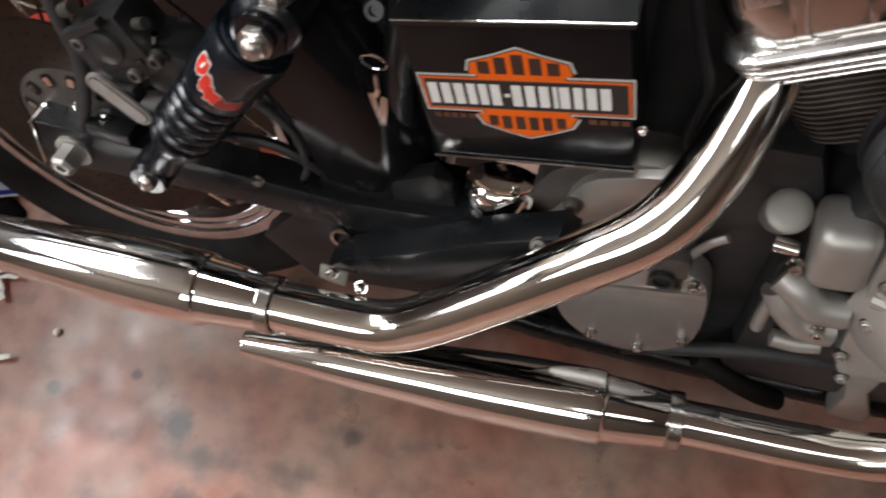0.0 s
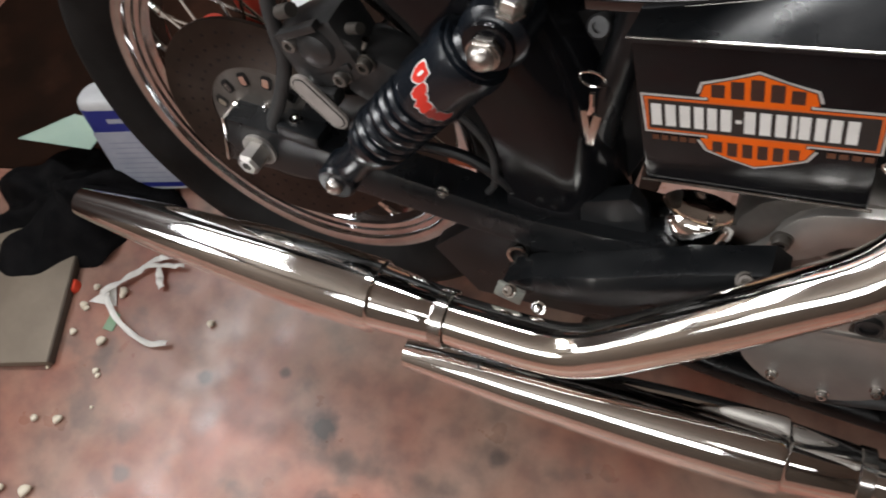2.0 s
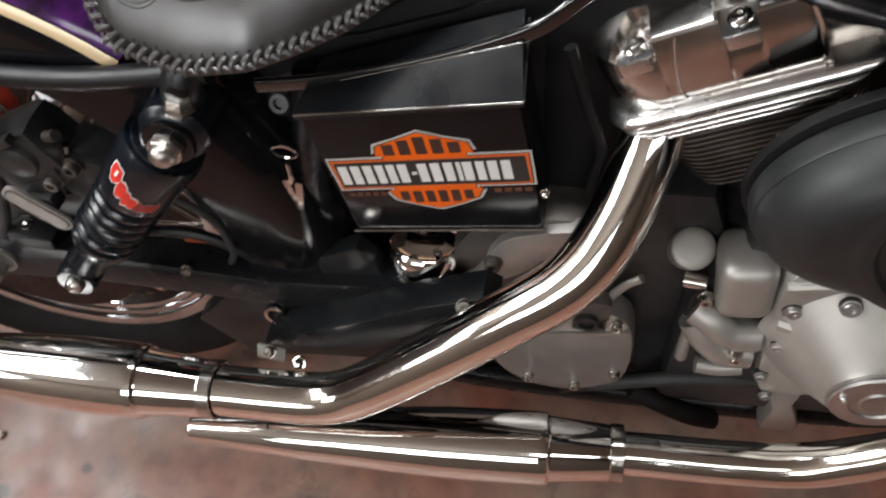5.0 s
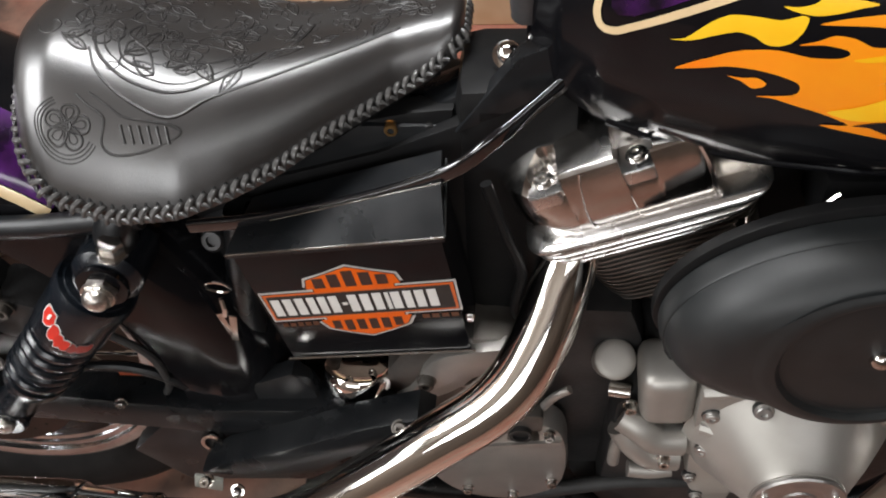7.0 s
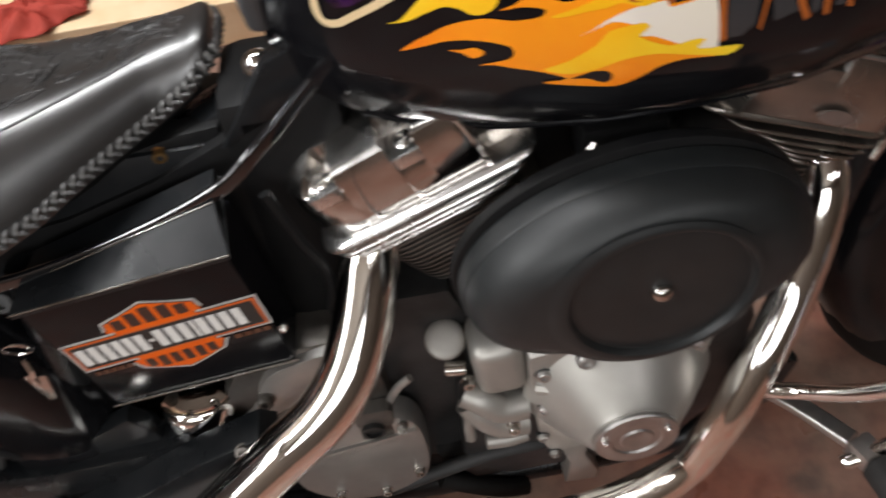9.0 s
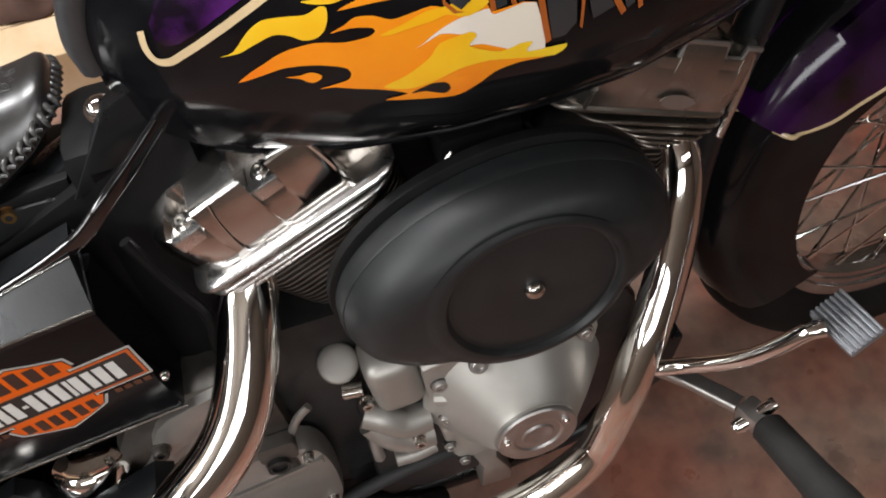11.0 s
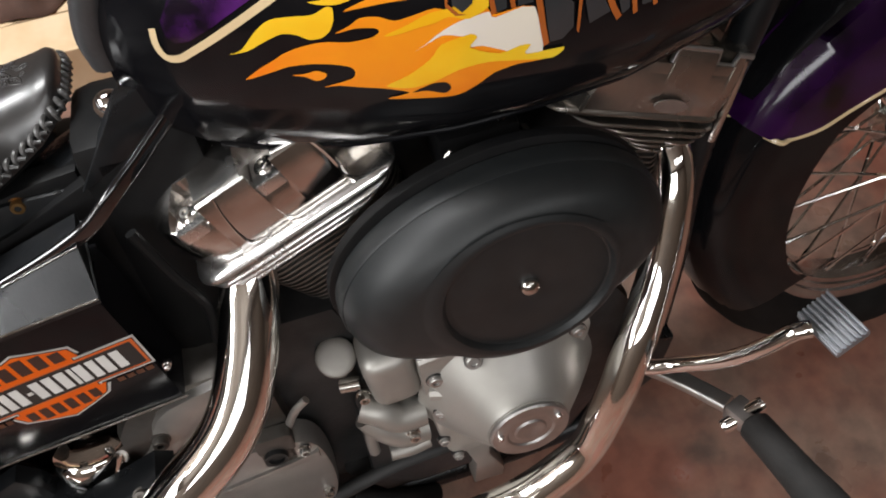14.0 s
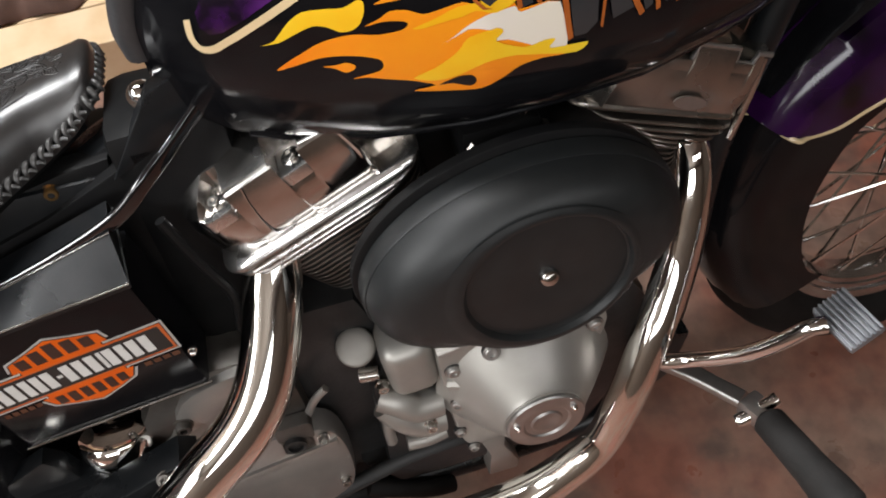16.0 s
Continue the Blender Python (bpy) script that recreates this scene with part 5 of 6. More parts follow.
# oil pump housing with its cast passages
pump = bmesh.new()
add(pump, box(0.052, 0.060, 0.076, 0.019, Matrix.Translation((0.779, -0.080, 0.372)) @ Matrix.Rotation(radians(-5), 4, "Y"), 5))
add(pump, tube([(0.742, -0.092, 0.328), (0.758, -0.10, 0.322), (0.775, -0.104, 0.308), (0.8015, -0.102, 0.304)], 0.0165, 18))
add(pump, tube([(0.744, -0.088, 0.305), (0.756, -0.096, 0.288), (0.776, -0.10, 0.270), (0.8015, -0.098, 0.266)], 0.0165, 18))
add(pump, tube([(0.757, -0.095, 0.228), (0.78, -0.095, 0.226), (0.802, -0.092, 0.227)], 0.0095, 14))
add(pump, box(0.056, 0.05, 0.10, 0.008, Matrix.Translation((0.773, -0.06, 0.30))))
add(pump, tube([(0.744, -0.088, 0.290), (0.741, -0.092, 0.262), (0.741, -0.092, 0.236)], 0.0065, 12))
oil_pump = part("oil_pump", pump, ALU, bike, "silver cast oil pump with curved passages")
for p in ((0.747, -0.095, 0.350), (0.786, -0.1125, 0.2805)):
    bolt(oil_pump, p, RIGHT, 0.006, 0.008, CHROME_DULL)
part("oil_fitting", tube([(0.728, -0.08, 0.355), (0.748, -0.085, 0.358)], 0.008, 12, smooth=False), CHROME_DULL, oil_pump)
leg = part("engine_foot", plate([(0.835, 0.205), (0.872, 0.205), (0.868, 0.165), (0.885, 0.12), (0.882, 0.105), (0.845, 0.105), (0.85, 0.15)], -0.075, -0.10, 0.004), ALU, bike, "silver cast engine foot")
# chrome starter end cap
sm2 = axis_m((0.731, -0.045, 0.357), (0.731, -0.066, 0.385))
part("starter_cap", lathe([(0, 0.0405), (0.012, 0.0402), (0.0175, 0.0393), (0.0195, 0.0380), (0.0205, 0.0355), (0.0205, 0.0), (0.016, 0), (0.016, -0.02), (0, -0.02)], sm2, 40), ALU, bike, "round grey starter end cap")

# transmission
part("case_neck", plate(soft([(0.64, 0.14), (0.77, 0.13), (0.77, 0.44), (0.66, 0.44), (0.64, 0.40)], 1), 0.06, -0.052, 0.008), DARK, engine, "dark cast neck between engine and gearbox")
trans = part("transmission_case", plate(soft([(0.50, 0.35), (0.53, 0.40), (0.60, 0.42), (0.66, 0.41), (0.672, 0.20), (0.65, 0.17), (0.55, 0.18), (0.51, 0.24)], 1), 0.08, -0.072, 0.01), ALU_DIRTY, bike, "grey cast transmission case")
part("side_cover", plate(soft([(0.536, 0.215), (0.545, 0.165), (0.590, 0.126), (0.655, 0.128), (0.694, 0.165), (0.694, 0.265), (0.672, 0.30), (0.60, 0.30), (0.55, 0.265)]), -0.06, -0.09, 0.010), ALU_GREY, trans, "rounded silver transmission cover")
part("cover_band", plate([(0.545, 0.235), (0.685, 0.262), (0.685, 0.272), (0.548, 0.246)], -0.07, -0.094, 0.002), ALU_GREY, trans)
for p in ((0.583, -0.092, 0.158), (0.635, -0.092, 0.149), (0.678, -0.092, 0.182), (0.672, -0.092, 0.282)):
    bolt(trans, p, RIGHT, 0.0055, 0.006, CHROME_DULL)
part("plug", lathe([(0, 0.002), (0.0085, 0.002), (0.0085, 0.006), (0.012, 0.006), (0.012, 0)], face_m(0.642, -0.090, 0.284), 18), DARK, trans, "dark recessed plug")
part("bracket_arm", plate(soft([(0.505, 0.315), (0.535, 0.34), (0.548, 0.385), (0.575, 0.405), (0.65, 0.42), (0.65, 0.385), (0.60, 0.372), (0.58, 0.345), (0.55, 0.325)], 1), -0.065, -0.082, 0.004), ALU_GREY, trans, "pale cast bracket arm")
for rib in (((0.578, -0.074, 0.352), (0.584, -0.076, 0.370), (0.592, -0.076, 0.381), (0.607, -0.076, 0.396), (0.624, -0.076, 0.407), (0.645, -0.076, 0.410)), ((0.578, -0.074, 0.350), (0.595, -0.076, 0.346), (0.62, -0.076, 0.350), (0.64, -0.076, 0.358)), ((0.66, -0.074, 0.30), (0.675, -0.076, 0.33), (0.69, -0.076, 0.345))):
    part("case_rib", tube(rib, 0.0045, 10), ALU_GREY, trans)
part("case_boss", prism(rounded(0.040, 0.052, 0.006, 4), 0.016, face_m(0.645, -0.074, 0.288), 0.003), ALU_DIRTY, trans, "square cast boss")
bolt(trans, (0.548, -0.083, 0.36), RIGHT, 0.008, 0.008, ALU_DIRTY)
part("oil_hose", tube([(0.70, -0.085, 0.14), (0.73, -0.09, 0.125), (0.77, -0.09, 0.10), (0.80, -0.085, 0.085)], 0.011, 12), RUBBER_GREY, bike, "grey rubber oil hose")
part("oil_hose", tube([(0.62, -0.08, 0.12), (0.70, -0.085, 0.16), (0.76, -0.085, 0.18), (0.83, -0.08, 0.18)], 0.009, 12), RUBBER_PLAIN, bike, "black rubber oil hose")
part("wiring_loom", tube([(0.61, -0.055, 0.60), (0.625, -0.06, 0.55), (0.64, -0.06, 0.50), (0.635, -0.055, 0.44), (0.66, -0.05, 0.40)], 0.005, 10), BLACK_MATTE, bike, "black wiring loom")

# air cleaner
am = face_m(0.893, -0.117, 0.5455, 9)
back = prism([((0.135 if math.cos(t) > 0 else 0.151) * math.cos(t), (0.105 if math.sin(t) > 0 else 0.081) * math.sin(t) - 0.010) for t in np.linspace(0, 2 * math.pi, 65)[:-1]], 0.010, am @ Matrix.Translation((0, 0, -0.012)), 0.003)
air = part("air_cleaner", back, BLACK_MATTE, bike, "oval satin black air cleaner with a chrome bolt")
rings = []
for s, w in ((0.985, -0.002), (1.0, 0.0), (1.0, 0.010), (0.992, 0.018), (0.985, 0.0195), (0.98, 0.0195), (0.975, 0.023), (0.95, 0.033), (0.91, 0.042), (0.85, 0.049), (0.78, 0.0535), (0.72, 0.0558)):
    rings.append([am @ Vector(((0.136 if math.cos(t) > 0 else 0.147) * s * math.cos(t), (0.0990 if math.sin(t) > 0 else 0.0780) * s * math.sin(t) - 0.0125, w * (1 + 0.07 * min(0.0, math.sin(t))))) for t in np.linspace(0, 2 * math.pi, 73)[:-1]])
for r, w in ((0.0800, 0.0566), (0.0790, 0.0570), (0.0765, 0.0584), (0.0735, 0.0592), (0.0712, 0.0586), (0.0700, 0.0564), (0.0690, 0.0535), (0.0675, 0.0526), (0.0645, 0.0530), (0.0625, 0.0531), (0.055, 0.0536), (0.040, 0.0538), (0.030, 0.0536), (0.019, 0.0524), (0.012, 0.0520)):
    k = min(1.0, max(0.0, (r - 0.068) / 0.012))
    rings.append([am @ Vector((r * (1 + 0.06 * k) * math.cos(t) + 0.005 - 0.005 * k, r * math.sin(t) - 0.008, w)) for t in np.linspace(0, 2 * math.pi, 73)[:-1]])
part("cover", loft(rings), SATIN_BLACK, air, "domed satin black cover with a round step")
dome(air, am @ Vector((0.005, -0.008, 0.0518)), RIGHT, 0.0088, 0.0012, CHROME_DULL, "centre_bolt", "round chrome centre bolt")
# carburettor
carb = bmesh.new()
add(carb, lathe([(0, 0.05), (0.026, 0.05), (0.03, 0.045), (0.03, 0.02), (0.024, 0.018), (0.024, -0.03), (0, -0.03)], axis_m((0.89, -0.03, 0.60), (0.89, -0.03, 0.70)), 24))
add(carb, box(0.07, 0.05, 0.05, 0.008, Matrix.Translation((0.895, -0.05, 0.60))))
carburettor = part("carburettor", carb, BLACK_MATTE, bike, "black carburettor below the fuel tank")
part("choke_lever", tube([(0.857, -0.08, 0.60), (0.86, -0.085, 0.612), (0.868, -0.085, 0.622)], 0.003, 8), CHROME_DULL, carburettor, "small steel lever")
dome(carburettor, (0.914, -0.066, 0.628), RIGHT, 0.004, 0.003)

# ---- fuel tank ----
TX = (0.640, 0.66, 0.69, 0.73, 0.80, 0.87, 0.93, 1.00, 1.08, 1.15, 1.18)
TW = (0.012, 0.040, 0.062, 0.082, 0.114, 0.138, 0.148, 0.150, 0.135, 0.105, 0.07)
TB = (0.72, 0.690, 0.672, 0.662, 0.658, 0.662, 0.668, 0.675, 0.69, 0.71, 0.74)
TT = (0.76, 0.79, 0.815, 0.84, 0.865, 0.875, 0.878, 0.875, 0.865, 0.845, 0.82)


def tank_pt(x, a, grow=0.0):
    """The tank's skin at x and angle a, in radians: 0 on its left side, pi on its right."""
    w, b, t = (float(np.interp(x, TX, k)) for k in (TW, TB, TT))
    zc, h = b + 0.45 * (t - b), (t - b)
    c, s = math.cos(a), math.sin(a)
    hh = (0.55 if s > 0 else 0.45) * h
    return Vector((x, (w + grow) * math.copysign(abs(c) ** (0.8 if s > 0 else 0.42), c), zc + (hh + grow) * math.copysign(abs(s) ** 0.85, s) - 0.10 * max(0.0, -s - 0.5) ** 2))


txs = np.interp(np.linspace(0, 1, 61), np.linspace(0, 1, len(TX)), TX)
tank = part("fuel_tank", loft([[tank_pt(float(x), 2 * math.pi * i / 64) for i in range(64)] for x in txs]), GLOSS_BLACK, bike, "black fuel tank painted with orange flames", angle=80)


def skin(poly, grow):
    """A painted patch on the tank's right side; poly holds (x, degrees above its widest line)."""
    bm = bmesh.new()
    vs = [bm.verts.new((x * 100, a, 0)) for x, a in poly]
    es = [bm.edges.new((vs[i], vs[(i + 1) % len(vs)])) for i in range(len(vs))]
    bmesh.ops.triangle_fill(bm, use_beauty=True, edges=es)
    for _ in range(2):
        big = [e for e in bm.edges if abs(e.verts[0].co.x - e.verts[1].co.x) > 0.8 or abs(e.verts[0].co.y - e.verts[1].co.y) > 3.5]
        if big:
            bmesh.ops.subdivide_edges(bm, edges=big, cuts=2, use_grid_fill=True)
            bmesh.ops.triangulate(bm, faces=bm.faces[:])
    for v in bm.verts:
        v.co = tank_pt(v.co.x / 100, math.pi - radians(v.co.y), grow)
    return bm


def rounder(poly, n=3):
    """A closed outline through the given points with soft curves between them."""
    out = []
    k = len(poly)
    for i in range(k):
        p0, p1, p2, p3 = (Vector((*poly[(i + j - 1) % k], 0)) for j in range(4))
        for q in range(n):
            t = q / n
            c = 0.5 * (2 * p1 + (p2 - p0) * 0.75 * t + (2 * p0 - 5 * p1 + 4 * p2 - p3) * 0.75 * t * t + (3 * p1 - p0 - 3 * p2 + p3) * 0.75 * t ** 3)
            lin = p1.lerp(p2, t)
            c = lin.lerp(0.5 * (2 * p1 + (p2 - p0) * t + (2 * p0 - 5 * p1 + 4 * p2 - p3) * t * t + (3 * p1 - p0 - 3 * p2 + p3) * t ** 3), 0.8)
            out.append((c.x, c.y))
    return out


ART_YELLOW1 = [(0.7289, 2.4), (0.738, 3.4), (0.7499, 8.8), (0.7601, 11.6), (0.774, 11.4), (0.7858, 10.8), (0.795, 12.4), (0.7987, 11.6), (0.7977, 8.2), (0.7937, 5.1), (0.788, 3.7), (0.781, 3.7), (0.7732, 5.7), (0.7647, 6.5), (0.7532, 4.8), (0.7412, 2.7)]
ART_YELLOW2 = [(0.7851, 14.8), (0.7926, 14.7), (0.7997, 15.8), (0.8075, 18.3), (0.8301, 16.7), (0.823, 15.4), (0.8123, 13.5), (0.8018, 12.5), (0.792, 13.3)]
ART_ORANGE = [(0.7343, -7.2), (0.7453, -2.8), (0.7576, 0.0), (0.7712, 1.8), (0.7875, 2.6), (0.8043, 1.7), (0.8184, 2.1), (0.8229, 3.2), (0.8208, 4.3), (0.8091, 5.0), (0.7969, 4.4), (0.8061, 6.0), (0.8135, 7.7), (0.8236, 7.3), (0.8331, 5.5), (0.8433, 6.1), (0.8569, 7.2), (0.8664, 5.5), (0.8781, 3.8), (0.8869, 5.3), (0.8918, 2.7), (0.9161, 2.5), (0.9199, -11.6), (0.9342, -12.7), (0.9309, -15.2), (0.9201, -16.5), (0.9052, -16.0), (0.8906, -17.7), (0.8801, -22.3), (0.8658, -27.0), (0.851, -26.8), (0.8212, -23.7), (0.836, -21.5), (0.8214, -17.4), (0.8071, -15.2), (0.7929, -13.2), (0.7827, -13.5), (0.8006, -10.4), (0.804, -7.9), (0.8018, -5.3), (0.7917, -3.7), (0.7778, -2.8), (0.7634, -3.1), (0.7518, -4.8)]
ART_ORANGE2 = [(0.8043, 10.3), (0.8151, 12.1), (0.829, 13.6), (0.8425, 14.6), (0.8616, 12.9), (0.8607, 9.5), (0.8479, 10.6), (0.828, 10.7), (0.8145, 10.4)]
ART_DROP = [(0.7646, -6.7), (0.773, -6.5), (0.7805, -5.6), (0.7861, -7.1), (0.7849, -9.0), (0.7792, -10.2), (0.7726, -7.9)]
ART_WHITE = [(0.8409, -3.0), (0.8553, 0.4), (0.8692, 2.8), (0.8797, 3.4), (0.8885, 3.7), (0.8918, 2.0), (0.9161, 2.5), (0.921, -11.8), (0.9063, -10.9), (0.8933, -7.1), (0.8825, -4.4), (0.8735, -3.9), (0.8791, -1.6), (0.8687, -0.1), (0.8587, 0.3), (0.8499, -1.0)]
ART_YELLOW3 = [(0.8216, -15.6), (0.8363, -11.5), (0.8509, -5.9), (0.8583, -1.5), (0.8757, -0.1), (0.8801, -1.4), (0.8753, -4.1), (0.8934, -8.6), (0.9059, -7.4), (0.9132, -7.9), (0.91, -11.5), (0.9348, -12.2), (0.9274, -16.2), (0.9048, -13.6), (0.8862, -11.3), (0.868, -12.0), (0.8504, -16.8), (0.836, -18.2)]
ART_YELLOW4 = [(0.8253, 2.2), (0.8394, 4.0), (0.8534, 6.3), (0.865, 6.7), (0.8805, 8.2), (0.8858, 9.3), (0.8886, 5.2), (0.8762, 3.1), (0.8646, 4.5), (0.8561, 3.5), (0.8458, 2.9), (0.832, 1.9)]
ART_HOLE = [(0.8378, -21.3), (0.8504, -17.6), (0.8594, -17.8), (0.8622, -21.4), (0.8581, -24.1), (0.8469, -21.2)]
ART_PURPLE = [(0.693, 21.1), (0.6932, 13.3), (0.698, 9.7), (0.7068, 9.4), (0.7245, 12.8), (0.7452, 17.8), (0.7669, 22.8), (0.7075, 33.6)]
PIN = [(0.6859, 18.9), (0.6848, 10.6), (0.6878, 5.0), (0.6966, 3.5), (0.7074, 5.5), (0.7307, 10.4), (0.7511, 15.2), (0.7755, 21.0)]
MARK_0 = [(0.8675, 13.3), (0.8731, 13.3), (0.8819, 11.6), (0.8786, 6.8), (0.8724, 5.1), (0.8668, 7.5)]
MARK_1 = [(0.8907, 11.7), (0.8997, 10.9), (0.8989, 3.8), (0.8926, 3.2)]
MARK_2 = [(0.9054, 10.3), (0.9131, 9.6), (0.9151, 3.9), (0.9058, 3.7)]
MARK_3 = [(0.9213, 4.9), (0.9317, 4.9), (0.94, 1.5), (0.9402, -4.8), (0.9332, -8.3), (0.9251, -8.4)]
MARK_4 = [(0.9464, 3.7), (0.9554, 5.1), (0.9644, -3.0), (0.9508, -5.3)]
MARK_5 = [(0.9665, 4.5), (0.9759, 3.6), (0.9771, -3.7), (0.9725, -5.2)]
MARK_6 = [(0.9834, 2.8), (0.9903, 2.2), (0.9915, -3.6), (0.9855, -3.8)]
EDGE_0 = [(0.8635, 12.8), (0.8656, 13.6), (0.8643, 8.0), (0.8697, 5.1), (0.8747, 4.4), (0.8682, 4.6), (0.8628, 7.3)]
EDGE_1 = [(0.8877, 11.8), (0.8903, 11.6), (0.8926, 3.3), (0.8894, 2.9)]
EDGE_2 = [(0.8998, 9.3), (0.9032, 9.0), (0.9044, 3.4), (0.9016, 3.6)]
EDGE_3 = [(0.9165, 4.2), (0.9203, 4.2), (0.9244, -8.5), (0.921, -9.6)]
EDGE_4 = [(0.9437, 4.9), (0.9463, 4.6), (0.9448, -0.7), (0.9437, -7.6), (0.942, -6.4)]
EDGE_5 = [(0.9565, 5.5), (0.9609, 5.0), (0.9718, -5.5), (0.9688, -6.9)]
EDGE_6 = [(0.9769, 2.3), (0.9802, 2.3), (0.9825, -5.6), (0.9797, -6.3)]
EDGE_7 = [(0.9903, 2.2), (0.993, 1.9), (0.9957, -4.6), (0.9927, -4.8)]
for nm, poly, grow, mt, lb in (("flame_orange", ART_ORANGE, 0.0010, FLAME_ORANGE, "orange flame"), ("flame_orange", ART_ORANGE2, 0.0010, FLAME_ORANGE, "orange flame"), ("flame_drop", ART_DROP, 0.0010, FLAME_ORANGE, "small orange flame drop"),
                               ("flame_yellow", ART_YELLOW1, 0.0010, FLAME_YELLOW, "yellow flame lick"), ("flame_yellow", ART_YELLOW2, 0.0010, FLAME_YELLOW, "yellow flame lick"),
                               ("flame_yellow", ART_YELLOW3, 0.0018, FLAME_YELLOW, "yellow flame streak"), ("flame_yellow", ART_YELLOW4, 0.0018, FLAME_YELLOW, "yellow flame streak"),
                               ("flame_white", ART_WHITE, 0.0014, FLAME_WHITE, "cream white flame heart"), ("flame_gap", ART_HOLE, 0.0014, GLOSS_BLACK, "black gap in the flames")):
    part(nm, skin(rounder(poly), grow), mt, tank, lb)
part("purple_panel", skin(ART_PURPLE, 0.0010), PURPLE, tank, "marbled purple panel")
pp = smooth_path([(x * 100, a, 0) for x, a in PIN], 5)
lft, rgt = [], []
for i, p in enumerate(pp):
    t = (pp[min(i + 1, len(pp) - 1)] - pp[max(i - 1, 0)])
    n = Vector((-t.y * 0.16, t.x * 6.0, 0))
    n = n / math.hypot(n.x, n.y / 6.5) * 0.23
    lft.append(((p.x + n.x) / 100, p.y + n.y))
    rgt.append(((p.x - n.x) / 100, p.y - n.y))
part("pinstripe", skin(lft + rgt[::-1], 0.0014), CREAM, tank, "cream pinstripe")
GREY_MARK = mat("dark_grey_lacquer", (0.035, 0.037, 0.04), 0.2, coat=0.5, base2=(0.028, 0.03, 0.032), scale=20)
bm = bmesh.new()
for p in (MARK_0, MARK_1, MARK_2, MARK_3, MARK_4, MARK_5, MARK_6):
    add(bm, skin(p, 0.0022))
part("tank_mark", bm, GREY_MARK, tank, "dark grey plain shapes on the tank")
bm = bmesh.new()
for p in (EDGE_0, EDGE_1, EDGE_2, EDGE_3, EDGE_4, EDGE_5, EDGE_6, EDGE_7):
    add(bm, skin(p, 0.0026))
part("tank_mark_edge", bm, mat("copper_orange_lacquer", (0.42, 0.11, 0.02), 0.2, coat=0.5, base2=(0.36, 0.09, 0.015), scale=20), tank, "orange edges of the tank marks")
part("tank_console_strap", tube([(0.640, -0.004, 0.72), (0.640, -0.010, 0.75), (0.655, -0.016, 0.79), (0.69, -0.02, 0.83), (0.74, -0.02, 0.855)], 0.012, 12), mat("grey_black_leather", (0.05, 0.05, 0.052), 0.4, base2=(0.035, 0.035, 0.036), scale=30, bump=0.2), tank, "grey leather tank strap")
part("tank_seam", tube([tank_pt(x, math.pi + radians(68), 0.001) for x in np.linspace(0.70, 1.14, 20)], 0.0022, 6, smooth=False), GLOSS_BLACK, tank)

# ---- front end ----
C2 = Vector((1.49, 0.04, 0.335))
RI = ((85, 130, 147, 160, 170, 183, 196, 204, 210), (0.24, 0.235, 0.248, 0.243, 0.240, 0.234, 0.229, 0.222, 0.205))
RT = ((85, 150, 165, 178, 190, 210), (0.372, 0.370, 0.362, 0.350, 0.340, 0.325))
front_fender = fender("front_fender", 85, 208, lambda a: float(np.interp(a, *RT)), lambda a: float(np.interp(a, *RI)), 0.080, C2, "black and purple front fender with cream stripe")
FY = side_y(0.370, 0.245, 0.080)
PANEL = ((90, 0.236), (120, 0.240), (133, 0.249), (141.6, 0.266), (147.2, 0.281), (150.8, 0.306), (152, 0.325), (152.2, 0.366))
bm = bmesh.new()
rows = []
for a in np.linspace(88, 152, 60):
    r0 = float(np.interp(a, [p[0] for p in PANEL], [p[1] for p in PANEL]))
    rows.append([bm.verts.new(C2 + Vector((r * math.cos(radians(a)), FY(r) - 0.003, r * math.sin(radians(a))))) for r in np.linspace(r0, 0.368, 7)])
for g, h in zip(rows, rows[1:]):
    for k in range(6):
        bm.faces.new((g[k], g[k + 1], h[k + 1], h[k]))
part("purple_panel", bm, PURPLE_DIM, front_fender, "marbled purple panel")
part("stripe", tube([C2 + Vector((r * math.cos(radians(a)), FY(r) - 0.002, r * math.sin(radians(a)))) for a, r in PANEL], 0.0028, 8, 5), CREAM, front_fender, "cream stripe")
lever = [(1.02, -0.12, 0.30), (1.038, -0.138, 0.311), (1.063, -0.152, 0.322), (1.083, -0.173, 0.345), (1.101, -0.19, 0.368), (1.120, -0.202, 0.393), (1.137, -0.209, 0.414), (1.15, -0.213, 0.418)]
pedal = part("brake_pedal", tube(lever, 0.0085, 16, 6), CHROME, bike, "curved chrome brake pedal with ribbed pad")
pc = [Vector(p) for p in ((1.1827, -0.1845, 0.4307), (1.1481, -0.1949, 0.4132), (1.1597, -0.2458, 0.4118), (1.1881, -0.2355, 0.4264))]
ctr = sum(pc, Vector()) / 4
eu = ((pc[2] + pc[3]) / 2 - (pc[0] + pc[1]) / 2)
ev = ((pc[0] + pc[3]) / 2 - (pc[1] + pc[2]) / 2)
lu, lv = eu.length, ev.length
eu.normalize()
ev = (ev - eu * ev.dot(eu)).normalized()
ew = eu.cross(ev)
if ew.z < 0:
    ew = -ew
pm = Matrix.Translation(ctr) @ Matrix((eu, ev, ew)).transposed().to_4x4()
PAD = mat("grey_worn_aluminium", (0.30, 0.31, 0.33), 0.45, 0.6, (0.22, 0.23, 0.25), 40, bump=0.1)
part("pad", box(lu, lv, 0.010, 0.003, pm @ Matrix.Translation((0, 0, -0.005))), PAD, pedal, "ribbed aluminium pedal pad")
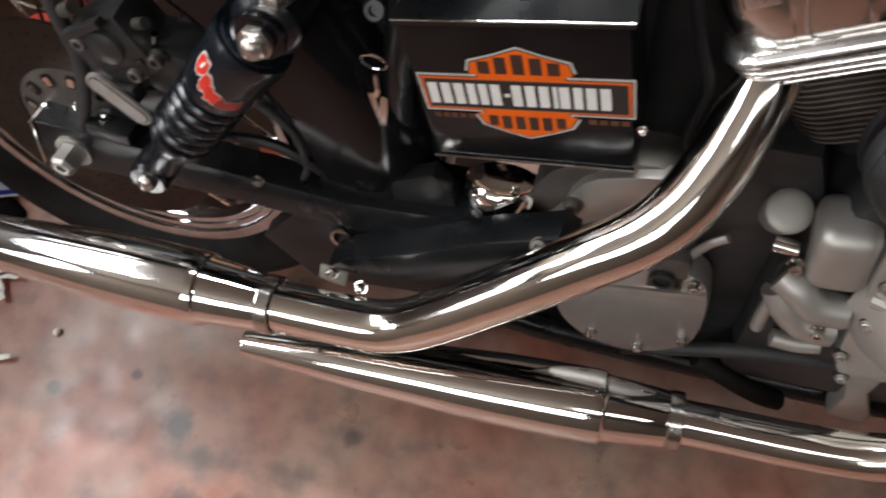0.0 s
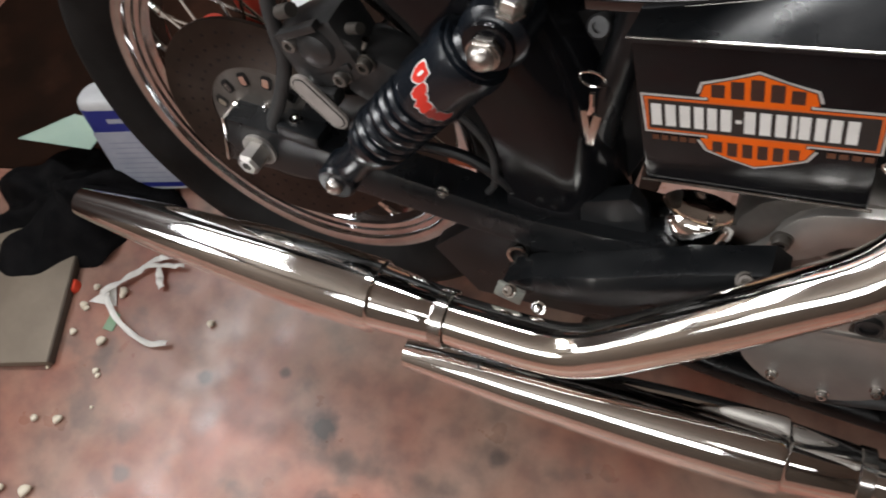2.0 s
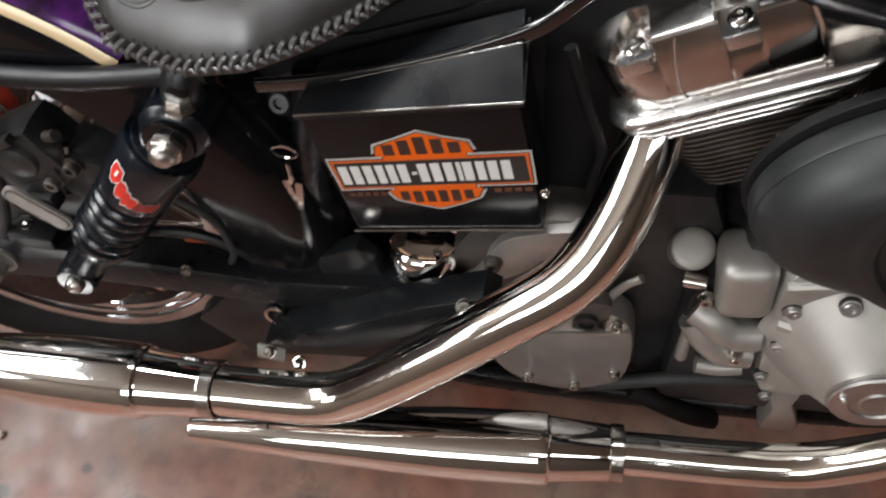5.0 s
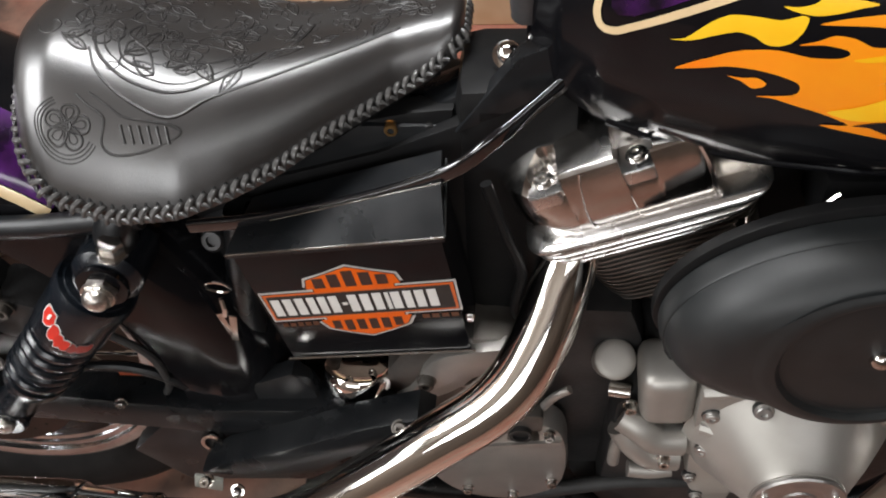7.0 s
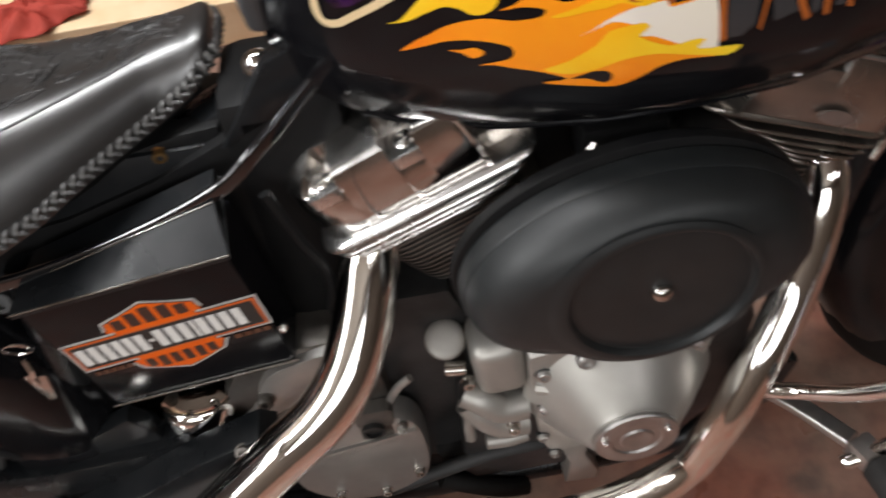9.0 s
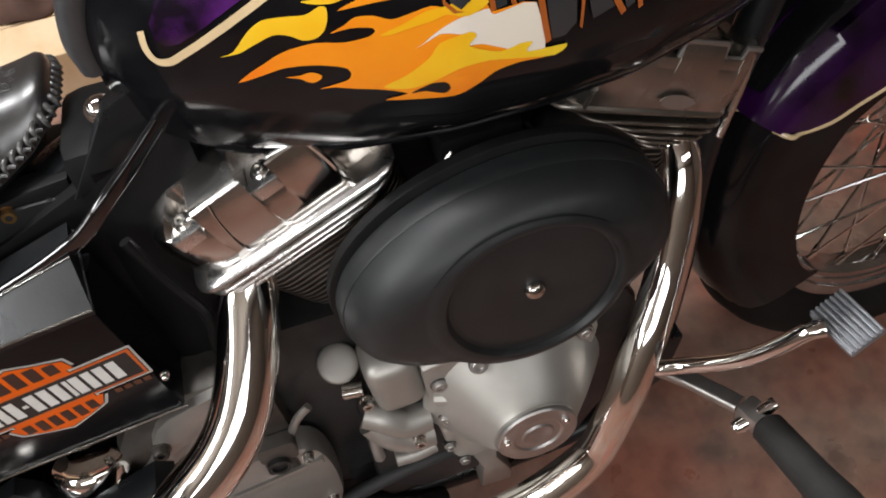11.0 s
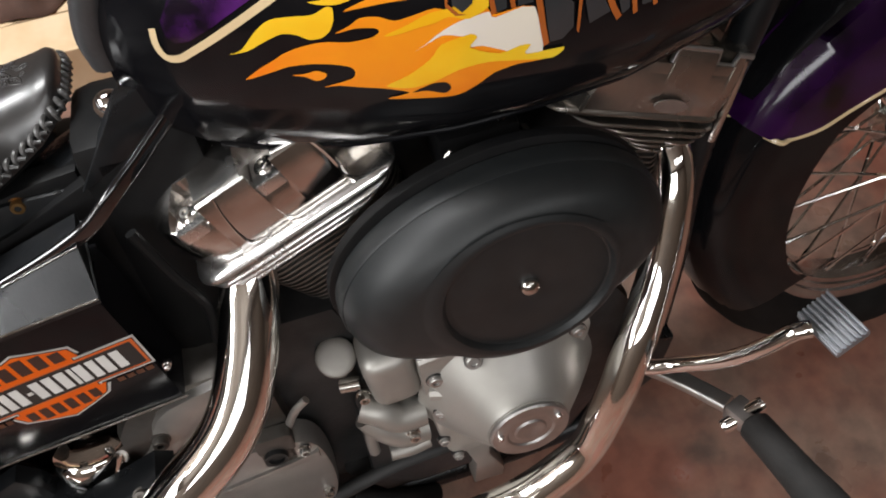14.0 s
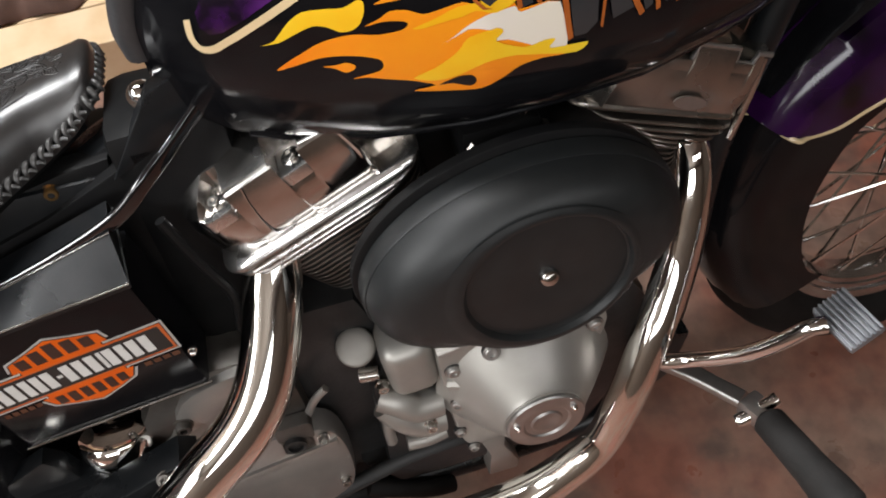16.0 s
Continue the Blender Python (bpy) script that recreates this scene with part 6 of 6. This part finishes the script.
for i in range(7):
    part("rib", box(lu * 0.98, lv * 0.075, 0.005, 0.0012, pm @ Matrix.Translation((0, lv * (-0.42 + 0.14 * i), 0.002))), PAD, pedal)
PEG_RUBBER = mat("worn_peg_rubber", (0.020, 0.018, 0.017), 0.75, 0.0, (0.013, 0.012, 0.011), 40, bump=0.25, bump_scale=250)
peg_arm = bmesh.new()
add(peg_arm, flat_bar([(1.04, -0.10, 0.27), (1.075, -0.135, 0.268), (1.107, -0.188, 0.276)], 0.020, 0.012, 0.004))
add(peg_arm, box(0.026, 0.028, 0.022, 0.005, Matrix.Translation((1.111, -0.205, 0.282)) @ Matrix.Rotation(radians(20), 4, "Z")))
peg = part("footpeg", peg_arm, BRUSHED, bike, "chrome folding footpeg with black rubber")
part("pivot_bolt", lathe([(0, 0.024), (0.007, 0.024), (0.008, 0.02), (0.008, -0.02), (0.007, -0.024), (0, -0.024)], axis_m((1.111, -0.208, 0.284), (1.14, -0.208, 0.30)), 16), CHROME, peg)
part("rubber", lathe([(0.013, 0), (0.017, 0.004), (0.0175, 0.03), (0.0185, 0.07), (0.021, 0.10), (0.021, 0.115), (0.017, 0.12), (0, 0.12)], axis_m((1.112, -0.222, 0.290), (1.119, -0.31, 0.305)), 24), PEG_RUBBER, peg, "black rubber peg sleeve")
dome(peg, (1.120, -0.335, 0.320), (0.0, -0.3, 0.9), 0.006, 0.003, CHROME, "end_screw")
part("engine_bracket", plate([(1.03, 0.26), (1.05, 0.30), (1.09, 0.29), (1.075, 0.22), (1.05, 0.20)], -0.08, -0.10, 0.004), FRAME_BLACK, bike, "black forward control bracket")
part("cable", tube([(1.135, -0.062, 0.615), (1.128, -0.062, 0.575), (1.118, -0.06, 0.53)], 0.0035, 8), CHROME_DULL, bike, "thin grey clutch cable")
for sy in (0.105, -0.105):
    fork = bmesh.new()
    add(fork, tube([(1.495, sy + 0.04, 0.335), (1.38, sy + 0.02, 0.62)], 0.026, 20, smooth=False))
    add(fork, tube([(1.38, sy + 0.02, 0.62), (1.245, sy, 0.94)], 0.0205, 20, smooth=False))
    part("fork_leg", fork, CHROME, bike, "chrome front fork leg")
part("steering_head", tube([(1.225, 0, 0.66), (1.165, 0, 0.82)], 0.035, 20, smooth=False), FRAME_BLACK, bike, "black steering head")
part("kickstand", tube([(0.72, 0.10, 0.12), (0.70, 0.19, 0.075), (0.66, 0.29, 0.058)], 0.010, 12), CHROME_DULL, bike, "steel side stand")
# added black blocks, no known parts, that keep the gaps round the engine dark
part("cylinder_gap_filler", box(0.20, 0.08, 0.16, 0.02, Matrix.Translation((0.885, 0.02, 0.60))), BLACK_MATTE, bike, "black filler block between the cylinders")
part("rear_block", box(0.10, 0.10, 0.28, 0.02, Matrix.Translation((0.635, 0.02, 0.53))), BLACK_MATTE, bike, "black filler block behind the rear cylinder")

part("inner_block", box(0.15, 0.06, 0.30, 0.02, Matrix.Translation((0.70, 0.055, 0.42))), BLACK_MATTE, bike, "black filler block above the gearbox")


# ---- things round the machine ----
def clothlike(seed, sx, sy, h, n=26, thick=0.006):
    """A crumpled cloth heap with folds and an uneven hem."""
    rg = random.Random(seed)
    ph = [rg.uniform(0, 6.28) for _ in range(6)]
    bm = bmesh.new()
    rows = []
    for i in range(n):
        row = []
        for j in range(n):
            u, v = 2 * i / (n - 1) - 1, 2 * j / (n - 1) - 1
            a = math.atan2(v, u)
            sq = max(abs(u), abs(v))
            edge = 1 + 0.14 * math.sin(3 * a + ph[0]) + 0.10 * math.sin(7 * a + ph[1])
            x, y = sx * sq * math.cos(a) * edge, sy * sq * math.sin(a) * edge
            fold = 0.5 + 0.5 * math.sin(9 * a + ph[2] + 2 * sq)
            z = h * (1 - sq ** 1.6) * (0.65 + 0.35 * math.sin(4 * u + ph[3]) * math.cos(3 * v + ph[4])) + 0.022 * fold * sq * (1.15 - sq) * 3
            z += 0.012 * noise.noise(Vector((x * 22, y * 22, seed)))
            row.append(bm.verts.new((x, y, max(0.002, z + 0.004))))
        rows.append(row)
    for g, k in zip(rows, rows[1:]):
        for j in range(n - 1):
            bm.faces.new((g[j], g[j + 1], k[j + 1], k[j]))
    res = bmesh.ops.extrude_face_region(bm, geom=bm.faces[:])
    bmesh.ops.translate(bm, vec=(0, 0, -0.002), verts=[q for q in res["geom"] if isinstance(q, bmesh.types.BMVert)])
    return bm


# bottle behind the rear wheel
bottle = tagged(new("plastic_bottle"), "white plastic fluid bottle with a blue label, leaning on the floor", "bottle")
bottle.matrix_world = pose(-0.366, 0.026, 0.0068, -14, 0, 17)
BW, BD = 0.13, 0.055
WHITE_PLASTIC = mat("white_plastic", (0.58, 0.59, 0.60), 0.4, base2=(0.50, 0.51, 0.52), scale=20)
BLUE = mat("blue_label", (0.02, 0.03, 0.22), 0.35, base2=(0.015, 0.022, 0.18), scale=30)
PALE_BLUE = mat("pale_label_panel", (0.42, 0.44, 0.50), 0.4, base2=(0.34, 0.36, 0.43), scale=30)
rings = []
for z, k, r in ((0.0, 0.97, 0.02), (0.004, 1.0, 0.022), (0.166, 1.0, 0.022), (0.172, 0.98, 0.022), (0.177, 0.92, 0.022), (0.180, 0.80, 0.02)):
    rings.append([Vector((a, b, z)) for a, b in rounded(BW * k, BD * k, r * k, 6)])
part("body", loft(rings), WHITE_PLASTIC, bottle, angle=60)
part("cap", lathe([(0.017, 0), (0.017, 0.018), (0.015, 0.02), (0, 0.02)], Matrix.Translation((0.035, 0, 0.179)), 24), BLUE, bottle, "blue screw cap")
part("label", loft([[Vector((a, b, z)) for a, b in rounded(BW * 1.006, BD * 1.01, 0.0222, 6)] for z in (0.006, 0.164)], cap=False), BLUE, bottle, "dark blue wrap label")
part("label_panel", box(0.110, 0.0006, 0.106, 0, Matrix.Translation((0, -BD / 2 - 0.0009, 0.070))), PALE_BLUE, bottle, "pale panel of small print")
INK = mat("dim_blue_print", (0.26, 0.28, 0.36), 0.5, base2=(0.32, 0.34, 0.42), scale=40)
for i in range(8):
    part("print_line", box(0.082 - 0.012 * (i % 3), 0.0003, 0.0022, 0, Matrix.Translation((-0.004 * (i % 3), -BD / 2 - 0.0014, 0.028 + 0.0105 * i))), INK, bottle)
part("print_title", box(0.05, 0.0003, 0.008, 0, Matrix.Translation((0.005, -BD / 2 - 0.0012, 0.144))), PALE_BLUE, bottle, "pale title bar")

CLOTH = mat("black_cloth", (0.003, 0.003, 0.0035), 0.9, base2=(0.008, 0.0075, 0.008), scale=40, bump=0.5, bump_scale=500, spec=0.1)
rag = tagged(link("rag", clothlike(3, 0.165, 0.115, 0.080, 34), CLOTH, angle=80), "crumpled black cloth rag lying on the floor", "cloth")
rag.matrix_world = pose(-0.485, -0.075, 0.0, 0, 0, 25)
BOARD = mat("grey_brown_board", (0.22, 0.18, 0.135), 0.6, base2=(0.17, 0.135, 0.10), scale=14, bump=0.15, bump_scale=150)
bd = tagged(new("wooden_board"), "grey-brown flat board lying on the floor", "board")
bd.matrix_world = pose(-0.625, -0.28, 0.0, 0, 0, 20)
part("panel", box(0.46, 0.24, 0.017, 0.0025, Matrix.Translation((0.0, 0, 0.0095))), BOARD, bd)
part("edge_band", box(0.0025, 0.236, 0.0145, 0.0005, Matrix.Translation((0.2315, 0, 0.0095))), mat("dark_board_edge", (0.075, 0.055, 0.04), 0.7, base2=(0.05, 0.038, 0.028), scale=60), bd, "darker worn edge")
sheet = tagged(link("paper_sheet", prism([(-0.09, -0.03), (0.055, -0.045), (0.06, 0.02), (-0.02, 0.035)], 0.0008, Matrix.Rotation(radians(-14), 4, "X")), mat("pale_green_paper", (0.42, 0.55, 0.46), 0.7, base2=(0.36, 0.49, 0.41), scale=12), smooth=False), "pale green sheet leaning behind the black rag", "paper")
sheet.matrix_world = pose(-0.515, 0.035, 0.075, 0, 0, 12)

PAPER = mat("white_paper", (0.74, 0.72, 0.68), 0.8, base2=(0.66, 0.64, 0.6), scale=40)


def scrap(pts, w, label):
    """A twisted paper strip lying on the floor."""
    q = smooth_path([(x, y, 0.004) for x, y in pts], 6)
    bm = bmesh.new()
    rows = []
    for i, p in enumerate(q):
        t = (q[min(i + 1, len(q) - 1)] - q[max(i - 1, 0)]).normalized()
        n = Vector((-t.y, t.x, 0))
        tw = 0.6 * math.sin(i * 0.7)
        off = n * math.cos(tw) * w + Vector((0, 0, 1)) * math.sin(tw) * w * 0.6
        z = Vector((0, 0, 0.004 + 0.004 * abs(math.sin(i * 0.5))))
        rows.append([bm.verts.new(p + z + off), bm.verts.new(p + z * 1.4), bm.verts.new(p + z - off)])
    for g, k in zip(rows, rows[1:]):
        for j in range(2):
            bm.faces.new((g[j], g[j + 1], k[j + 1], k[j]))
    return tagged(link("paper_strip", bm, PAPER, angle=80), label, "paper scrap", "paper scraps on the floor")


scrap([(-0.345, -0.185), (-0.325, -0.205), (-0.285, -0.225), (-0.235, -0.235), (-0.205, -0.225)], 0.0045, "twisted white paper strip on the floor")
scrap([(-0.355, -0.19), (-0.335, -0.165), (-0.315, -0.14), (-0.295, -0.11), (-0.275, -0.10)], 0.005, "crumpled white paper strip on the floor")
scrap([(-0.31, -0.128), (-0.285, -0.118), (-0.262, -0.112), (-0.245, -0.105)], 0.004, "short white paper strip on the floor")
scrap([(-0.285, -0.118), (-0.275, -0.135), (-0.262, -0.15)], 0.006, "curled white paper scrap on the floor")
tri = tagged(link("paper_scrap", prism([(-0.03, -0.006), (0.018, -0.015), (0.012, 0.018), (-0.005, 0.012)], 0.0012, Matrix.Translation((0, 0, 0.002)) @ Matrix.Rotation(radians(6), 4, "X")), PAPER, smooth=False), "torn white paper scrap on the floor", "paper scrap", "paper scraps on the floor")
tri.matrix_world = pose(-0.345, -0.19, 0.0, 0, 0, 20)
leaf = tagged(link("foil_scrap", prism([(-0.008, -0.014), (0.01, -0.016), (0.012, 0.012), (-0.004, 0.018)], 0.001, Matrix.Translation((0, 0, 0.001))), mat("green_foil", (0.16, 0.28, 0.16), 0.5, base2=(0.2, 0.3, 0.2), scale=60), smooth=False), "small green scrap on the floor", "scrap")
leaf.matrix_world = pose(-0.318, -0.222, 0.0, 0, 0, 10)
cap = tagged(link("bottle_cap", lathe([(0, 0.011), (0.009, 0.011), (0.0115, 0.008), (0.0125, 0)], None, 20), mat("red_plastic", (0.68, 0.06, 0.025), 0.4, base2=(0.6, 0.05, 0.02), scale=50)), "small red plastic cap on the floor", "cap")
cap.matrix_world = pose(-0.413, -0.193, 0.0)
PELLET = mat("cream_foam", (0.72, 0.66, 0.54), 0.85, base2=(0.62, 0.55, 0.43), scale=90, bump=0.3)
pellet = None
for x, y, s in ((-0.346, -0.391, 0.9), (-0.309, -0.38, 1), (-0.393, -0.436, 0.9), (-0.368, -0.507, 1), (-0.336, -0.493, 1), (-0.295, -0.482, 1.3), (-0.312, -0.255, 1.1), (-0.366, -0.257, 0.9), (-0.374, -0.214, 1), (-0.158, -0.175, 0.9), (-0.371, -0.181, 0.8), (-0.4, -0.257, 1), (-0.395, -0.265, 1), (-0.392, -0.284, 0.7), (-0.383, -0.3, 0.8), (-0.295, -0.298, 0.7), (-0.321, -0.173, 1.2), (-0.321, -0.18, 0.9), (-0.374, -0.319, 0.5), (-0.413, -0.252, 0.8), (-0.288, -0.303, 0.6), (-0.368, -0.217, 0.7), (-0.27, -0.347, 0.4)):
    if pellet is None:
        pb = bmesh.new()
        bmesh.ops.create_icosphere(pb, subdivisions=2, radius=0.0062)
        for v in pb.verts:
            v.co *= 1 + 0.35 * noise.noise(v.co * 300)
            v.co.z = (v.co.z + 0.006) * 0.8
        pellet = tagged(link("foam_crumb", pb, PELLET, angle=80), "small cream foam crumb on the floor", "crumb", "foam crumbs on the floor")
        ob = pellet
    else:
        ob = copy_thing(pellet, pose(x, y, 0))
    ob.matrix_world = pose(x, y, 0, 0, 0, 100 * x) @ Matrix.Diagonal((s, s * (0.8 + 0.4 * abs(math.sin(900 * x))), s, 1))

# timber and clutter beyond the machine
for x, y, z, sx, sy, sz, rot, nm, lb in ((0.30, 0.9355, 0.05, 0.86, 0.105, 0.10, 1, "timber_beam", "planed pine beam lying on the floor"), (0.50, 1.107, 0.035, 1.2, 0.14, 0.07, 2, "timber_plank", "rough pine plank lying behind the beam")):
    bm_ = tagged(link(nm, box(sx, sy, sz, 0.003), PINE, smooth=False), lb, "timber", "timber behind the motorcycle")
    bm_.matrix_world = pose(x, y, z, 0, 0, rot)
red = tagged(link("red_cloth", clothlike(21, 0.10, 0.055, 0.03), mat("red_cloth", (0.42, 0.05, 0.03), 0.8, base2=(0.34, 0.04, 0.025), scale=30, bump=0.3), angle=80), "crumpled red cloth lying on the pine beam", "cloth")
red.matrix_world = pose(0.075, 0.925, 0.1, 0, 0, 5)

# key ring hanging from the lock
keys = tagged(new("key_ring"), "steel key ring with a key hanging from the lock", "keys")
keys.matrix_world = pose(0, 0, 0, -LEAN_DEG, 0, 0)
cpts = [Vector((0.372 + 0.011 * math.cos(t), -0.086 - 0.004 * math.sin(t), 0.500 + 0.011 * math.sin(t))) for t in np.linspace(0, 2 * math.pi, 33)]
part("ring", tube(cpts, 0.0013, 8, smooth=False), CHROME, keys)
part("clip", tube([(0.374, -0.090, 0.489), (0.375, -0.093, 0.478), (0.373, -0.094, 0.470)], 0.0028, 8), CHROME, keys)
part("key", box(0.007, 0.002, 0.036, 0.0008, Matrix.Translation((0.377, -0.094, 0.452)) @ Matrix.Rotation(radians(10), 4, "Y")), CHROME_DULL, keys, "flat steel key")
part("key", box(0.006, 0.002, 0.03, 0.0008, Matrix.Translation((0.370, -0.093, 0.457)) @ Matrix.Rotation(radians(-8), 4, "Y")), CHROME_DULL, keys, "flat steel key")

def jar(x, y, r, h, body, lid, label, rot=0):
    """A small round container with its lid."""
    ob = tagged(new("jar"), label, "jar", "jars behind the rear wheel")
    ob.matrix_world = pose(x, y, 0.004, 0, 0, rot)
    part("body", lathe([(0, 0), (r * 0.94, 0), (r, 0.004), (r, h * 0.78), (r * 0.9, h * 0.84), (0, h * 0.84)], None, 28), body, ob)
    part("lid", lathe([(r * 0.95, h * 0.80), (r * 0.97, h * 0.82), (r * 0.97, h * 0.96), (r * 0.88, h), (0, h)], None, 28), lid, ob)
    return ob


BEIGE = mat("beige_plastic", (0.50, 0.40, 0.32), 0.5, base2=(0.42, 0.33, 0.26), scale=30)
RED_LID = mat("red_plastic_lid", (0.34, 0.035, 0.02), 0.4, base2=(0.28, 0.03, 0.016), scale=40)
jar(-0.385, 0.285, 0.025, 0.08, BEIGE, RED_LID, "small beige plastic jar with a red lid")
jar(-0.375, 0.375, 0.024, 0.09, RED_LID, BEIGE, "small red plastic jar with a beige lid", 40)
jar(-0.245, 0.36, 0.026, 0.08, BEIGE, WHITE_PLASTIC, "small beige plastic jar with a white lid", 80)
sack = tagged(link("sack", clothlike(33, 0.16, 0.11, 0.10), mat("brown_sackcloth", (0.11, 0.055, 0.038), 0.8, base2=(0.08, 0.04, 0.028), scale=20, bump=0.4, bump_scale=300), angle=80), "crumpled brown sack lying on the rough plank", "sack")
sack.matrix_world = pose(0.27, 1.12, 0.07, 0, 0, 10)

# added dark sheet that stands in for the floor's shade behind the machine
SHADE_SHEET = mat("dark_brown_shade_sheet", (0.016, 0.006, 0.003), 0.75, base2=(0.009, 0.004, 0.002), scale=9, bump=0.3, bump_scale=60, stain=(0.028, 0.011, 0.006), stain_scale=5, stain_at=0.55, spec=0.1)
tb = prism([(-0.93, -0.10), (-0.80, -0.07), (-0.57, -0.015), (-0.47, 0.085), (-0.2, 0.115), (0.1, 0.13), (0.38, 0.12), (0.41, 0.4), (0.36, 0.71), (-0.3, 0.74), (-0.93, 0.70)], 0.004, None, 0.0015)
tagged(link("tarpaulin", tb, SHADE_SHEET, smooth=False), "dark brown sheet on the floor standing in for shade", "tarpaulin")

# dark cabinet beyond the board, a guess added to shade board and floor
cab = tagged(new("cabinet"), "low dark brown wooden cabinet added to shade the floor", "cabinet")
cab.matrix_world = pose(-1.29, 0.20, 0)
BROWN = mat("dark_stained_wood", (0.035, 0.015, 0.009), 0.5, base2=(0.022, 0.010, 0.007), scale=12, bump=0.15, bump_scale=90)
part("body", box(0.64, 1.9, 1.16, 0.006, Matrix.Translation((0, 0, 0.58))), BROWN, cab)
part("top", box(0.68, 1.94, 0.03, 0.005, Matrix.Translation((0, 0, 1.176))), BROWN, cab)
for y in (-0.63, 0.0, 0.63):
    part("door", box(0.018, 0.61, 1.06, 0.004, Matrix.Translation((0.331, y, 0.59))), BROWN, cab)
    dome(cab, (0.341, y + 0.24, 0.75), (1, 0, 0), 0.012, 0.015, CHROME_DULL, "knob")
# tube lights under the ceiling
TUBE_WHITE = mat("white_enamel", (0.75, 0.75, 0.73), 0.4, base2=(0.7, 0.7, 0.68), scale=10)
for x, y, sx, sy in ((0.15, 0.75, 1.36, 0.18), (1.75, -1.60, 2.06, 0.36)):
    fitting = tagged(new("tube_light_fitting"), "white metal tube light fitting under the ceiling", "ceiling light", "tube light fittings")
    fitting.matrix_world = pose(x, y, 2.465)
    part("housing", box(sx, sy, 0.06, 0.006), TUBE_WHITE, fitting)
    for sgn in (-1, 1):
        part("end_cap", box(0.012, sy, 0.075, 0.003, Matrix.Translation((sgn * (sx / 2 + 0.007), 0, -0.008))), TUBE_WHITE, fitting, "white end cap")
